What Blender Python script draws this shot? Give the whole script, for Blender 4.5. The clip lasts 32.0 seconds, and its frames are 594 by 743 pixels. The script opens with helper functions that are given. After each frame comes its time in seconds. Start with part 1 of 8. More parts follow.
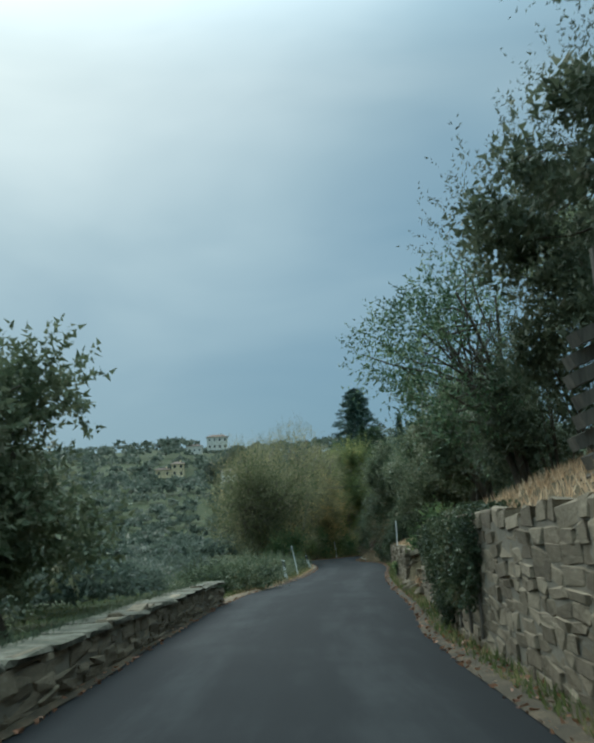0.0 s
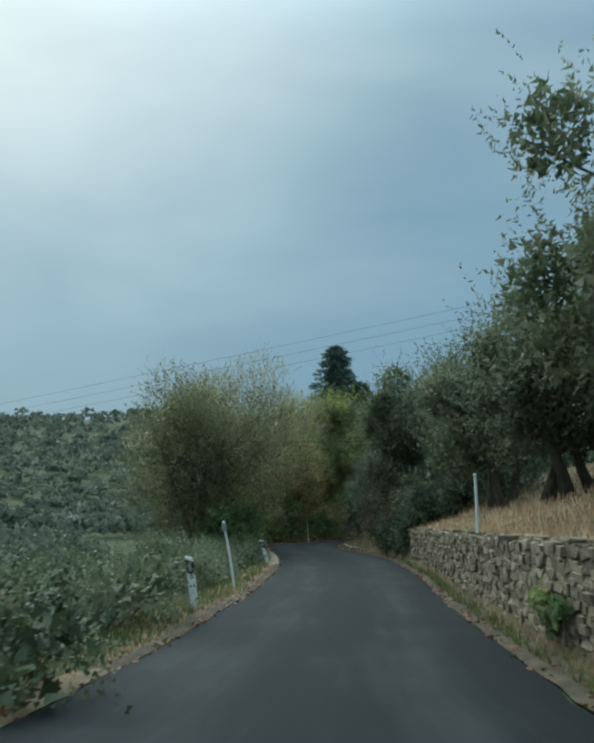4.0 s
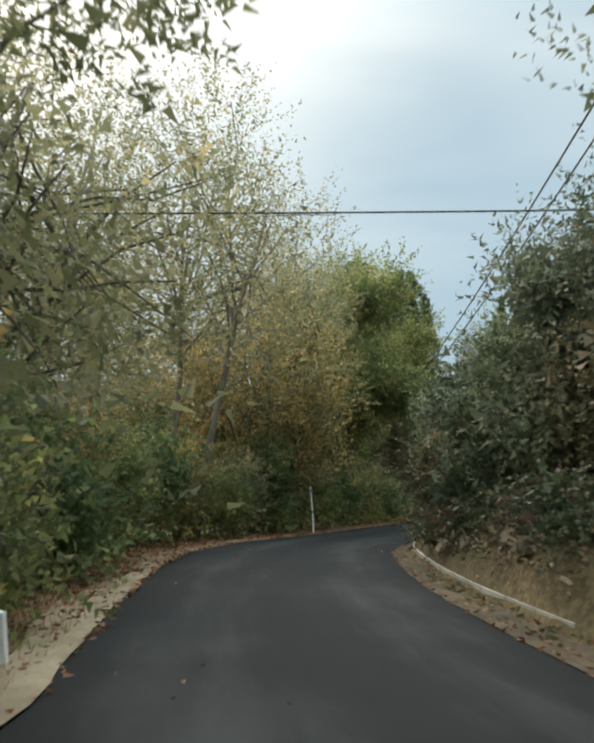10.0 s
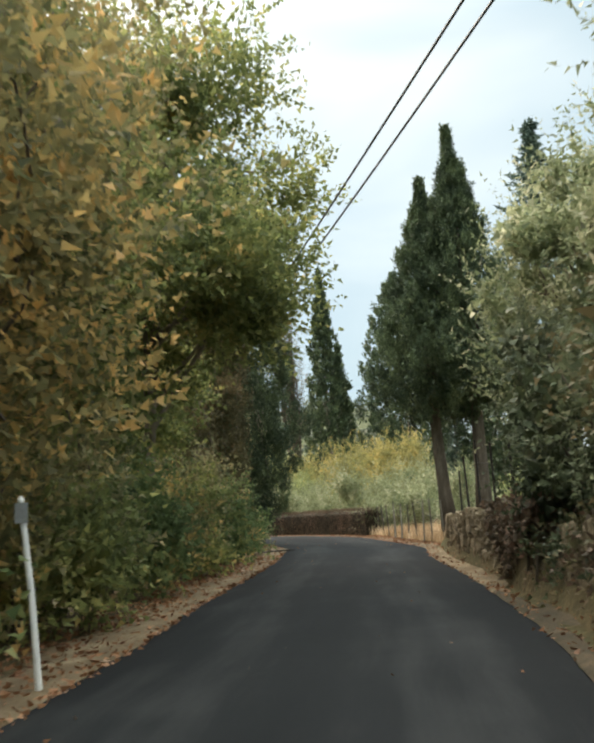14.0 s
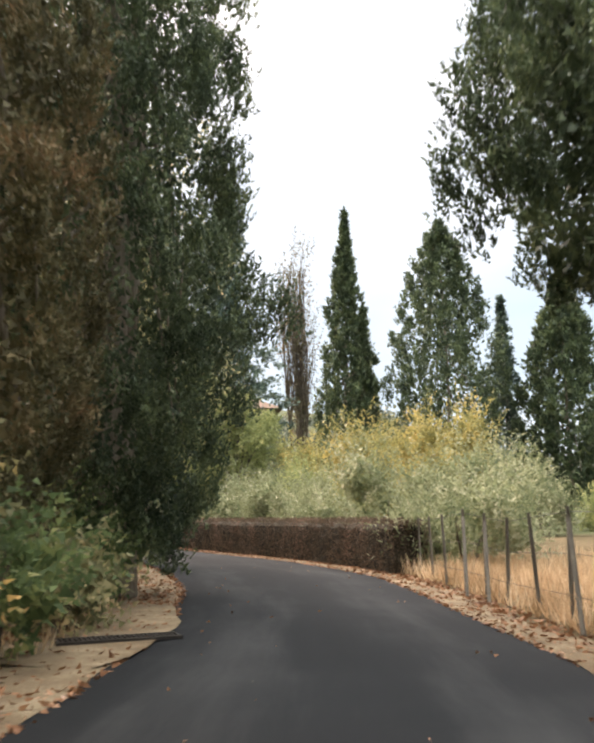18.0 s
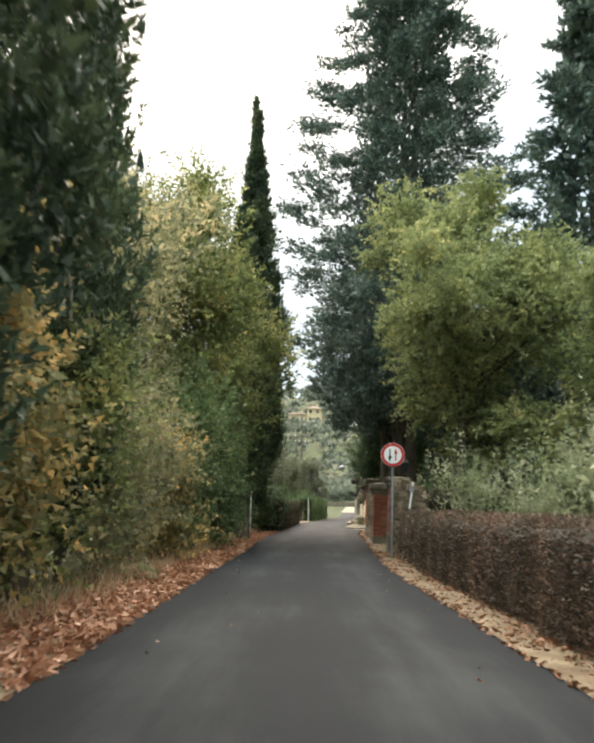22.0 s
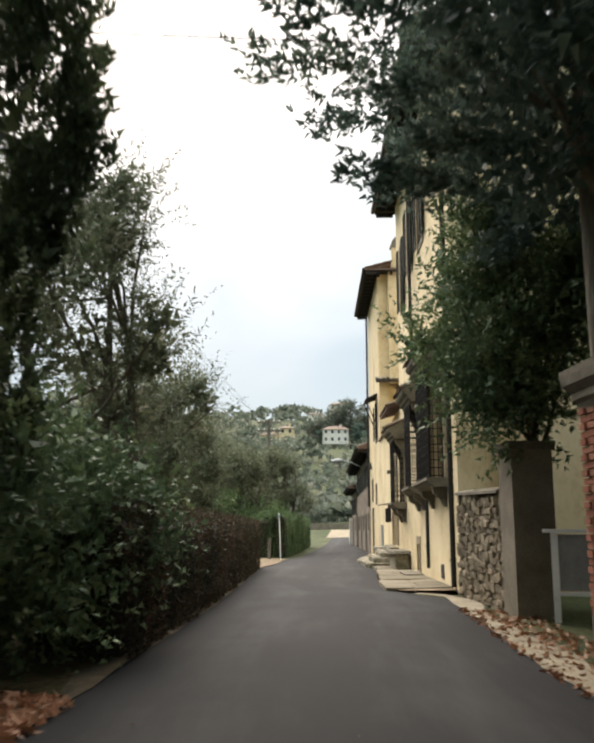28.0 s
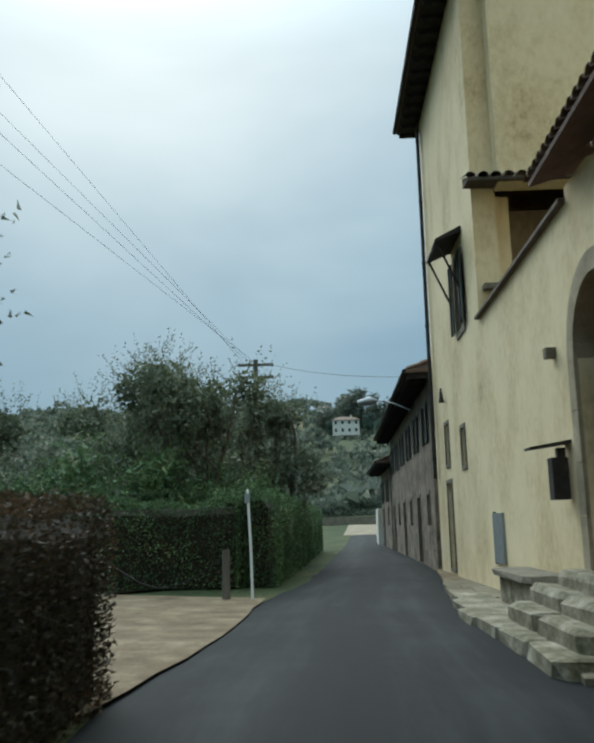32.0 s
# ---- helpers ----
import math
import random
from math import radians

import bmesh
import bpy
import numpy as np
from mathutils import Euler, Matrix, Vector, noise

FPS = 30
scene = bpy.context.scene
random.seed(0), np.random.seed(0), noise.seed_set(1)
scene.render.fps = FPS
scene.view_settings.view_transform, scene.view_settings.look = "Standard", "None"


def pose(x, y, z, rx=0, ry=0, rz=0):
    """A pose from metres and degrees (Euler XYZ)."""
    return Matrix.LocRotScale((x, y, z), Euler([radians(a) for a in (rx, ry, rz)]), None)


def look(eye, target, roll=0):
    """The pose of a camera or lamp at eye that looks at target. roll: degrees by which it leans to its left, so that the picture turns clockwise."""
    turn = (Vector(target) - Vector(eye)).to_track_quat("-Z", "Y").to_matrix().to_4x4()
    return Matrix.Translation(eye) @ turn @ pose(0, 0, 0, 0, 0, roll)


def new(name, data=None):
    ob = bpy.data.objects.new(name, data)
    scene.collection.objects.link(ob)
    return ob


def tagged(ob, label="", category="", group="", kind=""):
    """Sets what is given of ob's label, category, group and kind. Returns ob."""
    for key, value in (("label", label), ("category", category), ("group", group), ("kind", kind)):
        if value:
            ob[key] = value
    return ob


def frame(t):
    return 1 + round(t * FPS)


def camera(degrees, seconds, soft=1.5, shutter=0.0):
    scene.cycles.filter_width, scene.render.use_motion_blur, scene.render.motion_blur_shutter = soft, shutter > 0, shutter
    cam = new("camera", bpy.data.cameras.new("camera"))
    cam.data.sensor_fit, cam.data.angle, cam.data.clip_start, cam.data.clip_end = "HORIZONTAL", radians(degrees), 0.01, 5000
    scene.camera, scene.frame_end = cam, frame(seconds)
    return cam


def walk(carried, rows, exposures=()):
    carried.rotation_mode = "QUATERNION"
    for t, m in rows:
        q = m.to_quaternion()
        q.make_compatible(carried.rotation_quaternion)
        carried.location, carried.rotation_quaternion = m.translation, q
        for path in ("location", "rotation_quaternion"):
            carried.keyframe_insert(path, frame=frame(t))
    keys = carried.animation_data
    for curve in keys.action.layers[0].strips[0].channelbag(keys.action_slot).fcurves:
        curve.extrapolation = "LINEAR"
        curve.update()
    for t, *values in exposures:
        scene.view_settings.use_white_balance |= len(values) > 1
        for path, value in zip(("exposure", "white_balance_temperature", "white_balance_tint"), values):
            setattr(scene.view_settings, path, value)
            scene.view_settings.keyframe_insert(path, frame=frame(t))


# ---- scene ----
cam = camera(39.9, 32.0, 3.0, 0.3)
PATH = [
    (0, (3.174, -0.36, 1.291), (2.959, 1.584, 1.708), -2.7),
    (0.5, (2.754, 1.933, 1.3), (2.593, 3.881, 1.723), -2.9),
    (1, (2.389, 4.289, 1.31), (2.271, 6.241, 1.733), -3.3),
    (1.5, (2.067, 6.847, 1.286), (1.971, 8.799, 1.707), -2.4),
    (2, (1.794, 9.418, 1.266), (1.723, 11.369, 1.699), -1.6),
    (2.5, (1.622, 12.161, 1.267), (1.525, 14.11, 1.705), -1.1),
    (3, (1.499, 14.887, 1.276), (1.335, 16.839, 1.679), -0.7),
    (3.5, (1.363, 17.74, 1.277), (1.197, 19.701, 1.634), 0.0),
    (5.5, (0.909, 28.226, 1.246), (0.779, 30.178, 1.66), -0.5),
    (6, (0.786, 30.985, 1.212), (0.629, 32.939, 1.606), 1.1),
    (6.5, (0.704, 33.808, 1.214), (0.441, 35.754, 1.596), 2.1),
    (7, (0.563, 36.592, 1.196), (0.242, 38.531, 1.564), 3.4),
    (7.5, (0.42, 39.388, 1.157), (0.124, 41.333, 1.515), 3.4),
    (8, (0.241, 42.191, 1.09), (-0.054, 44.133, 1.469), 2.7),
    (8.5, (0.085, 44.999, 1.237), (-0.184, 46.941, 1.632), 1.5),
    (9, (-0.115, 47.705, 1.282), (-0.353, 49.661, 1.627), 0.9),
    (9.5, (-0.35, 50.09, 1.262), (-0.559, 52.062, 1.518), 1.5),
    (10, (-0.794, 52.733, 1.216), (-0.98, 54.702, 1.515), 1.0),
    (10.5, (-1.261, 55.72, 1.179), (-1.404, 57.688, 1.505), -0.7),
    (11, (-1.675, 58.761, 1.208), (-1.767, 60.734, 1.524), -1.0),
    (11.5, (-2.016, 61.787, 1.253), (-2.058, 63.762, 1.565), -0.6),
    (12, (-2.277, 64.798, 1.291), (-2.251, 66.771, 1.614), -0.2),
    (12.5, (-2.334, 66.826, 1.275), (-2.239, 68.797, 1.603), -0.5),
    (13, (-2.251, 68.824, 1.236), (-2.061, 70.787, 1.566), -1.9),
    (13.5, (-2.049, 70.992, 1.229), (-1.764, 72.945, 1.553), -4.3),
    (14, (-1.738, 73.158, 1.228), (-1.404, 75.1, 1.566), -3.8),
    (14.5, (-1.273, 75.191, 1.291), (-0.97, 77.144, 1.593), -2.3),
    (15, (-0.862, 77.203, 1.294), (-0.552, 79.158, 1.579), -1.3),
    (15.5, (-0.423, 79.174, 1.287), (-0.081, 81.124, 1.576), -0.8),
    (17.5, (1.74, 88.412, 1.293), (2.05, 90.361, 1.617), 0.0),
    (18, (2.397, 90.976, 1.281), (2.667, 92.927, 1.63), -0.3),
    (18.5, (3.075, 93.718, 1.264), (3.308, 95.673, 1.616), -0.4),
    (19, (3.649, 96.404, 1.236), (3.79, 98.371, 1.57), 0.6),
    (19.5, (4.072, 98.977, 1.207), (4.059, 100.95, 1.532), 0.9),
    (20, (4.518, 101.809, 1.309), (4.315, 103.773, 1.627), 1.3),
    (20.5, (4.705, 104.68, 1.259), (4.374, 106.628, 1.573), 2.0),
    (21, (4.656, 107.464, 1.233), (4.187, 109.381, 1.56), 3.2),
    (21.5, (4.389, 110.29, 1.282), (3.823, 112.182, 1.599), 3.3),
    (22, (3.908, 113.165, 1.261), (3.287, 115.039, 1.584), 1.8),
    (22.5, (3.267, 115.769, 1.226), (2.562, 117.612, 1.552), 0.3),
    (23, (2.462, 118.41, 1.207), (1.7, 120.232, 1.525), 0.1),
    (23.5, (1.62, 121.061, 1.218), (0.914, 122.9, 1.563), -0.8),
    (24, (0.739, 123.659, 1.209), (0.087, 125.514, 1.576), -2.2),
    (24.5, (-0.148, 126.377, 1.213), (-0.757, 128.247, 1.577), -1.2),
    (25, (-0.998, 129.014, 1.198), (-1.569, 130.897, 1.557), 0.2),
    (25.5, (-1.789, 131.543, 1.174), (-2.355, 133.426, 1.54), -0.1),
    (27.5, (-4.823, 141.843, 1.219), (-5.388, 143.727, 1.583), 0.1),
    (28, (-5.671, 144.448, 1.203), (-6.222, 146.332, 1.584), 0.1),
    (28.5, (-6.517, 147.101, 1.216), (-7.046, 148.991, 1.605), 0.0),
    (29, (-7.334, 149.643, 1.27), (-7.834, 151.542, 1.652), -0.1),
    (29.5, (-8.04, 152.284, 1.257), (-8.528, 154.187, 1.63), 0.0),
    (30, (-8.64, 154.771, 1.24), (-9.14, 156.67, 1.619), -1.2),
    (30.5, (-9.229, 157.338, 1.271), (-9.761, 159.23, 1.638), -2.9),
    (31, (-9.846, 159.835, 1.283), (-10.392, 161.729, 1.62), -1.7),
    (31.5, (-10.461, 161.966, 1.242), (-11.014, 163.855, 1.595), -1.5),
    (32, (-11.136, 164.29, 1.255), (-11.706, 166.171, 1.627), -1.3),
]
EXPOSURES = [
    (0, -0.03, 5650, -4), (8, 0.0, 5650, -4), (9, 0.15, 6000, 3), (10, 0.8, 6900, 10), (11, 0.88, 6950, 14), (13, 0.97, 7250, 16), (15, 1.68, 7850, 14), (18, 1.7, 7900, 26), (19, 1.0, 7100, 13), (20, 1.2, 7200, 11),
    (23, 1.5, 7350, 18), (24, 1.48, 7050, 17), (25, 2.1, 7600, 21), (25.5, 2.1, 7600, 21), (28, 1.08, 7250, 18), (29, 0.5, 7000, 10), (30, 0.05, 6300, 6), (32, 0.1, 5800, 0),
]
walk(cam, [(t, look(eye, target, roll)) for t, eye, target, roll in PATH], EXPOSURES)

# ---------------------------------------------------------------- light
SUN_AZ, SUN_EL = radians(30), radians(38)      # left of +y, up
SUN_DIR = Vector((-math.sin(SUN_AZ) * math.cos(SUN_EL), math.cos(SUN_AZ) * math.cos(SUN_EL), math.sin(SUN_EL)))


def node(nt, kind, links=None, operation="", data_type="", clamp=False, smooth=False, attribute=""):
    """A shader node; links: socket name or index -> value or output socket."""
    n = nt.nodes.new(kind)
    if operation:
        n.operation = operation
    if data_type:
        n.data_type = data_type
    if clamp:
        n.use_clamp = True
    if smooth:
        n.interpolation_type = "SMOOTHSTEP"
    if attribute:
        n.attribute_name = attribute
    for k, v in (links or {}).items():
        sock = n.inputs[k]
        if isinstance(v, bpy.types.NodeSocket):
            nt.links.new(v, sock)
        else:
            sock.default_value = v
    return n


def ramp(nt, fac, stops, interp="LINEAR"):
    r = nt.nodes.new("ShaderNodeValToRGB")
    r.color_ramp.interpolation = interp
    els = r.color_ramp.elements
    while len(els) < len(stops):
        els.new(0.5)
    for e, (p, c) in zip(els, stops):
        e.position, e.color = p, (*c, 1)
    nt.links.new(fac, r.inputs[0])
    return r.outputs[0]


def build_world():
    w = bpy.data.worlds.new("overcast_sky")
    scene.world = w
    w.use_nodes = True
    nt = w.node_tree
    nt.nodes.clear()
    co = node(nt, "ShaderNodeTexCoord").outputs["Generated"]
    sky = node(nt, "ShaderNodeTexSky")
    sky.sky_type, sky.sun_disc, sky.sun_elevation, sky.sun_rotation = "NISHITA", False, SUN_EL, -SUN_AZ
    sky.air_density, sky.dust_density = 1.2, 2.0
    dot = node(nt, "ShaderNodeVectorMath", {0: co, 1: SUN_DIR}, operation="DOT_PRODUCT").outputs["Value"]
    stretch = node(nt, "ShaderNodeMapping", {"Vector": co, "Scale": (1.0, 1.0, 2.6)}).outputs[0]
    n1 = node(nt, "ShaderNodeTexNoise", {"Vector": stretch, "Scale": 2.2, "Detail": 4.0, "Roughness": 0.45, "Distortion": 0.35}).outputs[0]
    sep = node(nt, "ShaderNodeSeparateXYZ", {0: co}).outputs
    # cloud brightness: elevation, glow of the veiled sun, and cloud structure
    el = node(nt, "ShaderNodeMapRange", {0: sep[2], 1: 0.12, 2: 0.62, 3: 0.0, 4: 0.50}).outputs[0]
    glow = node(nt, "ShaderNodeMapRange", {0: dot, 1: 0.84, 2: 1.0, 3: 0.0, 4: 0.42}, smooth=True).outputs[0]
    cl = node(nt, "ShaderNodeMapRange", {0: n1, 1: 0.3, 2: 0.72, 3: -0.12, 4: 0.26}).outputs[0]
    a = node(nt, "ShaderNodeMath", {0: el, 1: glow}, operation="ADD").outputs[0]
    a = node(nt, "ShaderNodeMath", {0: a, 1: cl}, operation="ADD", clamp=True).outputs[0]
    cloud = ramp(nt, a, [(0.0, (0.22, 0.37, 0.49)), (0.25, (0.31, 0.45, 0.55)), (0.55, (0.52, 0.64, 0.70)), (1.0, (0.95, 1.0, 1.0))])
    low = node(nt, "ShaderNodeMapRange", {0: sep[2], 1: 0.02, 2: 0.14, 3: 0.55, 4: 0.0}).outputs[0]
    cloud = node(nt, "ShaderNodeMix", {0: low, 6: cloud, 7: (0.55, 0.66, 0.72, 1)}, data_type="RGBA").outputs[2]
    # an overcast sky is brightest overhead
    zen = node(nt, "ShaderNodeMapRange", {0: sep[2], 1: 0.5, 2: 0.95, 3: 0.72, 4: 3.5}, smooth=True).outputs[0]
    cloud = node(nt, "ShaderNodeVectorMath", {0: cloud, 3: zen}, operation="SCALE").outputs[0]
    scaled = node(nt, "ShaderNodeVectorMath", {0: sky.outputs[0], 3: 0.1}, operation="SCALE").outputs[0]
    col = node(nt, "ShaderNodeMix", {0: 0.88, 6: scaled, 7: cloud}, data_type="RGBA").outputs[2]
    bg = node(nt, "ShaderNodeBackground", {0: col, 1: 1.0})
    nt.links.new(bg.outputs[0], node(nt, "ShaderNodeOutputWorld").inputs[0])
    sun = new("sun", bpy.data.lights.new("sun", "SUN"))
    sun.data.energy, sun.data.angle, sun.data.color = 2.1, radians(40), (1.0, 0.95, 0.87)
    sun.matrix_world = look((0, 0, 80), Vector((0, 0, 80)) - SUN_DIR)


build_world()

# ---------------------------------------------------------------- materials


def material(name):
    m = bpy.data.materials.new(name)
    m.use_nodes = True
    nt = m.node_tree
    nt.nodes.clear()
    out = nt.nodes.new("ShaderNodeOutputMaterial")
    bsdf = nt.nodes.new("ShaderNodeBsdfPrincipled")
    nt.links.new(bsdf.outputs[0], out.inputs[0])
    return m, nt, bsdf, out


def surface(name, stops, scale=4.0, rough=0.85, bump=0.3, fine=40.0, metal=0.0, coords="Object", island=0.0, objrand=0.0, spec=0.3, stretch=(1, 1, 1)):
    """Two scales of noise through a colour ramp, with fine relief."""
    m, nt, b, out = material(name)
    co = node(nt, "ShaderNodeTexCoord").outputs[coords]
    co = node(nt, "ShaderNodeMapping", {"Vector": co, "Scale": stretch}).outputs[0]
    n1 = node(nt, "ShaderNodeTexNoise", {"Vector": co, "Scale": scale, "Detail": 5.0, "Roughness": 0.6}).outputs[0]
    n2 = node(nt, "ShaderNodeTexNoise", {"Vector": co, "Scale": fine, "Detail": 3.0, "Roughness": 0.6}).outputs[0]
    f = node(nt, "ShaderNodeMix", {0: 0.3, 2: n1, 3: n2}).outputs[0]
    f = node(nt, "ShaderNodeMapRange", {0: f, 1: 0.3, 2: 0.7}).outputs[0]
    if island or objrand:
        r = node(nt, "ShaderNodeNewGeometry").outputs["Random Per Island"] if island else node(nt, "ShaderNodeObjectInfo").outputs["Random"]
        f = node(nt, "ShaderNodeMix", {0: island or objrand, 2: f, 3: r}).outputs[0]
    c = ramp(nt, f, stops)
    nt.links.new(c, b.inputs["Base Color"])
    b.inputs["Roughness"].default_value, b.inputs["Metallic"].default_value = rough, metal
    b.inputs["Specular IOR Level"].default_value = spec
    if bump:
        bp = node(nt, "ShaderNodeBump", {"Strength": bump, "Distance": 0.02, "Height": n2})
        nt.links.new(bp.outputs[0], b.inputs["Normal"])
    return m


def leaf_material(name, stops, patch=0.5, scale=0.35, trans=0.54, rough=0.6):
    """Leaves: every leaf its own tint, drifting over the crown; light passes through."""
    m, nt, b, out = material(name)
    geo = node(nt, "ShaderNodeNewGeometry").outputs
    co = node(nt, "ShaderNodeTexCoord").outputs["Object"]
    n1 = node(nt, "ShaderNodeTexNoise", {"Vector": co, "Scale": scale * 2.8, "Detail": 3.0}).outputs[0]
    n1 = node(nt, "ShaderNodeMapRange", {0: n1, 1: 0.39, 2: 0.63}).outputs[0]
    f = node(nt, "ShaderNodeMix", {0: patch, 2: geo["Random Per Island"], 3: n1}).outputs[0]
    c = ramp(nt, f, [(p, (min(0.8, q[0] * 2.0), min(0.8, q[1] * 1.78), q[2] * 2.2)) for p, q in stops])
    nt.links.new(c, b.inputs["Base Color"])
    b.inputs["Roughness"].default_value, b.inputs["Specular IOR Level"].default_value = rough, 0.25
    t = node(nt, "ShaderNodeBsdfTranslucent", {0: c})
    mix = node(nt, "ShaderNodeMixShader", {0: trans, 1: b.outputs[0], 2: t.outputs[0]})
    nt.links.new(mix.outputs[0], out.inputs[0])
    return m


def asphalt_material():
    m, nt, b, out = material("new_asphalt")
    co = node(nt, "ShaderNodeTexCoord").outputs["Object"]
    at = node(nt, "ShaderNodeAttribute", attribute="across").outputs["Fac"]
    side = node(nt, "ShaderNodeMath", {0: at, 1: 3.4}, operation="MULTIPLY").outputs[0]
    run = node(nt, "ShaderNodeSeparateXYZ", {"Vector": co}).outputs[1]
    run = node(nt, "ShaderNodeMath", {0: run, 1: 0.09}, operation="MULTIPLY").outputs[0]
    along = node(nt, "ShaderNodeCombineXYZ", {0: side, 1: run}).outputs[0]
    n1 = node(nt, "ShaderNodeTexNoise", {"Vector": along, "Scale": 2.2, "Detail": 5.0, "Roughness": 0.65}).outputs[0]
    n2 = node(nt, "ShaderNodeTexNoise", {"Vector": co, "Scale": 70.0, "Detail": 3.0}).outputs[0]
    # two paler wheel tracks and a paler crown, dusty edges
    tr = node(nt, "ShaderNodeMath", {0: at, 1: 12.566}, operation="MULTIPLY").outputs[0]
    tr = node(nt, "ShaderNodeMath", {0: tr}, operation="COSINE").outputs[0]
    tr = node(nt, "ShaderNodeMapRange", {0: tr, 1: -1.0, 2: 1.0, 3: 0.3, 4: 0.0}).outputs[0]
    patch = node(nt, "ShaderNodeMapRange", {0: n1, 1: 0.35, 2: 0.7, 3: 0.0, 4: 0.42}).outputs[0]
    blot = node(nt, "ShaderNodeTexNoise", {"Vector": co, "Scale": 0.55, "Detail": 4.0, "Roughness": 0.6}).outputs[0]
    blot = node(nt, "ShaderNodeMapRange", {0: blot, 1: 0.4, 2: 0.7, 3: 0.0, 4: 0.22}).outputs[0]
    patch = node(nt, "ShaderNodeMath", {0: patch, 1: blot}, operation="ADD").outputs[0]
    tr = node(nt, "ShaderNodeMath", {0: tr, 1: patch}, operation="ADD").outputs[0]
    f = node(nt, "ShaderNodeMath", {0: n2, 1: 0.25}, operation="MULTIPLY").outputs[0]
    f = node(nt, "ShaderNodeMath", {0: tr, 1: f}, operation="ADD").outputs[0]
    c = ramp(nt, f, [(0.0, (0.0081, 0.0092, 0.01)), (0.5, (0.0129, 0.0142, 0.0151)), (1.0, (0.037, 0.0382, 0.0378))])
    nt.links.new(c, b.inputs["Base Color"])
    b.inputs["Roughness"].default_value, b.inputs["Specular IOR Level"].default_value = 0.82, 0.11
    bp = node(nt, "ShaderNodeBump", {"Strength": 0.25, "Distance": 0.006, "Height": n2})
    nt.links.new(bp.outputs[0], b.inputs["Normal"])
    return m


def ground_material():
    """Meadow green, giving way to dry grass and leaf-strewn earth by the "dry" attribute."""
    m, nt, b, out = material("meadow_ground")
    co = node(nt, "ShaderNodeTexCoord").outputs["Object"]
    n1 = node(nt, "ShaderNodeTexNoise", {"Vector": co, "Scale": 0.35, "Detail": 6.0, "Roughness": 0.65}).outputs[0]
    n2 = node(nt, "ShaderNodeTexNoise", {"Vector": co, "Scale": 11.0, "Detail": 4.0, "Roughness": 0.65}).outputs[0]
    f = node(nt, "ShaderNodeMix", {0: 0.55, 2: n1, 3: n2}).outputs[0]
    f = node(nt, "ShaderNodeMapRange", {0: f, 1: 0.32, 2: 0.68}).outputs[0]
    green = ramp(nt, f, [(0.0, (0.026, 0.036, 0.016)), (0.5, (0.058, 0.07, 0.032)), (1.0, (0.115, 0.108, 0.055))])
    brown = ramp(nt, f, [(0.0, (0.035, 0.023, 0.012)), (0.45, (0.09, 0.062, 0.033)), (0.75, (0.165, 0.12, 0.066)), (1.0, (0.26, 0.2, 0.115))])
    at = node(nt, "ShaderNodeAttribute", attribute="dry").outputs["Fac"]
    w = node(nt, "ShaderNodeMapRange", {0: n1, 1: 0.35, 2: 0.65, 3: -0.25, 4: 0.25}).outputs[0]
    w = node(nt, "ShaderNodeMath", {0: at, 1: w}, operation="ADD", clamp=True).outputs[0]
    c = node(nt, "ShaderNodeMix", {0: w, 6: green, 7: brown}, data_type="RGBA").outputs[2]
    nt.links.new(c, b.inputs["Base Color"])
    b.inputs["Roughness"].default_value, b.inputs["Specular IOR Level"].default_value = 0.95, 0.1
    bp = node(nt, "ShaderNodeBump", {"Strength": 0.7, "Distance": 0.05, "Height": n2})
    nt.links.new(bp.outputs[0], b.inputs["Normal"])
    return m


M = {}
M["asphalt"] = asphalt_material()
M["ground"] = ground_material()
M["dry"] = surface("dry_grass_ground", [(0.0, (0.10, 0.085, 0.035)), (0.5, (0.2, 0.16, 0.075)), (1.0, (0.32, 0.26, 0.13))], 0.6, 0.95, 0.5, 14.0)
M["earth"] = surface("verge_earth", [(0.0, (0.07, 0.045, 0.025)), (0.5, (0.155, 0.108, 0.062)), (1.0, (0.31, 0.24, 0.155))], 1.6, 0.95, 0.6, 30.0)
M["litterearth"] = surface("leafy_dark_earth", [(0.0, (0.025, 0.02, 0.012)), (0.5, (0.065, 0.048, 0.028)), (1.0, (0.15, 0.105, 0.06))], 2.2, 0.95, 0.7, 30.0)
M["gravel"] = surface("pale_gravel", [(0.0, (0.15, 0.12, 0.08)), (0.5, (0.27, 0.225, 0.155)), (1.0, (0.42, 0.365, 0.275))], 2.0, 0.95, 0.6, 45.0)
M["stone"] = surface("rubble_stone", [(0.0, (0.085, 0.063, 0.038)), (0.45, (0.185, 0.142, 0.09)), (0.8, (0.3, 0.235, 0.155)), (1.0, (0.44, 0.365, 0.265))], 3.5, 0.9, 0.8, 22.0, objrand=0.55)
M["stone_joined"] = surface("rubble_stone_far", [(0.0, (0.085, 0.063, 0.038)), (0.45, (0.185, 0.142, 0.09)), (0.8, (0.3, 0.235, 0.155)), (1.0, (0.44, 0.365, 0.265))], 3.5, 0.9, 0.8, 22.0, island=0.55)
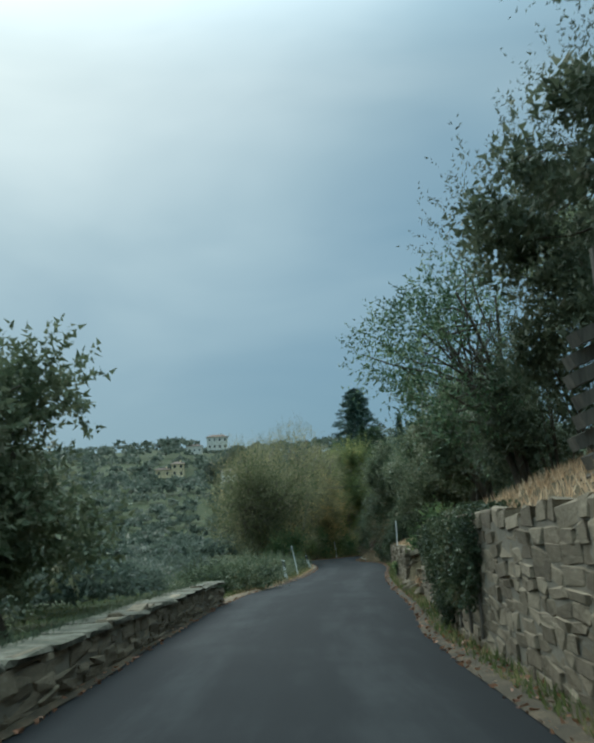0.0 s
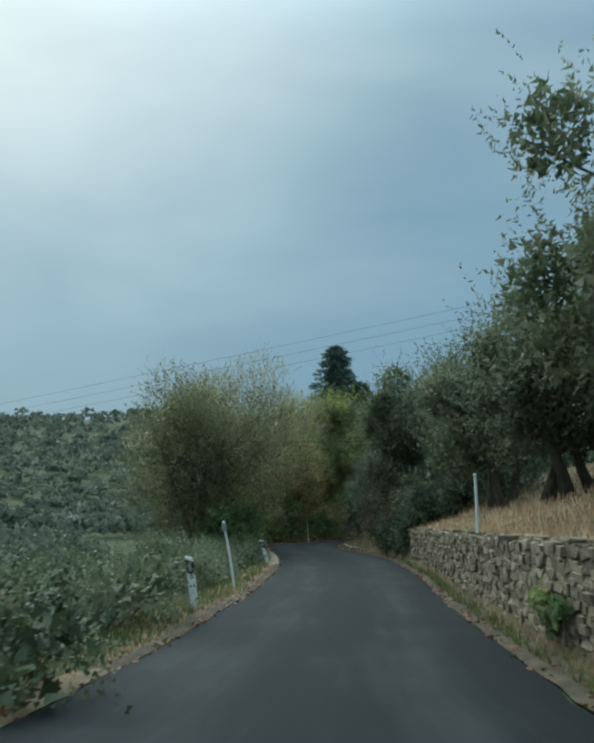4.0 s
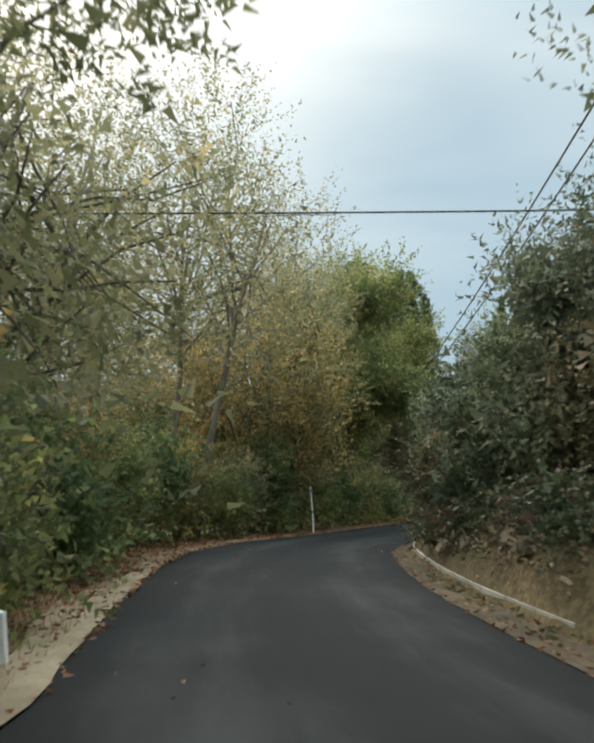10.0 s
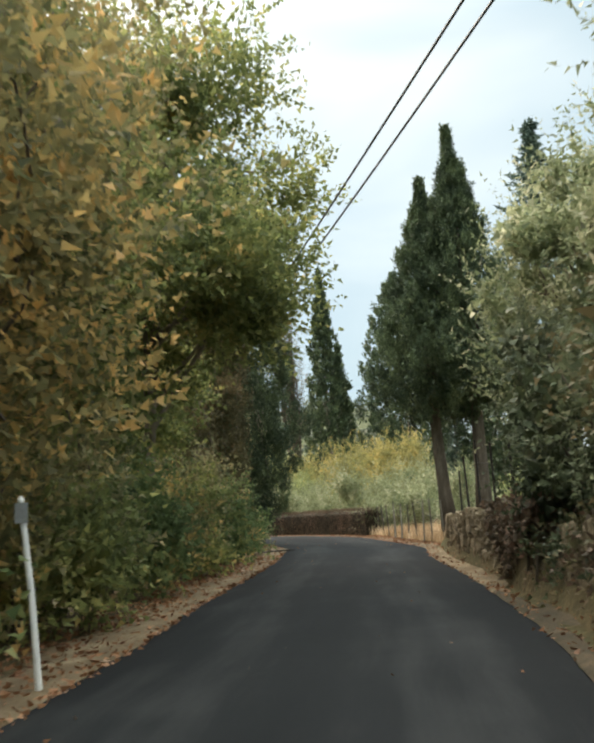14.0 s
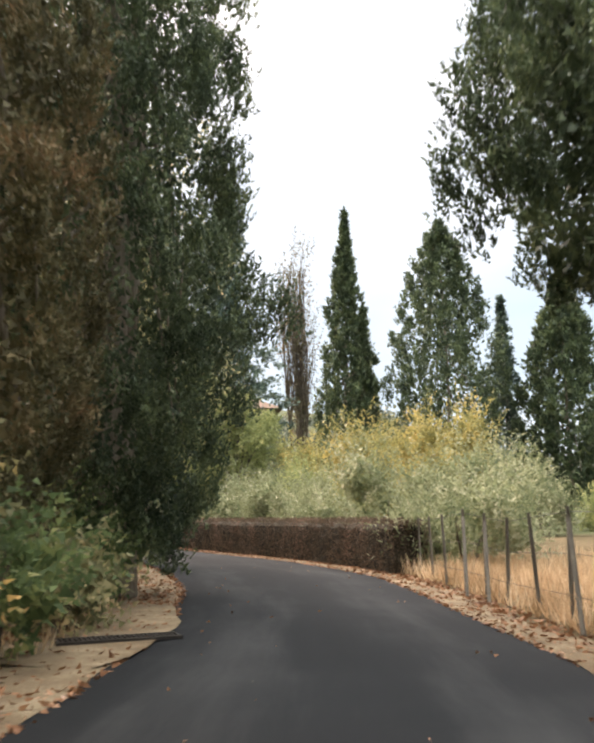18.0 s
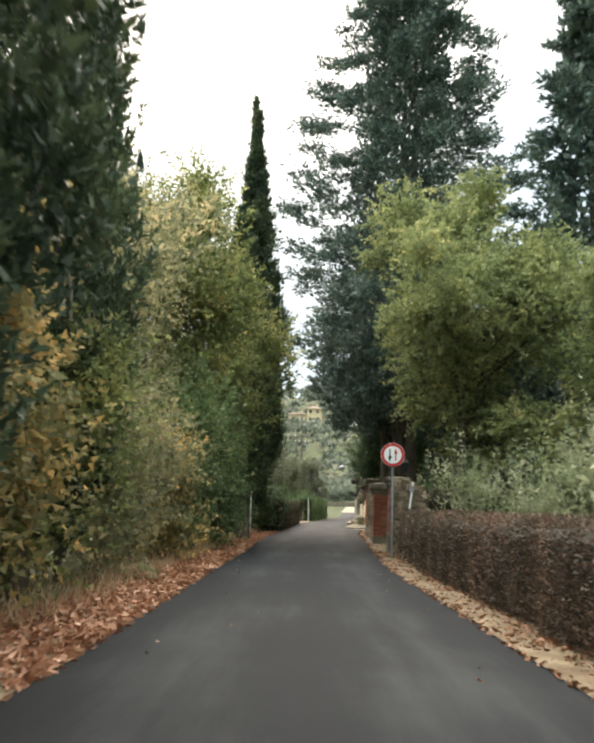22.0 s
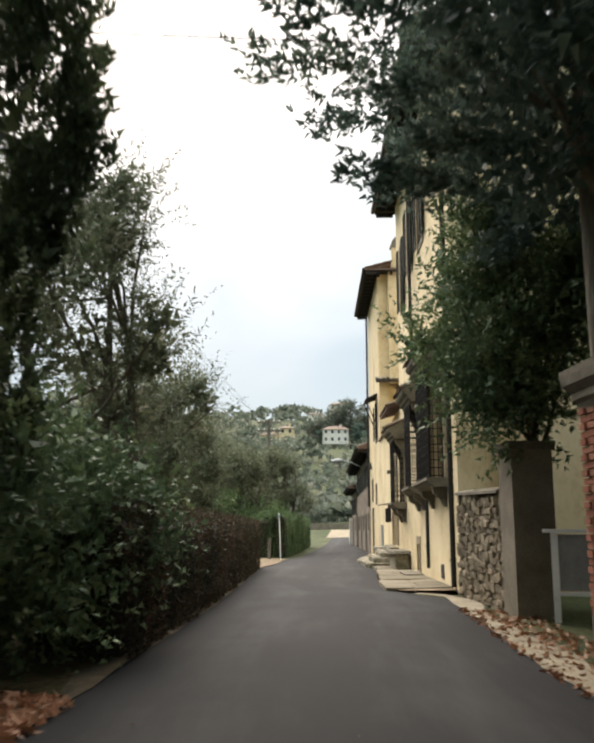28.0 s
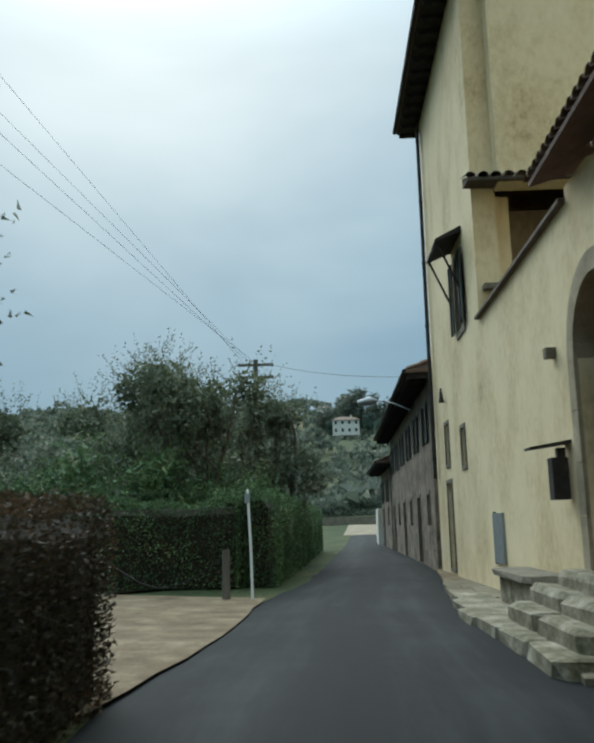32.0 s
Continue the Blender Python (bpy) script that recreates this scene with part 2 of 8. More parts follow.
M["lichen"] = surface("lichened_coping", [(0.0, (0.04, 0.042, 0.024)), (0.4, (0.1, 0.09, 0.06)), (0.75, (0.2, 0.175, 0.125)), (1.0, (0.34, 0.31, 0.24))], 3.4, 0.95, 0.7, 20.0)
M["core"] = surface("wall_core", [(0.0, (0.045, 0.038, 0.03)), (1.0, (0.12, 0.10, 0.075))], 3.0, 0.95, 0.8, 20.0)
M["mortar"] = surface("lime_mortar", [(0.0, (0.13, 0.108, 0.076)), (1.0, (0.29, 0.245, 0.18))], 2.0, 0.95, 0.7, 30.0)
M["brick"] = surface("red_brick", [(0.0, (0.20, 0.06, 0.035)), (0.6, (0.33, 0.115, 0.065)), (1.0, (0.42, 0.2, 0.13))], 4.0, 0.9, 0.5, 30.0, objrand=0.6)
M["plaster"] = surface("ochre_plaster", [(0.0, (0.37, 0.265, 0.14)), (0.28, (0.63, 0.485, 0.275)), (0.55, (0.75, 0.60, 0.365)), (1.0, (0.82, 0.68, 0.445))], 0.7, 0.92, 0.12, 9.0, stretch=(1, 1, 0.7))
M["pietra"] = surface("grey_sandstone", [(0.0, (0.10, 0.085, 0.06)), (0.5, (0.17, 0.145, 0.105)), (1.0, (0.26, 0.225, 0.165))], 2.5, 0.9, 0.5, 25.0)
M["tile"] = surface("weathered_terracotta_tile", [(0.0, (0.07, 0.05, 0.04)), (0.5, (0.16, 0.105, 0.075)), (1.0, (0.27, 0.19, 0.14))], 3.0, 0.9, 0.5, 20.0, objrand=0.6)
M["wood"] = surface("dark_wood", [(0.0, (0.035, 0.022, 0.014)), (0.5, (0.075, 0.048, 0.03)), (1.0, (0.13, 0.085, 0.055))], 6.0, 0.75, 0.4, 30.0, stretch=(1, 1, 0.15))
M["greywood"] = surface("weathered_wood", [(0.0, (0.07, 0.062, 0.05)), (1.0, (0.2, 0.175, 0.14))], 6.0, 0.9, 0.5, 30.0, stretch=(1, 1, 0.15))
M["iron"] = surface("dark_iron", [(0.0, (0.02, 0.018, 0.016)), (1.0, (0.06, 0.05, 0.042))], 8.0, 0.6, 0.3, 50.0, metal=0.4)
M["steel"] = surface("galvanised_steel", [(0.0, (0.25, 0.26, 0.26)), (1.0, (0.42, 0.43, 0.43))], 6.0, 0.5, 0.2, 50.0, metal=0.6)
M["white"] = surface("white_paint", [(0.0, (0.6, 0.59, 0.55)), (0.4, (0.78, 0.77, 0.73)), (1.0, (0.85, 0.84, 0.81))], 5.0, 0.6, 0.1, 40.0)
M["black"] = surface("black_paint", [(0.0, (0.015, 0.015, 0.016)), (1.0, (0.04, 0.04, 0.04))], 8.0, 0.6, 0.1, 40.0)
M["red"] = surface("red_paint", [(0.0, (0.42, 0.03, 0.03)), (1.0, (0.55, 0.06, 0.05))], 6.0, 0.5, 0.05, 40.0)
M["concrete"] = surface("pale_concrete", [(0.0, (0.28, 0.25, 0.2)), (0.5, (0.42, 0.39, 0.33)), (1.0, (0.55, 0.52, 0.46))], 2.0, 0.92, 0.4, 30.0)
M["bark"] = surface("grey_brown_bark", [(0.0, (0.045, 0.035, 0.026)), (0.5, (0.11, 0.088, 0.066)), (1.0, (0.2, 0.165, 0.125))], 5.0, 0.95, 0.9, 18.0, stretch=(1, 1, 0.25))
M["palebark"] = surface("pale_bark", [(0.0, (0.10, 0.085, 0.065)), (0.5, (0.21, 0.175, 0.135)), (1.0, (0.36, 0.32, 0.26))], 5.0, 0.95, 0.9, 18.0, stretch=(1, 1, 0.2))
M["glass"] = surface("dark_window_glass", [(0.0, (0.012, 0.014, 0.016)), (1.0, (0.03, 0.034, 0.038))], 1.0, 0.08, 0.0, 10.0, spec=0.6)
M["cable"] = surface("black_cable", [(0.0, (0.02, 0.02, 0.02)), (1.0, (0.04, 0.04, 0.04))], 4.0, 0.6, 0.0, 10.0)
L = {}
L["olive"] = leaf_material("olive_leaves", [(0.0, (0.045, 0.066, 0.026)), (0.45, (0.105, 0.135, 0.058)), (0.8, (0.185, 0.21, 0.105)), (1.0, (0.32, 0.34, 0.2))])
L["oak"] = leaf_material("broad_green_leaves", [(0.0, (0.04, 0.058, 0.019)), (0.5, (0.1, 0.13, 0.039)), (0.85, (0.2, 0.215, 0.066)), (1.0, (0.38, 0.3, 0.099))])
L["autumn"] = leaf_material("autumn_leaves", [(0.0, (0.045, 0.058, 0.023)), (0.4, (0.125, 0.125, 0.046)), (0.65, (0.23, 0.185, 0.06)), (0.85, (0.34, 0.235, 0.07)), (1.0, (0.45, 0.28, 0.1))])
L["willow"] = leaf_material("willow_leaves", [(0.0, (0.0261, 0.0365, 0.0141)), (0.5, (0.0738, 0.087, 0.0329)), (0.85, (0.1217, 0.126, 0.055)), (1.0, (0.2087, 0.2087, 0.1095))])
L["cypress"] = leaf_material("cypress_sprays", [(0.0, (0.0146, 0.0264, 0.0132)), (0.5, (0.0382, 0.0617, 0.0264)), (0.85, (0.0734, 0.1054, 0.0412)), (1.0, (0.1253, 0.1615, 0.0661))], trans=0.25)
L["fir"] = leaf_material("fir_needles", [(0.0, (0.0187, 0.0374, 0.0257)), (0.5, (0.0468, 0.0796, 0.0515)), (1.0, (0.117, 0.1638, 0.0983))], trans=0.25)
L["ivy"] = leaf_material("ivy_leaves", [(0.0, (0.0264, 0.0462, 0.0165)), (0.5, (0.066, 0.107, 0.0363)), (0.85, (0.132, 0.165, 0.0528)), (1.0, (0.247, 0.214, 0.0825))])
L["locust"] = leaf_material("locust_leaves", [(0.0, (0.059, 0.085, 0.0307)), (0.5, (0.1357, 0.1711, 0.059)), (0.85, (0.2242, 0.2537, 0.0885)), (1.0, (0.3894, 0.3658, 0.1298))], trans=0.45)
L["bamboo"] = leaf_material("bamboo_leaves", [(0.0, (0.07, 0.085, 0.028)), (0.4, (0.145, 0.15, 0.045)), (0.75, (0.23, 0.205, 0.06)), (1.0, (0.3, 0.25, 0.08))], patch=0.5, trans=0.45)
L["brownhedge"] = leaf_material("browned_hedge_leaves", [(0.0, (0.0245, 0.0223, 0.0122)), (0.4, (0.0533, 0.0432, 0.023)), (0.8, (0.0936, 0.067, 0.036)), (1.0, (0.1584, 0.1044, 0.0605))], patch=0.4, trans=0.2)
L["greenhedge"] = leaf_material("clipped_hedge_leaves", [(0.0, (0.0198, 0.0396, 0.0148)), (0.5, (0.0495, 0.0907, 0.0297)), (0.9, (0.099, 0.148, 0.0495)), (1.0, (0.198, 0.214, 0.0825))], trans=0.2)
L["laurel"] = leaf_material("laurel_leaves", [(0.0, (0.0213, 0.0425, 0.0191)), (0.5, (0.0553, 0.0935, 0.0361)), (0.9, (0.1275, 0.1812, 0.0701)), (1.0, (0.2338, 0.2762, 0.1275))], trans=0.2, rough=0.55)
L["grass"] = leaf_material("green_grass", [(0.0, (0.0218, 0.0363, 0.0102)), (0.5, (0.0581, 0.0796, 0.0218)), (1.0, (0.1452, 0.1382, 0.0581))])
L["hay"] = leaf_material("dry_grass", [(0.0, (0.13, 0.095, 0.04)), (0.5, (0.28, 0.21, 0.1)), (1.0, (0.45, 0.36, 0.2))])
L["litter"] = leaf_material("fallen_leaves", [(0.0, (0.055, 0.027, 0.011)), (0.5, (0.13, 0.066, 0.026)), (0.9, (0.2, 0.115, 0.05)), (1.0, (0.29, 0.22, 0.13))], trans=0.1)
L["hills"] = leaf_material("grove_foliage", [(0.0, (0.0224, 0.0355, 0.0202)), (0.45, (0.0561, 0.0748, 0.0449)), (0.8, (0.0981, 0.1197, 0.0763)), (1.0, (0.1683, 0.1777, 0.1177))], patch=0.55, scale=0.05)
L["ash"] = leaf_material("yellowing_ash_leaves", [(0.0, (0.05, 0.06, 0.026)), (0.4, (0.115, 0.13, 0.055)), (0.75, (0.19, 0.185, 0.078)), (1.0, (0.33, 0.27, 0.12))], patch=0.45)
L["elm"] = leaf_material("yellowing_elm_leaves", [(0.0, (0.07, 0.085, 0.036)), (0.4, (0.16, 0.18, 0.078)), (0.75, (0.26, 0.255, 0.11)), (1.0, (0.4, 0.34, 0.15))], patch=0.4, trans=0.6)
M["sand"] = surface("pale_sandy_ground", [(0.0, (0.14, 0.105, 0.066)), (0.5, (0.24, 0.188, 0.124)), (1.0, (0.36, 0.29, 0.2))], 1.2, 0.95, 0.4, 30.0)
L["ivybrown"] = leaf_material("browning_ivy", [(0.0, (0.03, 0.034, 0.014)), (0.5, (0.07, 0.07, 0.028)), (0.85, (0.12, 0.098, 0.042)), (1.0, (0.19, 0.13, 0.06))], patch=0.55, trans=0.25)
L["ivydark"] = leaf_material("dark_ivy", [(0.0, (0.014, 0.022, 0.01)), (0.5, (0.036, 0.052, 0.021)), (0.85, (0.07, 0.085, 0.035)), (1.0, (0.13, 0.12, 0.055))], patch=0.5, trans=0.25)
# Two darkened olive tints: shade among the crowns is put into the leaf colour.
L["darkolive"] = leaf_material("deep_shaded_olive_leaves", [(0.0, (0.026, 0.037, 0.018)), (0.5, (0.06, 0.078, 0.037)), (0.85, (0.105, 0.125, 0.064)), (1.0, (0.19, 0.2, 0.12))], trans=0.3)
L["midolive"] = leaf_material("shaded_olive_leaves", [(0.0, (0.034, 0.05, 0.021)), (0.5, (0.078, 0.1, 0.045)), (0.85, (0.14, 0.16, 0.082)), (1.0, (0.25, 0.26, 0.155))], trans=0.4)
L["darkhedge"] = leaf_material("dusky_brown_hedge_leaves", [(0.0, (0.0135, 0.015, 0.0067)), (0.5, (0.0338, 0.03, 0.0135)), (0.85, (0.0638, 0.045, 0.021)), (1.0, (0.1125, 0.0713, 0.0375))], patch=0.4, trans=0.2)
L["rust"] = leaf_material("rusty_fallen_leaves", [(0.0, (0.08, 0.036, 0.014)), (0.4, (0.17, 0.085, 0.036)), (0.75, (0.25, 0.145, 0.07)), (1.0, (0.33, 0.235, 0.13))], trans=0.1, patch=0.35)
M["oldbark"] = surface("furrowed_bark", [(0.0, (0.035, 0.027, 0.02)), (0.4, (0.095, 0.076, 0.057)), (0.75, (0.19, 0.16, 0.125)), (1.0, (0.3, 0.265, 0.215))], 7.0, 0.95, 1.0, 24.0, stretch=(1, 1, 0.13))

# ---------------------------------------------------------------- mesh helpers


class Geo:
    """Collects vertices and faces as arrays; builds one mesh."""

    def __init__(self):
        self.v, self.q, self.t, self.n = [], [], [], 0

    def add(self, verts, quads=None, tris=None):
        verts = np.asarray(verts, float).reshape(-1, 3)
        if quads is not None and len(quads):
            self.q.append(np.asarray(quads, int) + self.n)
        if tris is not None and len(tris):
            self.t.append(np.asarray(tris, int) + self.n)
        self.v.append(verts)
        self.n += len(verts)
        return self

    def box(self, center, size, rot=0.0, tilt=0.0):
        hx, hy, hz = [s / 2 for s in size]
        p = np.array([(x, y, z) for x in (-hx, hx) for y in (-hy, hy) for z in (-hz, hz)])
        m = np.array(Matrix.Rotation(rot, 3, "Z") @ Matrix.Rotation(tilt, 3, "X"))
        return self.add(p @ m.T + center, [(0, 1, 3, 2), (4, 6, 7, 5), (0, 4, 5, 1), (2, 3, 7, 6), (0, 2, 6, 4), (1, 5, 7, 3)])

    def tube(self, pts, radii, n=7, cap=True):
        pts = np.asarray(pts, float)
        radii = np.broadcast_to(np.asarray(radii, float), (len(pts),))
        d = np.gradient(pts, axis=0)
        d /= np.linalg.norm(d, axis=1)[:, None] + 1e-9
        ref = np.array([1.0, 0, 0]) if abs(d[0, 0]) < 0.8 else np.array([0, 1.0, 0])
        a = np.cross(d, ref)
        a /= np.linalg.norm(a, axis=1)[:, None] + 1e-9
        b = np.cross(d, a)
        ang = np.linspace(0, 2 * np.pi, n, endpoint=False)
        ring = pts[:, None] + radii[:, None, None] * (np.cos(ang)[None, :, None] * a[:, None] + np.sin(ang)[None, :, None] * b[:, None])
        k = len(pts)
        i, j = np.meshgrid(np.arange(k - 1), np.arange(n), indexing="ij")
        q = np.stack([i * n + j, i * n + (j + 1) % n, (i + 1) * n + (j + 1) % n, (i + 1) * n + j], -1).reshape(-1, 4)
        v = ring.reshape(-1, 3)
        t = []
        if cap:
            v = np.concatenate([v, pts[:1], pts[-1:]])
            t = [(k * n, (x + 1) % n, x) for x in range(n)] + [(k * n + 1, (k - 1) * n + x, (k - 1) * n + (x + 1) % n) for x in range(n)]
        return self.add(v, q, t)

    def strip(self, a, b):
        """A ribbon between two lines of equally many points."""
        a, b = np.asarray(a, float), np.asarray(b, float)
        n = len(a)
        i = np.arange(n - 1)
        return self.add(np.concatenate([a, b]), np.stack([i, i + n, i + n + 1, i + 1], -1))

    def prism(self, outline, depth, origin, along, out, up=(0, 0, 1)):
        """An outline in (along, up), pushed out by depth."""
        along, out, up = np.array(along, float), np.array(out, float), np.array(up, float)
        o = np.array(outline, float)
        n = len(o)
        base = np.array(origin, float) + o[:, :1] * along + o[:, 1:] * up
        v = np.concatenate([base, base + depth * out])
        i = np.arange(n)
        self.add(v, np.stack([i, (i + 1) % n, (i + 1) % n + n, i + n], -1))
        c = np.concatenate([v[:n].mean(0)[None], v[n:].mean(0)[None]])
        m = self.n
        self.add(np.concatenate([v, c]), None, [((k + 1) % n, k, 2 * n) for k in range(n)] + [(k + n, (k + 1) % n + n, 2 * n + 1) for k in range(n)])
        return self

    def mesh(self, name, smooth=False):
        me = bpy.data.meshes.new(name)
        v = np.concatenate(self.v) if self.v else np.zeros((0, 3))
        q = np.concatenate(self.q) if self.q else np.zeros((0, 4), int)
        t = np.concatenate(self.t) if self.t else np.zeros((0, 3), int)
        loops = np.concatenate([q.ravel(), t.ravel()]).astype(np.int32)
        starts = np.concatenate([np.arange(len(q)) * 4, len(q) * 4 + np.arange(len(t)) * 3]).astype(np.int32)
        me.vertices.add(len(v))
        me.vertices.foreach_set("co", v.astype(np.float32).ravel())
        me.loops.add(len(loops))
        me.loops.foreach_set("vertex_index", loops)
        me.polygons.add(len(starts))
        me.polygons.foreach_set("loop_start", starts)
        me.update(calc_edges=True)
        me.polygons.foreach_set("use_smooth", np.full(len(starts), bool(smooth)))
        return me


def part(name, geo, mat, parent=None, label="", smooth=False):
    """One mesh object from a Geo or a mesh, under a thing or a part."""
    me = geo.mesh(name, smooth) if isinstance(geo, Geo) else geo
    if mat and not me.materials:
        me.materials.append(mat)
    ob = new(name, me)
    ob.parent = parent
    if label:
        ob["label"] = label
    return ob


def thing(name, label, category, group="", kind="", at=(0, 0, 0), rot=0.0):
    ob = new(name)
    ob.location, ob.rotation_euler = at, (0, 0, rot)
    ob.empty_display_size = 0.2
    return tagged(ob, label, category, group, kind)


def solid(name, geo, mat, label, category="", group="", kind="", smooth=False):
    return tagged(part(name, geo, mat, None, "", smooth), label, category, group, kind)


rng = np.random.default_rng(7)


def unit(v):
    return v / (np.linalg.norm(v, axis=-1, keepdims=True) + 1e-9)


def rand_dirs(n, r=rng):
    return unit(r.normal(size=(n, 3)))


def leaf_quads(geo, pos, axis, length, width, r=rng):
    """Pointed leaves, from pos along axis."""
    n = len(pos)
    axis = unit(axis)
    side = unit(np.cross(axis, rand_dirs(n, r)))
    length, width = np.broadcast_to(length, (n,))[:, None], np.broadcast_to(width, (n,))[:, None]
    low = pos + axis * length * 0.12
    v = np.stack([low + side * width * 0.55, pos + axis * length, low - side * width * 0.55], 1).reshape(-1, 3)
    geo.add(v, None, np.arange(3 * n).reshape(-1, 3))


def sprays(geo, base, heading, length, leaves, leaf, aspect, spread=0.8, droop=0.0, r=rng):
    """Twigs with leaves along them, from base points along headings."""
    n = len(base)
    length = np.broadcast_to(length, (n,))
    s = (np.arange(leaves)[None] + r.random((n, leaves))) / leaves
    p = base[:, None] + heading[:, None] * (s * length[:, None])[..., None]
    p[..., 2] -= droop * (s ** 2) * length[:, None]
    p += r.normal(size=p.shape) * 0.12 * leaf
    ax = heading[:, None] * (1 - spread * 0.5) + rand_dirs(n * leaves, r).reshape(n, leaves, 3) * spread
    ax[..., 2] -= droop * 0.6
    size = leaf * (0.7 + 0.6 * r.random((n, leaves)))
    leaf_quads(geo, p.reshape(-1, 3), ax.reshape(-1, 3), size.ravel(), size.ravel() * aspect, r)


def blob_points(blobs, n, r=rng, shell=0.45):
    """Points in the outer part of a union of ellipsoids, and their outward ways."""
    vol = np.array([b[3] * b[4] * b[5] for b in blobs]) ** (2 / 3)
    pick = r.choice(len(blobs), n, p=vol / vol.sum())
    b = np.array(blobs)[pick]
    d = rand_dirs(n, r)
    k = 1 - shell * r.random(n) ** 1.5
    k *= 0.86 + 0.28 * r.random(n)
    return b[:, :3] + d * b[:, 3:6] * k[:, None], unit(d / b[:, 3:6])


def inner_leaves(geo, blobs, amount, r):
    """Shaded foliage inside a crown, so that the sky does not show through it."""
    area = sum(4 * math.pi * ((b[3] * b[4]) ** 0.5) * b[5] for b in blobs) * 0.5
    m = int(amount * area / 0.016)
    if m < 1:
        return
    p, d = blob_points(blobs, m, r, 0.5)
    b = np.array(blobs)
    near = b[np.argmin(((p[:, None] - b[None, :, :3]) ** 2).sum(-1), 1)]
    p = near[:, :3] + (p - near[:, :3]) * r.uniform(0.45, 0.85, (m, 1))
    p[:, 2] = np.maximum(p[:, 2], 0.03)
    leaf_quads(geo, p, rand_dirs(m, r) + np.array([0, 0, 0.3]), r.uniform(0.13, 0.27, m), r.uniform(0.08, 0.15, m), r)


def tree_trunk(geo, base, top, radius, r, limbs=(), bend=0.25, sides=8, low=0.3):
    """A tapered trunk from base to top and limbs that rise from it to the given ends."""
    base, top = np.array(base, float), np.array(top, float)
    k = np.linspace(0, 1, 7)[:, None]
    pts = base + (top - base) * k + np.array([*r.normal(size=2), 0]) * bend * np.sin(np.pi * k) + r.normal(size=(7, 3)) * [bend * 0.15, bend * 0.15, 0]
    pts[0], rad = base, radius * (1 - 0.72 * k[:, 0])
    rad[0] *= 1.35
    geo.tube(pts, rad, sides)
    for end in limbs:
        end = np.array(end, float)
        s = r.uniform(low, 0.92)
        i = s * 6
        a = pts[int(i)] + (pts[min(int(i) + 1, 6)] - pts[int(i)]) * (i - int(i))
        q = np.linspace(0, 1, 5)[:, None]
        lim = a + (end - a) * q
        lim[:, 2] += (np.sin(np.pi * q[:, 0]) * 0.12 * np.linalg.norm(end - a)) * r.uniform(-0.4, 1.0)
        lim += r.normal(size=lim.shape) * 0.06 * q * np.linalg.norm(end - a) * 0.4
        geo.tube(lim, np.linspace(radius * (1 - 0.72 * s) * 0.6, 0.012, 5), 5, False)


def broad_tree(name, label, category, x, y, z, height, radius, leafmat, clear=0.25, stems=1, n=900, leaves=12, leaf=0.11, aspect=0.45, twig=0.7,
               droop=0.0, up=0.35, lumps=12, seed=1, trunk=0.16, limb=26, lean=(0, 0), bark="bark", group="", sparse=0.0, filler=0.5, squash=1.0, dense=1.2, spread=0.92, low=0.3):
    """A tree with trunk and limbs, and a crown of leafy twigs in uneven clumps."""
    r = np.random.default_rng(seed)
    n, leaf = int(n * dense), leaf * 1.14
    ob = thing(name, label, category, group, at=(x, y, z))
    bottom, h = clear * height, height * (1 - clear)
    c = np.array([lean[0], lean[1], bottom + h * 0.5])
    blobs = [(*c, radius * 0.55, radius * 0.55, h * 0.38)]
    for _ in range(lumps):
        d = rand_dirs(1, r)[0]
        d[2] = d[2] * 0.9 + 0.1
        p = c + d * np.array([radius, radius * squash, h * 0.5]) * r.uniform(0.5, spread)
        s = r.uniform(0.17, 0.42) * radius * (0.92 / spread)
        blobs.append((*p, s, s, min(s * r.uniform(0.8, 1.25), h * 0.3)))
    g = Geo()
    base, out = blob_points(blobs, n, r, 0.6 - 0.3 * sparse)
    head = unit(out * 0.7 + rand_dirs(n, r) * 0.55 + np.array([0, 0, up]))
    sprays(g, base, head, twig * r.uniform(0.5, 1.25, n), leaves, leaf, aspect, 0.85, droop, r)
    inner_leaves(g, blobs, filler * 2.0 * (1 - 0.8 * sparse), r)
    part("crown", g, leafmat, ob)
    t = Geo()
    ends = [np.array(b[:3]) + rand_dirs(1, r)[0] * b[3] * 0.5 for b in blobs[1:]]
    more, _ = blob_points(blobs, max(0, limb - len(ends)), r, 0.35) if limb > len(ends) else (np.zeros((0, 3)), 0)
    ends = [*ends, *more]
    for s in range(stems):
        off = np.array([0, 0, 0]) if stems == 1 else np.array([r.normal() * 0.35, r.normal() * 0.35, 0])
        top = c + np.array([r.normal() * radius * 0.3 if stems > 1 else 0, r.normal() * radius * 0.3 if stems > 1 else 0, h * 0.3])
        tree_trunk(t, off, top, trunk * (1 if stems == 1 else 0.7), r, ends[s::stems], 0.25, 8, low)
    part("trunk", t, M[bark], ob, smooth=True)
    return ob


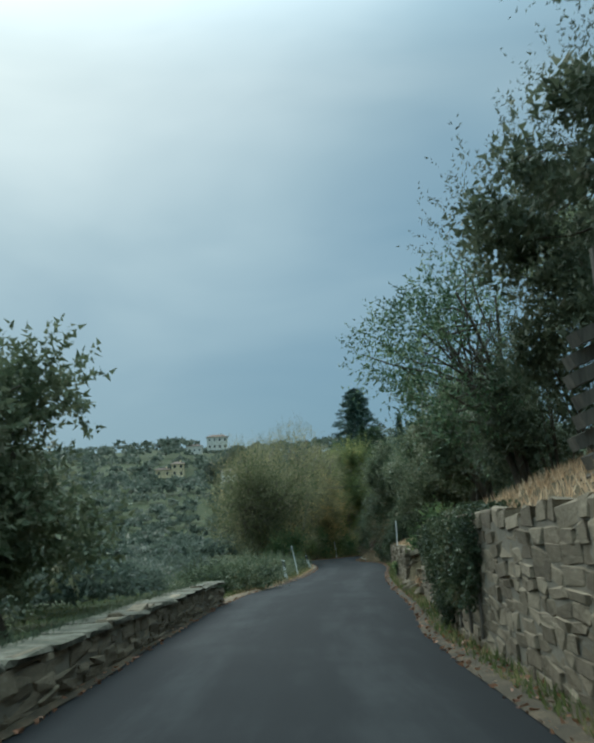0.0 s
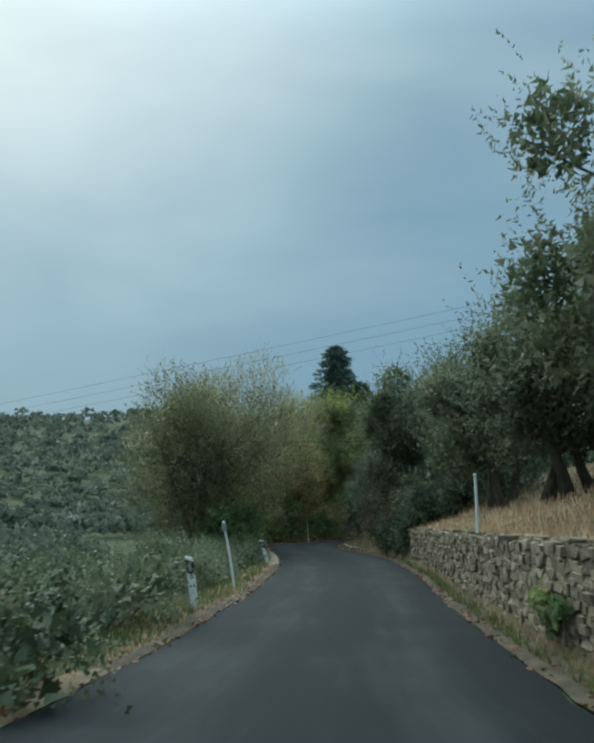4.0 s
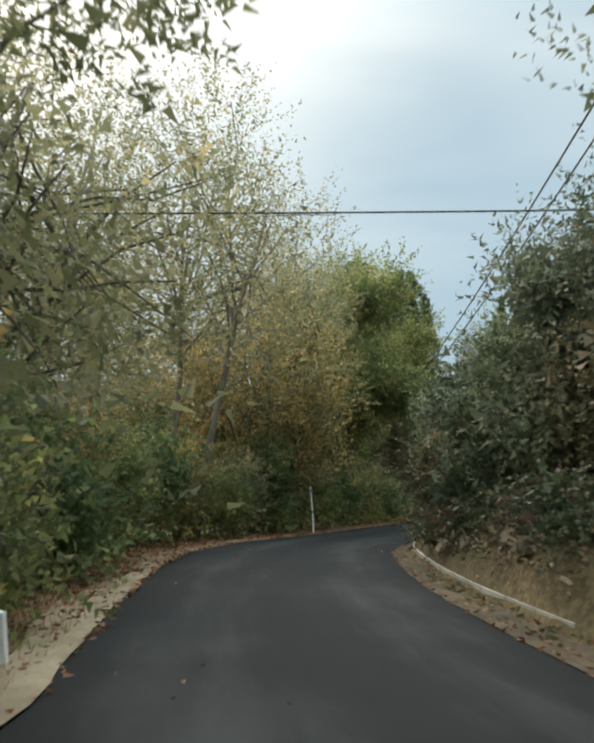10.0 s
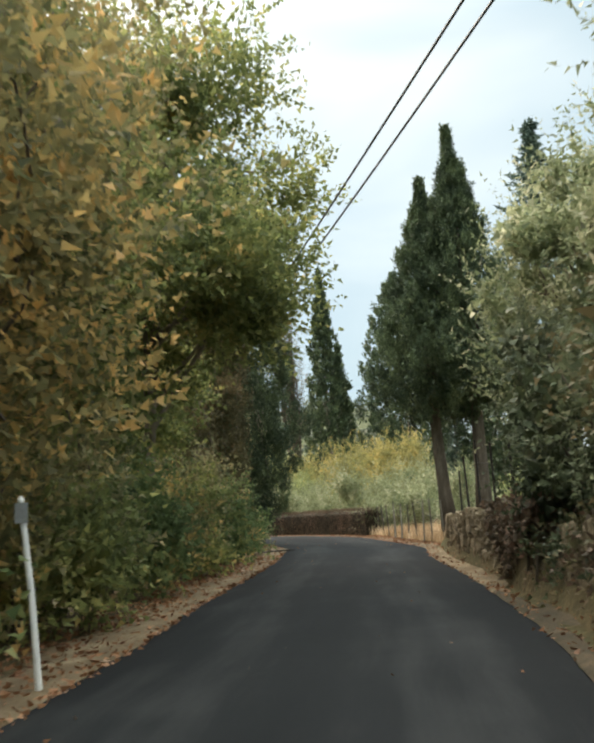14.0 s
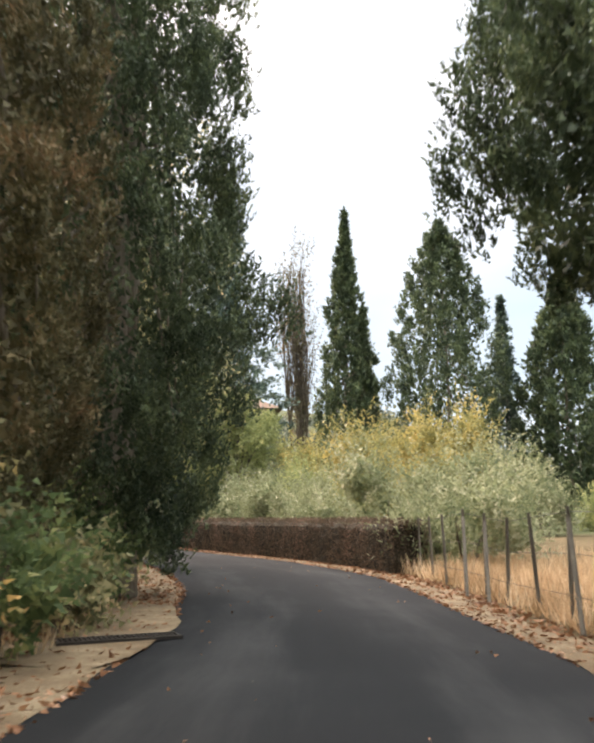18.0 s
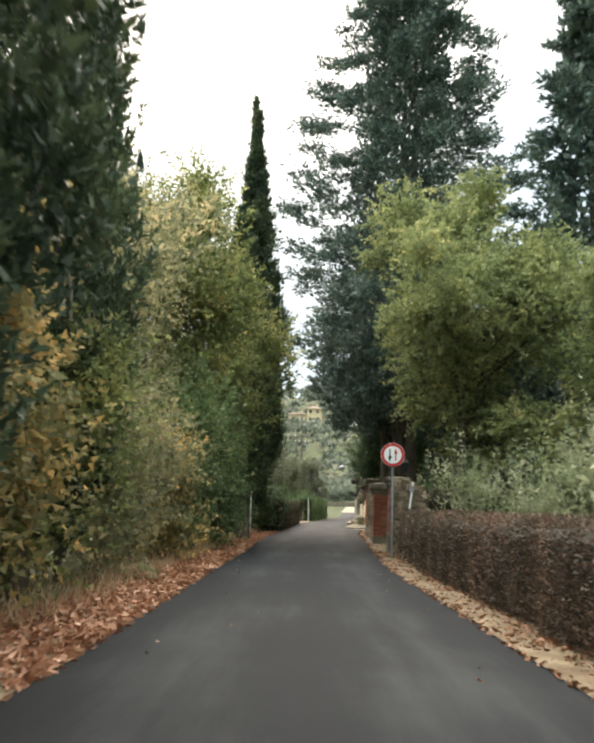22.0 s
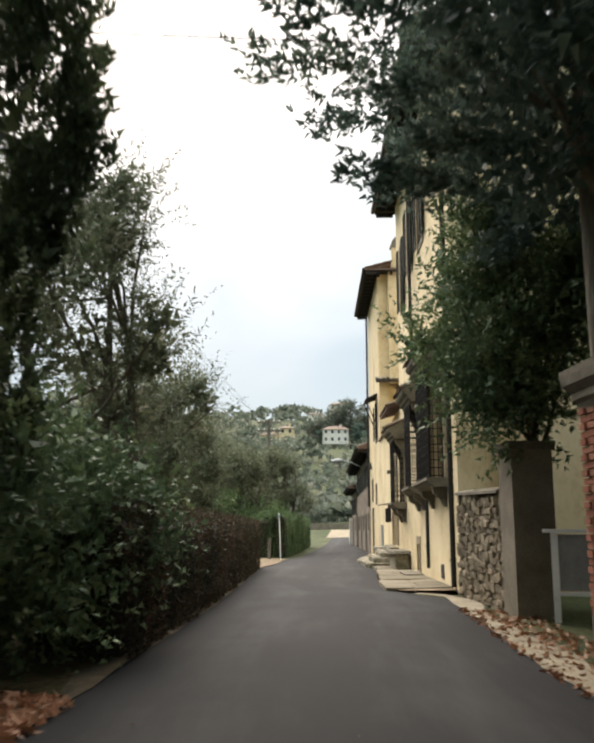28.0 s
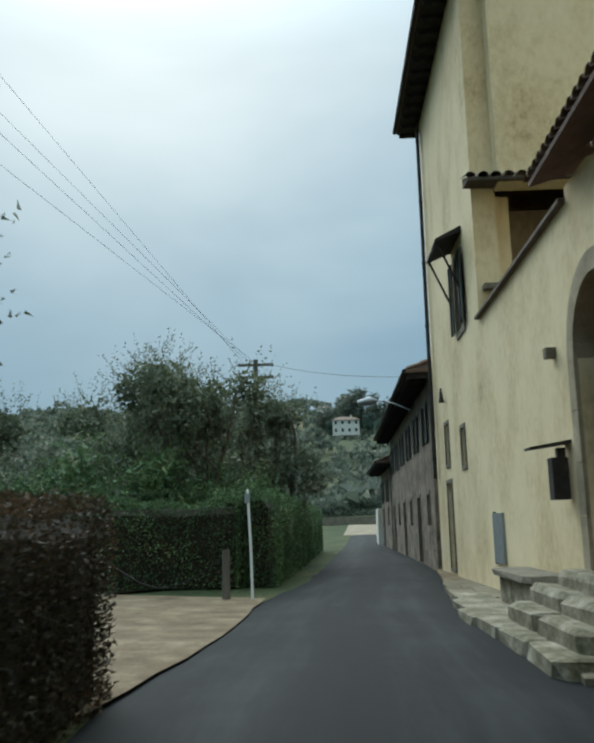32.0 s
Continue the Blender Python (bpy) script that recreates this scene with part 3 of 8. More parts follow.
def cypress(label, x, y, z, height, radius, clear=0.1, n=5200, seed=1, widest=0.35, mat="cypress", leaf=0.14, ragged=0.12, trunk=0.18,
            stems=1, name="cypress_tree", category="cypress", group="", bark="palebark", gaps=0.0, point=0.95):
    """A dense column of upright sprays, pointed at the top, on a bare fluted trunk."""
    r = np.random.default_rng(seed)
    ob = thing(name, label, category, group, at=(x, y, z))
    z0 = clear * height

    def profile(k):
        return np.where(k < widest, 0.62 + 0.38 * np.sin(np.pi / 2 * k / widest), np.clip((1 - k) / (1 - widest), 0, 1) ** point)

    n = int(n * 0.8)
    fir = mat == "fir"
    size = 0.16 + 0.085 * radius
    ph = r.random(9) * 6.28
    # boughs: clumps of sprays set round the axis, reaching out unevenly
    m = int(1.5 * math.pi * radius * height / (size * size * (5.0 if fir else 4.6)))
    ck = (np.arange(m) + r.random(m)) / m
    ca = np.arange(m) * 2.39996 + r.normal(size=m) * 0.35
    lump = 1 + ragged * (np.sin(3 * ca + 9 * ck + ph[0]) + 0.8 * np.sin(5 * ca - 23 * ck + ph[1]) + 0.7 * np.sin(2 * ca + 41 * ck + ph[2])) + (0.16 if fir else 0.06) * r.normal(size=m)
    if gaps:
        keep = np.sin(4 * ca + 17 * ck + ph[4]) + np.sin(6 * ca - 31 * ck + ph[5]) + r.normal(size=m) * 0.6 > -2.0 + gaps * 1.6
        ck, ca, lump = ck[keep], ca[keep], lump[keep]
        m = len(ck)
    reach = np.maximum(radius * profile(ck) * np.clip(lump, 0.6, 1.28) - size * 0.6, 0.02)
    small = 0.45 + 0.55 * np.clip(profile(ck), 0, 1)
    pick = r.integers(0, m, n)
    a, q = ca[pick], (size * small)[pick]
    out = np.stack([np.cos(a), np.sin(a), np.zeros(n)], 1)
    off = r.normal(size=(n, 3)) * (np.array([0.42, 0.42, 0.3]) if fir else np.array([0.36, 0.36, 0.75]))
    along = r.uniform(-1.7, 0.9, n) if fir else r.uniform(-0.5, 0.3, n)
    p = out * reach[pick][:, None] + (np.clip(off, -1.1, 1.1) + out * along[:, None]) * q[:, None]
    p[:, 2] += z0 + ck[pick] * (height - z0) + (0.3 * np.clip(along, -0.5, 1) ** 2 * q if fir else 0)
    if fir:
        head = unit(out * 0.9 + np.array([0, 0, 0.35]) + rand_dirs(n, r) * 0.5)
    else:
        head = unit(out * 0.35 + np.array([0, 0, 1.0]) + rand_dirs(n, r) * 0.3)
    g = Geo()
    sprays(g, p, head, (0.16 + 0.8 * leaf) * r.uniform(0.4, 1.4, n) * small[pick], 8 if leaf < 0.2 else 5, leaf, 0.42, 0.6, 0.0, r)
    m = int(n * 0.8)
    kk, aa = r.random(m), r.random(m) * 2 * np.pi
    rr = radius * profile(kk) * (0.3 + 0.45 * r.random(m)) * (0.85 if fir else 1.0)
    leaf_quads(g, np.stack([rr * np.cos(aa), rr * np.sin(aa), z0 + kk * (height - z0) * 0.95], 1), rand_dirs(m, r) + np.array([0, 0, 1.2]), leaf * 1.4 + 0.03, leaf * 0.8 + 0.03, r)
    part("crown", g, L[mat], ob)
    t = Geo()
    if stems > 4:
        zz, aa = np.linspace(-0.1, height * 0.6, 16), np.linspace(0, 2 * np.pi, 28, endpoint=False)
        fl = 1 + 0.2 * np.sin(4 * aa[None] + 0.5 * zz[:, None] + ph[7]) + 0.16 * np.sin(9 * aa[None] - 0.35 * zz[:, None] + ph[8]) + 0.05 * r.normal(size=(16, 28))
        rr = trunk * 2.15 * (1 + 0.2 * np.exp(-2.5 * np.clip(zz, 0, None))) * (1 - 0.75 * np.clip(zz, 0, None) / (height * 0.6))
        v = np.stack([rr[:, None] * fl * np.cos(aa), rr[:, None] * fl * np.sin(aa), np.broadcast_to(zz[:, None], fl.shape)], -1)
        i, j = np.meshgrid(np.arange(15), np.arange(28), indexing="ij")
        t.add(v, np.stack([i * 28 + j, i * 28 + (j + 1) % 28, (i + 1) * 28 + (j + 1) % 28, (i + 1) * 28 + j], -1).reshape(-1, 4))
        stems = 1
        trunk *= 0.4
    for s in range(stems):
        o = np.array([0, 0, 0]) if stems == 1 else np.array([math.cos(2.1 * s + seed), math.sin(2.1 * s + seed), 0]) * trunk * 1.1
        ends = [np.array([math.cos(q) * radius * 0.6, math.sin(q) * radius * 0.6, z0 + height * u]) for q, u in zip(r.random(8) * 6.28, r.uniform(0.05, 0.45, 8))]
        tree_trunk(t, o, o * 1.6 + np.array([0, 0, height * 0.82]), trunk, r, ends, 0.12, 9)
    part("trunk", t, M[bark], ob, smooth=True)
    return ob


def shrub(label, x, y, z, rx, ry, h, leafmat, n=420, leaves=10, leaf=0.075, aspect=0.6, twig=0.5, seed=1, name="shrub", category="shrub", group="", up=0.3, droop=0.0, lumps=8):
    """A bush: stems from the ground and a crown that reaches down to it."""
    r = np.random.default_rng(seed)
    ob = thing(name, label, category, group, at=(x, y, z))
    n, leaf = int(n * 0.6), leaf * 1.14
    blobs = [(0, 0, h * 0.42, rx * 0.75, ry * 0.75, h * 0.46)]
    for _ in range(lumps):
        a, u = r.random() * 6.28, r.random()
        s = r.uniform(0.3, 0.5)
        blobs.append((math.cos(a) * rx * 0.66, math.sin(a) * ry * 0.66, h * (0.2 + 0.6 * u), rx * s, ry * s, h * s * 0.6))
    g = Geo()
    base, out = blob_points(blobs, n, r, 0.5)
    base[:, 2] = np.maximum(base[:, 2], 0.02)
    head = unit(out * 0.6 + rand_dirs(n, r) * 0.6 + np.array([0, 0, up]))
    sprays(g, base, head, twig * r.uniform(0.5, 1.3, n), leaves, leaf, aspect, 0.9, droop, r)
    inner_leaves(g, blobs, 0.8, r)
    part("crown", g, leafmat, ob)
    t = Geo()
    for _ in range(6):
        e = np.array([r.normal() * rx * 0.35, r.normal() * ry * 0.35, h * r.uniform(0.5, 0.8)])
        q = np.linspace(0, 1, 4)[:, None]
        t.tube(np.array([e[0] * 0.2, e[1] * 0.2, 0]) * (1 - q) + e * q + r.normal(size=(4, 3)) * 0.04 * q, np.linspace(0.035, 0.008, 4), 5, False)
    part("stem", t, M["bark"], ob)["kind"] = "stuff"
    return ob


def interp_line(table, y):
    t = np.array(table, float)
    return np.interp(y, t[:, 1], t[:, 0])


# ---------------------------------------------------------------- the road's edges (x, y)
EDGE_L = [(2.6, -40), (1.4, -12), (0.1, 6.4), (-0.45, 11.6), (-1.12, 19), (-1.3, 23.5), (-1.0, 29), (-0.95, 37), (-1.15, 41), (-1.35, 45), (-1.82, 50), (-2.3, 54),
          (-2.9, 58), (-3.7, 62), (-4.35, 66), (-4.75, 70), (-4.3, 74), (-3.0, 78.5), (-2.1, 82), (-1.35, 85.5), (-0.3, 89.5), (0.7, 93.4), (1.4, 97), (1.9, 99.5),
          (2.2, 102), (2.35, 106), (2.1, 110), (1.5, 113.5), (0.5, 117.5), (-0.4, 120.5), (-1.6, 124.5), (-3.0, 129), (-4.6, 134.5), (-6.2, 139.5), (-7.8, 145),
          (-9.3, 151), (-10.8, 157), (-12.6, 163.5), (-14.5, 170.3), (-15.9, 177), (-16.5, 182), (-17.9, 189), (-20.6, 201), (-26.6, 229), (-30, 245)]
EDGE_R = [(6.5, -40), (5.3, -12), (4.2, 5.4), (3.9, 8), (3.5, 12), (3.4, 17), (3.0, 23.5), (2.75, 29), (2.6, 36), (2.65, 41), (2.5, 45), (2.4, 48), (2.1, 53), (1.4, 57),
          (0.8, 59), (0.52, 60.5), (0.15, 63), (-0.1, 65.5), (-0.25, 68.5), (-0.3, 71), (-0.1, 73.5), (0.6, 77), (1.6, 80), (2.4, 83), (3.4, 87), (4.4, 91.8), (5.6, 96), (5.95, 98.5),
          (6.2, 102), (6.55, 106), (6.6, 109), (6.2, 112), (5.6, 115), (4.9, 117.3), (3.7, 120.8), (2.2, 125.3), (0.6, 130), (-0.7, 134.5), (-2.6, 141.5), (-4.3, 147.8),
          (-5.6, 152.3), (-6.6, 156.8), (-7.45, 160.6), (-8.7, 161.4), (-9.2, 163.2), (-9.8, 166.2), (-10.2, 168.2), (-11.3, 173), (-12.0, 175.7), (-12.85, 178.6),
          (-14.4, 187.8), (-17.3, 201), (-23.4, 229), (-26.8, 245)]


def xl(y):
    return interp_line(EDGE_L, y)


def xr(y):
    return interp_line(EDGE_R, y)


def smooth(a, b, v):
    k = np.clip((v - a) / (b - a), 0, 1)
    return k * k * (3 - 2 * k)


def rise(y):
    """The lane climbs gently beyond the last houses."""
    return 0.0008 * np.clip(np.asarray(y, float) - 205, 0, 55) ** 2


KNOLLS = [(-261, 1262, 14, 130), (-116, 606, 12, 60)]      # x, y, height, spread of the hilltops


def terrain(x, y):
    """Ground height: valley and hills to the west and north, a bank to the east."""
    x, y = np.asarray(x, float), np.asarray(y, float)
    u, v = xl(np.clip(y, -40, 245)) - x, x - xr(np.clip(y, -40, 245))
    end = np.clip(y - 235, 0, None) + np.clip(-35 - y, 0, None)
    d = np.hypot(np.maximum(np.maximum(u, v), 0), end)
    early, late = 1 - smooth(50, 70, y), smooth(150, 215, y)
    # west
    drop = -(0.25 * smooth(0.5, 1.6, u) + 0.9 * smooth(1.5, 7, u) + 4.5 * smooth(5, 60, u)) * early - 0.9 * smooth(2, 14, u) * (1 - early)
    # east bank
    slump = smooth(18.9, 19.7, y) * (1 - smooth(23.6, 24.4, y))
    step = (1 - slump) * smooth(0.35, 0.6, v) + slump * smooth(0.1, 1.9, v)
    bank = (1.0 * step + np.clip(v - 0.5, 0, 14) * 0.34) * early * smooth(17, 23, y)
    step = (1 - slump) * smooth(0.5, 0.9, v) + slump * smooth(0.1, 1.9, v)
    bank += (1.55 * step + np.clip(v - 0.8, 0, 12) * 0.42) * (1 - smooth(17, 23, y))
    mid = smooth(52, 64, y) * (1 - smooth(82, 88, y))
    bank += (0.25 * smooth(0.25, 0.4, v) + np.clip(v - 0.35, 0, 4) * 0.5) * mid
    wallc = smooth(82, 86, y) * (1 - smooth(93, 97, y))
    bank += (0.85 * smooth(0.3, 0.55, v) + np.clip(v - 0.5, 0, 10) * 0.08) * wallc
    bank += 0.02 * np.clip(v - 6, 0, 200) * smooth(95, 110, y)
    hills = 0.143 * np.clip(d - 120, 0, 1650)
    hills = hills * (1 + 0.10 * np.sin(x * 0.006 + 1.0) * np.sin(y * 0.004 + 0.4) + 0.05 * np.sin(x * 0.017 + y * 0.011))
    hills -= 0.4 * np.clip(d - 1800, 0, None)
    east = smooth(-40, 150, x - 0.25 * y)
    z = np.where(u > 0, drop, bank) + hills * (1 - 0.75 * east) + rise(y)
    for kx, ky, kh, ks in KNOLLS:
        z = z + kh * np.exp(-((x - kx) ** 2 + (y - ky) ** 2) / (2 * ks * ks))
    fuzz = 0.05 * np.sin(x * 1.3 + y * 0.7) * np.sin(y * 0.9 - x * 0.4)
    return z - 0.035 + np.where(d > 1.2, fuzz, 0)


def tz(x, y):
    return float(terrain(x, y))

# ---------------------------------------------------------------- ground and road


def axis_points(fine_a, fine_b, step, far_a, far_b):
    mid = np.arange(fine_a, fine_b + 0.01, step)
    lo = fine_a - np.geomspace(step, fine_a - far_a, 26)
    hi = fine_b + np.geomspace(step, far_b - fine_b, 26)
    return np.concatenate([lo[::-1], mid, hi])


def build_ground():
    # a sheet laid along the road: rows across it, columns by distance from its edges
    ys = axis_points(-40, 245, 1.5, -2600, 3000)
    off = np.concatenate([[0.0, 0.3, 0.45, 0.6, 0.8, 1.1, 1.5, 2.0, 2.7, 3.6, 5, 7, 10, 14, 19, 26, 36, 50], np.geomspace(65, 3000, 30)])
    yc = np.clip(ys, -40, 245)
    left, right = xl(yc), xr(yc)
    cols = [left - o for o in off[::-1]] + [(left + right) / 2] + [right + o for o in off]
    x = np.stack(cols, 1)
    y = np.broadcast_to(ys[:, None], x.shape)
    z = terrain(x, y)
    h, w = x.shape
    i, j = np.meshgrid(np.arange(h - 1), np.arange(w - 1), indexing="ij")
    q = np.stack([i * w + j, i * w + j + 1, (i + 1) * w + j + 1, (i + 1) * w + j], -1).reshape(-1, 4)
    g = Geo().add(np.stack([x, y, z], -1), q)
    ob = solid("ground", g, M["ground"], "grassy ground falling away to an olive valley and hills", "ground", kind="structure", smooth=True)
    yc = np.clip(y, -40, 245)
    u, v = xl(yc) - x, x - xr(yc)
    dry = (1 - smooth(6, 16, v)) * smooth(0, 0.2, v) * (1 - smooth(92, 97, y)) * 0.85
    dry += smooth(0, 0.2, v) * (1 - smooth(24, 34, v)) * smooth(96, 98, y) * (1 - smooth(128, 134, y)) * 0.9
    dry += smooth(0, 0.2, u) * (1 - smooth(2, 4, u)) * smooth(50, 54, y) * (1 - smooth(176, 180, y)) * 0.85
    at = ob.data.attributes.new("dry", "FLOAT", "POINT")
    at.data.foreach_set("value", np.clip(dry, 0, 1).astype(np.float32).ravel())


def build_road():
    ys = np.arange(-40, 229.1, 1.0)
    a, b = xl(ys), xr(ys)
    jit = np.random.default_rng(3)
    a = a + 0.035 * jit.normal(size=len(ys))
    b = b + 0.035 * jit.normal(size=len(ys))
    k = np.linspace(0, 1, 9)
    x = a[:, None] + (b - a)[:, None] * k
    z = 0.035 * (1 - (2 * k - 1) ** 2)[None] + 0 * x
    z[:, 0] = z[:, -1] = -0.02
    z = z + rise(ys)[:, None]
    v = np.stack([x, np.broadcast_to(ys[:, None], x.shape), z], -1)
    h, w = x.shape
    i, j = np.meshgrid(np.arange(h - 1), np.arange(w - 1), indexing="ij")
    q = np.stack([i * w + j, i * w + j + 1, (i + 1) * w + j + 1, (i + 1) * w + j], -1).reshape(-1, 4)
    ob = solid("road", Geo().add(v, q), M["asphalt"], "narrow lane of fresh dark asphalt with worn wheel tracks", "road", kind="structure", smooth=True)
    at = ob.data.attributes.new("across", "FLOAT", "POINT")
    at.data.foreach_set("value", np.broadcast_to(k, x.shape).astype(np.float32).ravel())


def verge(name, label, side, y0, y1, width, mat, lift=0.012):
    """A strip of earth or gravel along an edge of the road, with an uneven border."""
    r = np.random.default_rng(int(y0 * 7 + y1) % 1000 + (5 if side == "L" else 0))
    ys = np.arange(y0, y1 + 0.01, 0.5)
    w = width * (0.9 + 0.2 * np.sin(ys * 0.9 + y0) + 0.12 * np.sin(ys * 2.3) + 0.05 * r.random(len(ys))) * np.minimum(1, 0.25 + np.minimum(ys - y0, y1 - ys) / 1.5)
    e = xl(ys) if side == "L" else xr(ys)
    s = -1 if side == "L" else 1
    lines = []
    for k, dz in ((-0.05, 0.0), (0.06, 0.03), (0.45, 0.02), (1.0, 0.0)):
        x = e + s * (w * k if k > 0 else -0.05 * r.random(len(ys)) - 0.03)
        z = np.clip(terrain(x, ys), -0.03, 0.05) + lift + dz * (0.5 + r.random(len(ys))) + (0.012 if k < 0 else 0)
        lines.append(np.stack([x, ys, z], 1))
    n = len(ys)
    k = np.arange(n - 1)
    quads = np.concatenate([np.stack([c * n + k, (c + 1) * n + k, (c + 1) * n + k + 1, c * n + k + 1], -1) for c in range(3)])
    g = Geo().add(np.concatenate(lines), quads if side == "R" else quads[:, ::-1])
    solid(name, g, mat, label, "verge", kind="structure", smooth=True)


build_ground()
build_road()
old = Geo()
oy = np.arange(229, 246, 2.0)
old.strip(np.stack([xl(oy) - 0.6, oy, rise(oy) + 0.004], 1), np.stack([xr(oy) + 0.6, oy, rise(oy) + 0.004], 1))
solid("old_road", old, M["sand"], "worn pale surface where the fresh asphalt ends", "road", kind="structure")
verge("verge_left", "dark weedy verge under the low wall", "L", -30, 20, 0.3, M["litterearth"])
verge("verge_left", "sandy lay-by where the low wall ends", "L", 20, 28, 0.7, M["earth"])
verge("verge_left", "weedy verge strewn with fallen leaves", "L", 28, 47, 0.28, M["litterearth"])
verge("verge_left", "pale gravel kerb line along the lane", "L", 47, 66, 0.55, M["sand"], 0.02)
verge("verge_left", "earth and leaf litter verge", "L", 66, 97, 0.8, M["earth"])
verge("verge_left", "dry sandy verge with leaf litter", "L", 97, 150, 1.3, M["earth"])
verge("verge_left", "earth strip beside the hedge", "L", 150, 168, 0.3, M["litterearth"])
verge("verge_right", "stony earth verge below the walls", "R", -30, 50, 0.45, M["litterearth"])
verge("verge_right", "dark leafy verge below the brambles", "R", 50, 57, 0.35, M["litterearth"])
verge("verge_right", "leafy earth strip behind the kerb", "R", 57, 84, 0.5, M["litterearth"])
verge("verge_right", "earth verge at the wall's foot", "R", 84, 96, 0.5, M["earth"])
verge("verge_right", "sandy verge with fallen leaves", "R", 96, 136, 0.7, M["earth"])
verge("verge_right", "gravelly edge below the garden wall", "R", 140, 161, 0.4, M["gravel"])


def build_hillside():
    """Olive groves and woods of the far slopes, too many to count."""
    r = np.random.default_rng(21)
    g = Geo()
    pts = []
    while len(pts) < 3500:
        dist = 9 * math.exp(r.random() ** 0.75 * math.log(1700 / 9))
        side = r.random()
        if side < 0.62:
            a = r.uniform(-0.1, 1.35)
            x, y = -math.sin(a) * dist - 3, math.cos(a) * dist + r.uniform(-10, 45)
        else:
            a = r.uniform(-0.75, 0.7)
            x, y = -22 - math.sin(a) * dist, 212 + math.cos(a) * dist
        yc = min(max(y, -40), 245)
        if (-7 if y < 50 else -14) < x - xl(yc) and x - xr(yc) < 14 and y < 262:
            continue
        if y > 55 and y < 205 and x > -30:
            continue
        if any(abs((x - ex) * (hy - ey) - (y - ey) * (hx - ex)) / math.hypot(hx - ex, hy - ey) < hw and -40 < math.hypot(hx - ex, hy - ey) - math.hypot(x - ex, y - ey) < hw * 4.5
               for hx, hy, hw, ex, ey in ((-268, 1262, 42, 2, 4), (-229, 874, 24, 2, 4), (-116, 606, 13, -11, 164))):
            continue
        if (dist < 40 and r.random() < 0.6) or (a > 0.85 and side < 0.62 and r.random() < 0.65):
            continue
        pts.append((x, y, dist))
    for x, y, dist in pts:
        s = 1.7 + dist * 0.007 + r.random() * (0.6 + dist * 0.003) + (5.0 * r.random() ** 5 if dist > 700 else 0)
        m = 850 if dist < 40 else 420 if dist < 90 else 130 if dist < 250 else 36
        d = rand_dirs(m, r)
        d[:, 2] = np.abs(d[:, 2]) * 0.9 - 0.12
        p = np.array([x, y, tz(x, y) + s * 0.5]) + d * s * np.array([1, 1, 0.85]) * r.uniform(0.6, 1.05, (m, 1))
        k = 0.1 if dist < 40 else 0.15 if dist < 90 else 0.29 if dist < 250 else 0.46
        leaf_quads(g, p - d * s * 0.2, d * 0.5 + rand_dirs(m, r) + np.array([0, 0, 0.25]), s * k, s * k * 0.8, r)
    solid("olive_grove", g, L["hills"], "olive groves and scrub covering the valley and far hillside", "grove", kind="stuff")


build_hillside()

# ---------------------------------------------------------------- big trees, west side
broad_tree("fig_tree", "leafy young tree growing below the low wall", "tree", -3.1, 11.6, tz(-3.1, 11.6), 5.0, 1.75, L["midolive"], clear=0.03, n=1300, leaf=0.13, seed=2, stems=3, lumps=16, twig=0.6)
broad_tree("willow_tree", "wide multi-stemmed tree with thin grey-green leaves", "tree", -6.1, 57.5, tz(-6.1, 57.5), 7.9, 3.7, L["willow"], clear=0.02, n=3000, leaves=11, leaf=0.12, aspect=0.34,
           twig=1.0, up=0.7, stems=6, lumps=40, seed=3, limb=90, trunk=0.2, sparse=0.7, filler=0.06, spread=1.0)
broad_tree("ash_tree", "tall spreading tree with thin yellow-green leaves", "tree", -7.4, 65.0, -0.8, 10.2, 4.4, L["ash"], clear=0.14, n=3000, leaves=10, leaf=0.08, aspect=0.45, twig=0.9, up=0.7, stems=4, lumps=36, seed=4, limb=110, sparse=0.7, filler=0.1, spread=1.0, trunk=0.22)
broad_tree("ash_tree", "tall ash with stout grey trunks and thin yellowing leaves", "tree", -6.0, 75.6, -0.7, 12.2, 4.7, L["ash"], clear=0.3, lean=(0.5, 0), low=0.5, n=2700, leaves=10, leaf=0.08, aspect=0.45, twig=0.9, up=0.8, stems=2, lumps=34, seed=5, limb=70, sparse=0.75, filler=0.04, spread=1.0, trunk=0.17, bark="palebark")
broad_tree("ash_tree", "slim ash with bare grey limbs beside the lane", "tree", -8.4, 71.5, -0.8, 12.0, 3.2, L["ash"], clear=0.2, low=0.45, n=1500, leaves=10, leaf=0.08, aspect=0.45, twig=0.9, up=0.8, stems=2, lumps=26, seed=25, limb=60, sparse=0.7, filler=0.06, spread=1.0, trunk=0.18, bark="palebark")
broad_tree("ash_tree", "slim ash with bare grey limbs beside the lane", "tree", -10.6, 79.5, -0.9, 11.0, 3.4, L["ash"], clear=0.08, low=0.4, n=1500, leaves=10, leaf=0.085, aspect=0.45, twig=0.9, up=0.8, stems=3, lumps=26, seed=26, limb=50, sparse=0.6, filler=0.15, spread=1.0, trunk=0.18, bark="palebark")
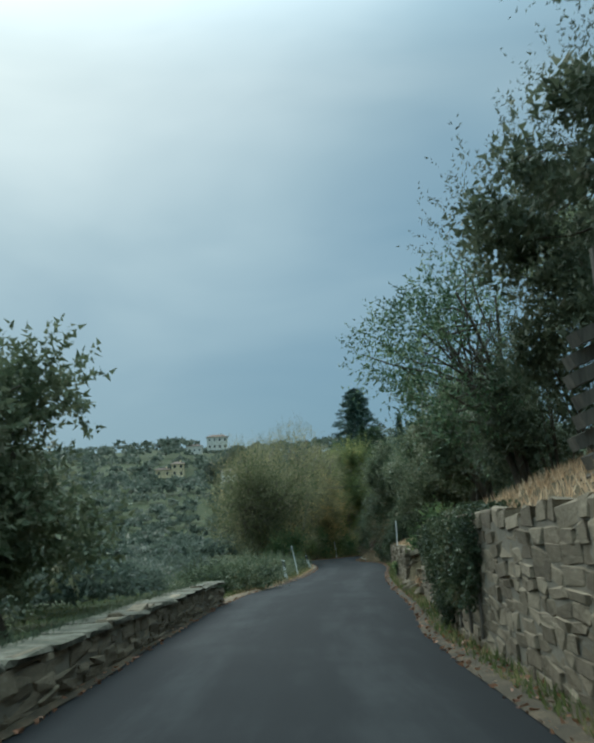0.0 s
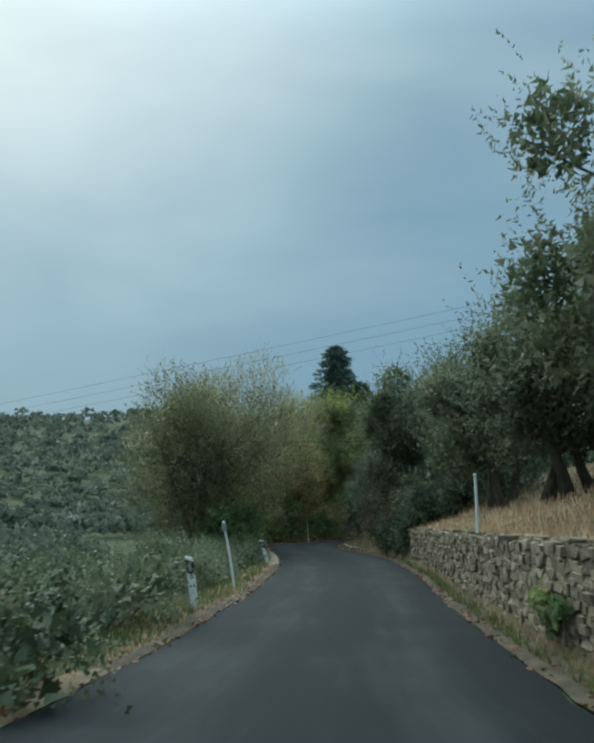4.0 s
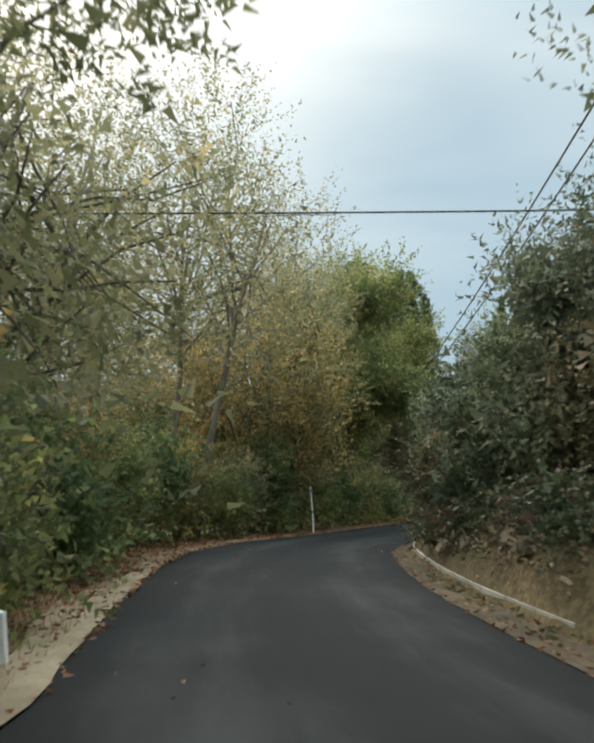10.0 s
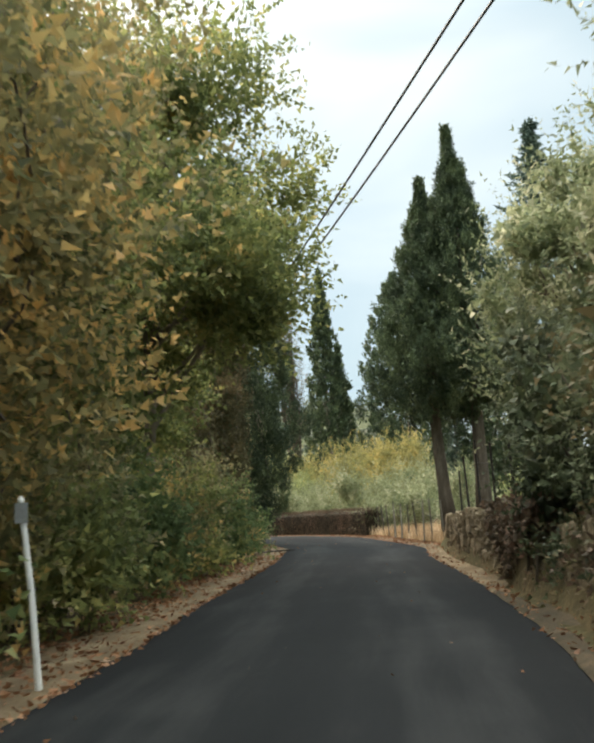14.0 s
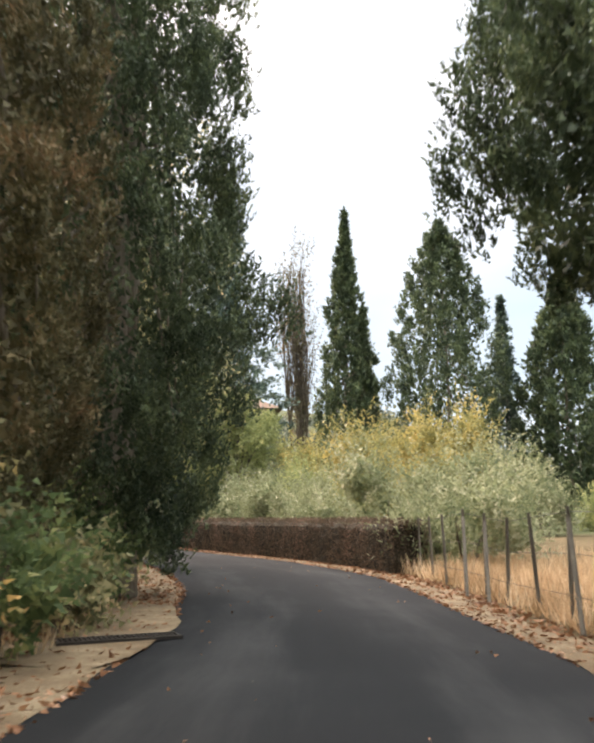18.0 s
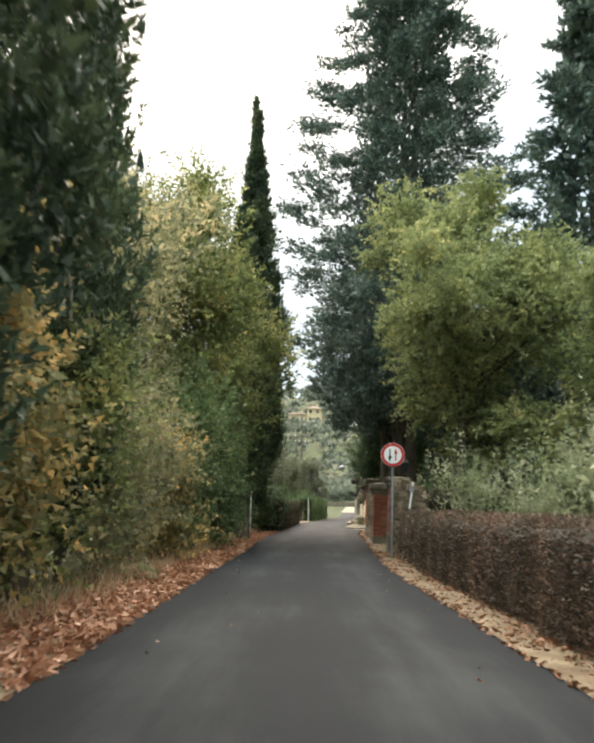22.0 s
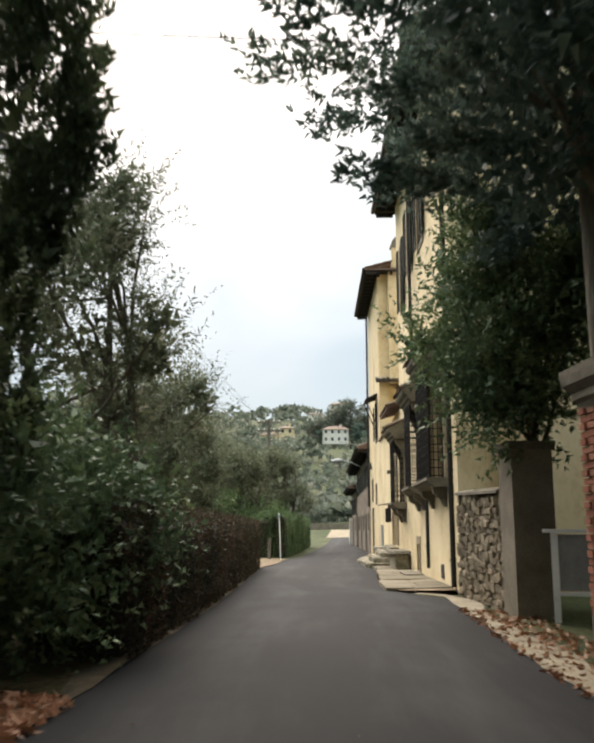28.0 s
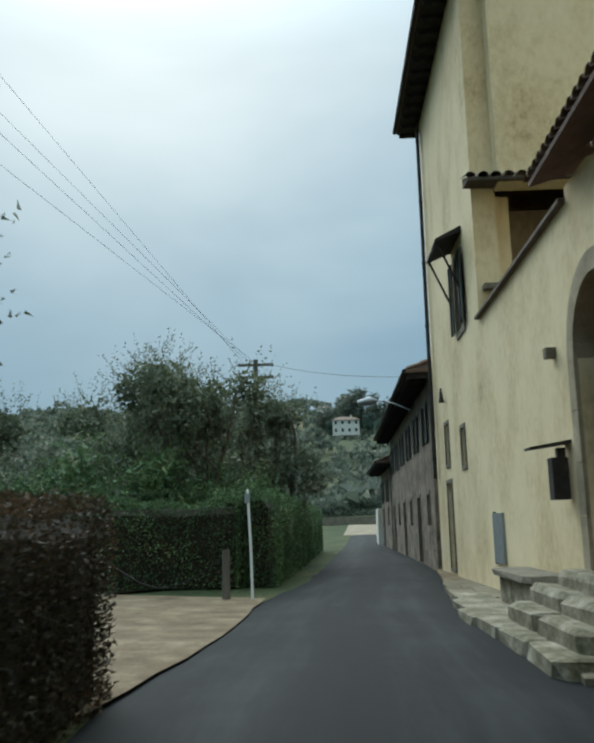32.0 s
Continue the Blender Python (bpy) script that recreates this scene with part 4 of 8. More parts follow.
broad_tree("ash_tree", "high spreading tree with bare limbs and yellowing leaves", "tree", -4.9, 84.0, -0.5, 12.2, 3.6, L["ash"], clear=0.36, n=1500, leaves=10, leaf=0.08, aspect=0.45, twig=0.9, up=0.5, stems=4, lumps=26, seed=15, limb=120, sparse=0.8, filler=0.05, spread=1.05, bark="palebark")
broad_tree("maple_tree", "field maple turning yellow and brown", "tree", -5.4, 81.0, -0.6, 8.6, 3.9, L["autumn"], clear=0.05, n=3100, leaves=11, leaf=0.1, aspect=0.6, twig=0.8, up=0.5, stems=6, lumps=34, seed=6, limb=80, sparse=0.55, filler=0.25)
broad_tree("oak_tree", "dense green oak overhanging the lane", "tree", -3.6, 86.5, -0.5, 10.5, 3.3, L["oak"], clear=0.08, n=2200, leaves=11, leaf=0.12, aspect=0.6, twig=0.7, seed=7, lumps=30, limb=30)
broad_tree("oak_tree", "tall oak with pale trunk beside the lane", "tree", -2.1, 91.2, -0.4, 12.4, 3.9, L["oak"], clear=0.26, n=2800, leaves=11, leaf=0.12, aspect=0.6, twig=0.8, seed=8, lumps=36, limb=30, lean=(0.7, -0.3), bark="palebark")
broad_tree("oak_tree", "oak with a pale forked trunk at the bend", "tree", -2.3, 96.8, -0.3, 12.6, 2.7, L["oak"], clear=0.12, n=2100, leaves=11, leaf=0.12, aspect=0.6, twig=0.8, seed=9, lumps=16, limb=30, bark="palebark")
broad_tree("elm_tree", "slim elm with yellowing leaves leaning over the lane", "tree", 0.2, 111.2, -0.05, 10.8, 2.7, L["elm"], clear=0.25, n=4200, leaves=10, leaf=0.075, aspect=0.5, twig=0.8, droop=0.5, seed=10, lumps=30, limb=34, trunk=0.07, lean=(0.5, -0.3), sparse=0.7, filler=0.05, bark="bark", spread=1.05)

# ---------------------------------------------------------------- cypresses of the west side
cypress("huge dark cypress leaning over the driveway", 1.0, 104.9, 0, 15.5, 2.6, clear=0.04, n=30000, seed=11, trunk=0.3, stems=3, ragged=0.1, widest=0.3, point=0.3, leaf=0.085)
cypress("old cypress overgrown with browning ivy", -0.4, 101.6, 0, 13.2, 1.75, clear=0.03, n=14000, seed=16, trunk=0.25, ragged=0.1, widest=0.3, point=0.4, mat="ivybrown", leaf=0.095)
cypress("old cypress with a bare pale trunk", -0.75, 116.2, 0, 17.5, 2.6, clear=0.07, n=17000, seed=12, trunk=0.3, stems=3, ragged=0.12, widest=0.3, point=0.6)
cypress("dark cypress rising among the shrubs", -3.1, 122.6, 0, 13.5, 1.35, clear=0.05, n=5200, seed=17, widest=0.3, point=0.7)
cypress("tall narrow cypress behind the hedge shrubs", -9.6, 146.6, 0, 20.0, 1.1, clear=0.05, n=3500, seed=13, point=0.9)
cypress("cypress with a fluted pale trunk at the lane", -7.42, 141.5, 0, 16.5, 1.45, clear=0.12, n=10500, seed=14, trunk=0.115, stems=7, bark="oldbark")
cypress("dark dense cypress beside the clipped hedge", -11.0, 149.6, 0, 15.5, 1.85, clear=0.07, n=17000, seed=15, ragged=0.06, leaf=0.12, trunk=0.34, stems=2)

# ---------------------------------------------------------------- trees of the east bank
OLIVES = [(8.5, 8.2, 9.2, 3.2, 20), (7.9, 13.6, 7.2, 3.0, 21), (5.9, 27.0, 4.6, 2.3, 22), (6.4, 32.6, 6.4, 3.2, 23), (4.1, 58.4, 6.8, 3.4, 24), (5.0, 45.2, 5.0, 2.7, 25), (6.4, 52.4, 5.8, 2.8, 26),
          (2.9, 64.6, 3.7, 1.9, 32), (5.4, 66.4, 4.6, 2.4, 27), (5.8, 72.4, 4.4, 2.3, 28), (4.4, 78.4, 5.8, 2.4, 29), (6.0, 83.0, 6.2, 2.4, 30), (7.1, 88.0, 7.0, 2.8, 31), (5.9, 38.8, 4.7, 2.5, 33), (10.6, 20.5, 7.5, 3.4, 35)]
for ox, oy, oh, orad, os in OLIVES:
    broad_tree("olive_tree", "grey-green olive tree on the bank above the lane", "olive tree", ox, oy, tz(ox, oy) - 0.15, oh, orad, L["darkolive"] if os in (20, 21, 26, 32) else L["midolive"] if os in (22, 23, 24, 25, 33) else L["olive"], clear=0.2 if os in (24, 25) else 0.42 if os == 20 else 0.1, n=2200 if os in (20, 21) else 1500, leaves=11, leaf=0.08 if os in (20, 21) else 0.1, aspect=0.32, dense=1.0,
               twig=0.75, up=0.7, stems=3, lumps=34, seed=os, trunk=0.2, limb=26, group="olive trees on the bank")
broad_tree("plum_tree", "thinly leaved fruit tree reaching over the lane", "tree", 5.9, 19.4, tz(5.9, 19.4) - 0.1, 5.9, 2.2, L["laurel"], clear=0.15, n=900, leaves=9, leaf=0.10, aspect=0.4, twig=0.9, up=0.5, droop=0.25,
           stems=3, lumps=16, seed=34, trunk=0.14, limb=44, sparse=0.8, filler=0.05, lean=(-0.9, 0))
cypress("cypress with a bare lower trunk at the field's corner", 7.5, 99.2, 0, 12.3, 2.2, clear=0.32, n=16000, seed=40, trunk=0.24, ragged=0.06, widest=0.2, point=0.9, leaf=0.085, bark="bark")
cypress("broad cypress with a bare lower trunk", 8.4, 98.5, 0, 13.9, 2.1, clear=0.31, n=16000, seed=41, trunk=0.26, ragged=0.06, widest=0.2, point=0.9, leaf=0.085, bark="bark")
cypress("open-crowned fir behind the cypresses", 11.0, 97.5, 0.5, 13.2, 2.1, clear=0.22, n=3200, seed=42, mat="fir", ragged=0.2, gaps=0.35, bark="bark", name="fir_tree", category="fir tree", point=0.95)

# trees round the villa beyond the field
cypress("slender dark cypress near the villa", 15.0, 153.5, 1.2, 24.5, 2.35, clear=0.02, n=4200, seed=43, leaf=0.34, point=0.9)
cypress("short cypress beside a taller one", 17.0, 156.5, 1.3, 17.0, 1.3, clear=0.02, n=2400, seed=44, leaf=0.34, point=0.7)
cypress("very broad old cypress near the villa", 22.8, 153.0, 1.4, 23.5, 4.7, clear=0.04, n=9000, seed=45, leaf=0.28, ragged=0.1, widest=0.42, point=0.6)
cypress("thin open fir near the villa", 29.0, 156.0, 1.6, 18.0, 1.6, clear=0.05, n=1900, seed=46, mat="fir", leaf=0.36, gaps=0.5, ragged=0.2, name="fir_tree", category="fir tree", point=1.0)
cypress("dark cypress at the far side of the field", 31.8, 150.5, 1.6, 19.5, 3.8, clear=0.02, n=4600, seed=47, leaf=0.42, ragged=0.12, widest=0.4)
cypress("dark cypress at the far side of the field", 40.0, 158.0, 1.6, 15.0, 2.6, clear=0.02, n=3600, seed=48, leaf=0.42, ragged=0.12, widest=0.4)
cypress("pointed fir with layered branches", 4.9, 142.2, 0.3, 22.6, 4.3, clear=0.05, n=7500, seed=49, mat="fir", leaf=0.26, ragged=0.2, gaps=0.22, widest=0.08, name="fir_tree", category="fir tree", point=1.0, trunk=0.3, bark="bark")
cypress("immense dark conifer on twin bare trunks behind the garden wall", -2.9, 149.0, 0.2, 29.0, 4.8, clear=0.17, n=26000, seed=50, mat="fir", leaf=0.2, ragged=0.16, gaps=0.12, widest=0.25, name="cedar_tree", category="conifer",
        trunk=0.27, stems=2, point=0.42, bark="bark")
broad_tree("poplar_tree", "bare upright poplar near the villa", "poplar", 10.3, 147.0, 1.0, 21.5, 2.1, L["ivybrown"], clear=0.1, n=900, leaves=5, leaf=0.16, aspect=0.4, twig=1.6, up=2.4, stems=7, lumps=14, seed=51, trunk=0.15, limb=170, sparse=0.6, filler=0.0, bark="bark")
broad_tree("locust_tree", "bright green locust tree overhanging the gate", "tree", 0.7, 138.8, 0.1, 11.5, 3.7, L["locust"], clear=0.22, n=4200, leaves=12, leaf=0.11, aspect=0.5, twig=0.5, droop=0.25, seed=52, lumps=30, sparse=0.2, filler=0.7, spread=1.12, limb=44, trunk=0.2)
broad_tree("locust_tree", "yellow-green locust tree behind the hedge", "tree", 5.4, 136.0, 0.1, 7.6, 2.7, L["locust"], clear=0.2, n=2200, leaves=12, leaf=0.11, aspect=0.5, twig=0.5, droop=0.2, seed=53, lumps=18, limb=24, spread=1.15, sparse=0.2, filler=0.7)
broad_tree("holm_oak", "dark evergreen oak in the villa garden", "tree", -3.0, 156.6, 0.2, 8.5, 2.4, L["laurel"], clear=0.2, n=2300, leaves=12, leaf=0.1, aspect=0.5, twig=0.7, seed=54, lumps=20, limb=30, trunk=0.22)
broad_tree("laurel_tree", "glossy laurel spilling over the wall by the house", "tree", -5.95, 157.6, 0.2, 6.4, 1.65, L["laurel"], clear=0.24, n=2000, leaves=12, leaf=0.1, aspect=0.45, twig=0.6, seed=55, lumps=16, limb=20, trunk=0.1)
cypress("dark conifer with several bare stems over the garden wall", -4.6, 154.2, 0.2, 17.0, 3.7, clear=0.28, n=20000, seed=56, mat="fir", leaf=0.13, ragged=0.09, gaps=0.0, widest=0.35, name="cedar_tree", category="conifer", trunk=0.2, stems=4, point=0.5, bark="palebark")
shrub("round evergreen shrub inside the gate", -0.6, 145.4, 0, 1.5, 1.5, 3.2, L["laurel"], n=800, seed=57)
broad_tree("holm_oak", "dark evergreen oak behind the gate", "tree", 2.6, 148.0, 0.2, 9.0, 3.0, L["laurel"], clear=0.1, n=1700, leaves=11, leaf=0.11, aspect=0.5, twig=0.7, seed=58, lumps=16, limb=20)

for k, (ox, oy) in enumerate([(-118, 650), (-130, 654), (-107, 656), (-143, 664)]):
    broad_tree("holm_oak", "dark evergreen oak on the wooded ridge", "tree", ox, oy, tz(ox, oy) - 0.5, 33 - 2 * k, 9.5, L["hills"], clear=0.05, n=420, leaves=6, leaf=1.1, aspect=0.6, twig=2.0, seed=700 + k, lumps=14, limb=8, trunk=0.4, filler=0.12, group="ridge oaks")
# olives beyond the western hedges at the villa
for ox, oy, oh, orad, os in [(-12.7, 156.0, 8.2, 1.9, 60), (-15.1, 163.2, 5.8, 2.0, 61), (-16.4, 168.4, 5.2, 2.2, 62), (-20.6, 184.6, 6.0, 2.6, 63), (-23.6, 187.5, 6.2, 2.7, 64), (-20.5, 190.5, 6.3, 2.5, 65), (-25.2, 182.5, 5.2, 2.2, 66), (-25.5, 197.0, 5.2, 2.6, 67)]:
    broad_tree("olive_tree", "silvery olive tree behind the clipped hedge", "olive tree", ox, oy, tz(ox, oy), oh, orad, L["darkolive"], clear=0.02 if os == 60 else 0.12, n=1900 if os == 60 else 1150, leaves=13, leaf=0.085, aspect=0.28, dense=1.0,
               twig=0.75, up=0.7, stems=3, lumps=18, seed=os, trunk=0.16, limb=24, group="olive trees by the villa")

# ---------------------------------------------------------------- undergrowth
for k, (wv, wy) in enumerate([(1.5, 20.4), (1.6, 21.8), (1.35, 23.2)]):
    wx = float(xr(wy)) + wv
    shrub("ivy and bramble on the slumped bank between the walls", wx, wy, tz(wx, wy) - 0.1, 0.8, 0.9, 0.85, L["ivy"], n=420, leaf=0.06, seed=310 + k, group="bank brambles", droop=0.3, twig=0.35)
WEEDS = [(-1.9, 26.5), (-2.6, 29.5), (-2.3, 32.0), (-3.3, 35.0), (-2.6, 39.8), (-3.4, 43.5), (-3.0, 46.6), (-4.0, 31.0), (-4.6, 38.5), (-4.8, 42.0), (-3.6, 50.6)]
for k, (wx, wy) in enumerate(WEEDS):
    shrub("low tangle of green scrub on the verge", wx - 0.3, wy, tz(wx - 0.3, wy), 1.5, 1.7, 0.8 + 0.25 * (k % 3), L["midolive"] if k % 3 else L["ivydark"], n=700, leaf=0.052, seed=100 + k, group="verge scrub")
for k, wy in enumerate(np.arange(55.5, 98.0, 2.0)):
    wx = float(xl(wy)) - 1.75 - 0.35 * (k % 2)
    mat = (L["ivy"], L["autumn"], L["oak"], L["ash"])[k % 4]
    shrub("ivy-grown thicket lining the lane", wx, float(wy), -0.12, 1.35, 1.5, 2.7 + 0.5 * math.sin(k * 1.7), mat, n=800, leaf=0.095, seed=120 + k, group="roadside thicket", twig=0.55)
for k, wy in enumerate(np.arange(50.5, 85.5, 2.0)):
    wx = float(xr(wy)) + (1.55 if wy < 55 or wy > 63 else 2.0) + 0.25 * (k % 2)
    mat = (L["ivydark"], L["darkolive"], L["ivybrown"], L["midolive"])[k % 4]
    shrub("brambles and ivy hanging down the bank", wx, float(wy), tz(wx, wy) - 0.35, 1.3, 1.5, (2.1 if wy < 55 else 2.9 if wy < 60 else 3.3) + 0.5 * math.sin(k * 2.3), mat, n=1100, leaf=0.062, seed=150 + k, group="bank brambles", droop=0.3, twig=0.45)
for k, wy in enumerate(np.arange(49.6, 84.0, 1.15)):
    wx = float(xr(wy)) + (0.85 if 55.4 < wy < 62.2 else 0.7) + 0.3 * ((k * 7) % 5) / 5
    shrub("low bramble trailing over the bank's foot", wx, float(wy), tz(wx, wy) - 0.08, 0.5, 0.7, (1.0 if wy < 55 else 0.55) + 0.3 * ((k * 3) % 4) / 4, (L["ivybrown"], L["ivydark"], L["brownhedge"])[k % 3] if wy > 55 else L["ivydark"], n=200, leaf=0.06, seed=400 + k, group="low brambles", droop=0.5, twig=0.4, lumps=4)
for k, wy in enumerate([101.5, 103.6]):
    shrub("leafy saplings at the cypresses' feet", float(xl(wy)) - 1.5, wy, 0, 0.8, 0.9, 1.7, L["ivy"] if k % 2 else L["oak"], n=260, leaf=0.08, seed=180 + k, group="saplings")
for k, (wx, wy, wh) in enumerate([(-0.7, 107.6, 2.0), (-1.3, 110.2, 2.3), (-0.9, 113.4, 2.1), (-0.1, 115.4, 1.5), (-1.5, 116.2, 2.4)]):
    shrub("shaded ivy and saplings under the cypresses", wx, wy, 0, 1.0, 1.1, wh, L["ivydark"], n=500, leaf=0.075, seed=660 + k, group="saplings")
for k, wy in enumerate(np.arange(117.5, 139.0, 2.3)):
    wx = float(xl(wy)) - (2.1 if wy < 130 else 1.7)
    shrub("tall shrub with yellowing leaves beside the lane", wx, float(wy), -0.1, 1.5, 1.6, 3.4 + 1.5 * math.sin(k * 1.1 + 0.6) ** 2, (L["ash"], L["autumn"], L["oak"], L["ash"])[k % 4] if wy < 130 else L["ivy"], n=1350, leaf=0.088, seed=190 + k, group="tall roadside shrubs", twig=0.6)
broad_tree("elm_tree", "tall slim elm turning yellow", "tree", -5.0, 124.0, -0.1, 9.0, 2.4, L["ash"], clear=0.15, n=1500, leaves=10, leaf=0.12, aspect=0.5, twig=0.9, seed=205, lumps=20, limb=40, trunk=0.1, sparse=0.7, filler=0.15, spread=1.15)
broad_tree("elm_tree", "tall slim elm turning yellow", "tree", -7.6, 131.0, -0.1, 9.6, 2.5, L["ash"], clear=0.15, n=1500, leaves=10, leaf=0.12, aspect=0.5, twig=0.9, seed=206, lumps=20, limb=40, trunk=0.1, sparse=0.7, filler=0.15, spread=1.15)
broad_tree("holm_oak", "dark evergreen mass under the cypresses", "tree", -8.6, 136.4, -0.1, 12.5, 3.0, L["oak"], clear=0.05, n=2300, leaves=11, leaf=0.11, aspect=0.5, twig=0.7, seed=207, lumps=14)
for k, (wx, wy, wh) in enumerate([(-10.6, 146.4, 3.2), (-11.6, 152.4, 2.6), (-12.3, 154.9, 2.8), (-11.6, 144.0, 3.0)]):
    shrub("dark evergreen shrub behind the hedge", wx, wy, 0, 1.5, 1.6, wh, L["laurel"], n=700, leaf=0.085, seed=210 + k, group="evergreen shrubs")
for k, (wx, wy, wh) in enumerate([(-19.0, 183.4, 3.0), (-21.0, 181.9, 3.3), (-23.4, 181.2, 2.9), (-19.6, 186.6, 3.2)]):
    shrub("dark evergreen bush rising above the clipped hedge", wx, wy, 0, 1.4, 1.5, wh, L["greenhedge"], n=1300, leaf=0.07, seed=640 + k, group="evergreen shrubs")
# bamboo and olive shrubs behind the brown hedge
for k, (wx, wy, wh, kind) in enumerate([(8.6, 115.5, 3.2, "olive"), (7.6, 119.4, 3.0, "olive"), (6.6, 123.4, 3.0, "olive"), (5.0, 128.0, 2.9, "olive"), (10.6, 113.0, 3.4, "olive"), (12.0, 121.0, 5.4, "bamboo"), (10.0, 124.0, 5.6, "bamboo"),
                                        (8.4, 127.6, 4.0, "locust"), (8.6, 131.5, 5.2, "bamboo"), (6.0, 132.0, 3.4, "olive"), (14.0, 126.5, 5.6, "bamboo"), (13.6, 131.5, 6.2, "bamboo"), (11.4, 129.5, 5.0, "locust"), (3.0, 133.0, 2.4, "olive"), (20.5, 131.0, 4.0, "olive"), (9.2, 110.4, 2.3, "olive"), (27.0, 136.0, 3.6, "locust")]):
    lab = {"olive": "bushy silver olive behind the brown hedge", "bamboo": "thicket of tall golden bamboo stems", "locust": "green leafy bush behind the hedge"}[kind]
    shrub(lab, wx, wy, 0.0, 1.9, 1.9, wh, L[kind], n=1000, leaf=0.12 if kind == "olive" else 0.16, aspect=0.28, seed=220 + k, twig=0.8, up=0.9, category="bamboo" if kind == "bamboo" else "shrub", name={"bamboo": "bamboo_clump"}.get(kind, "shrub"))
broad_tree("oak_tree", "leafy oak beside the old wall", "tree", -6.7, 136.3, -0.1, 12.5, 2.4, L["oak"], clear=0.05, n=2200, leaves=11, leaf=0.12, aspect=0.55, twig=0.8, seed=208, lumps=16, limb=24, trunk=0.08, stems=2, filler=0.8)
for k, (wx, wy, wh) in enumerate([(8.2, 8.6, 3.2), (7.6, 12.2, 3.6), (7.2, 15.6, 3.8), (6.9, 18.9, 3.4), (6.8, 22.6, 3.2), (9.0, 5.0, 3.0), (5.8, 48.8, 2.4), (4.6, 62.0, 4.6), (5.4, 55.6, 4.6), (4.4, 65.6, 4.4)]):
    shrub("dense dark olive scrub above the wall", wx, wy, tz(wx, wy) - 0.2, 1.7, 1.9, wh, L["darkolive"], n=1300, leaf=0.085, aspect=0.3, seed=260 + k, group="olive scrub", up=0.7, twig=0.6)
for k, (wx, wy, wh) in enumerate([(-10.6, 150.4, 2.6), (-11.2, 148.2, 3.0), (-10.4, 152.0, 2.1)]):
    shrub("dark evergreen shrub swallowing the hedge's end", wx, wy, 0, 1.0, 1.2, wh, L["laurel"], n=1200, leaf=0.07, seed=280 + k, group="evergreen shrubs")
for k, (wx, wy, wh) in enumerate([(0.7, 99.0, 1.5), (1.0, 100.8, 1.2), (1.0, 103.4, 1.4), (1.1, 106.4, 1.3)]):
    shrub("leafy saplings at the cypresses' feet", wx, wy, 0, 0.7, 0.8, wh, L["ash"] if k % 2 else L["ivy"], n=300, leaf=0.09, seed=290 + k, group="saplings")

# ---------------------------------------------------------------- hedges


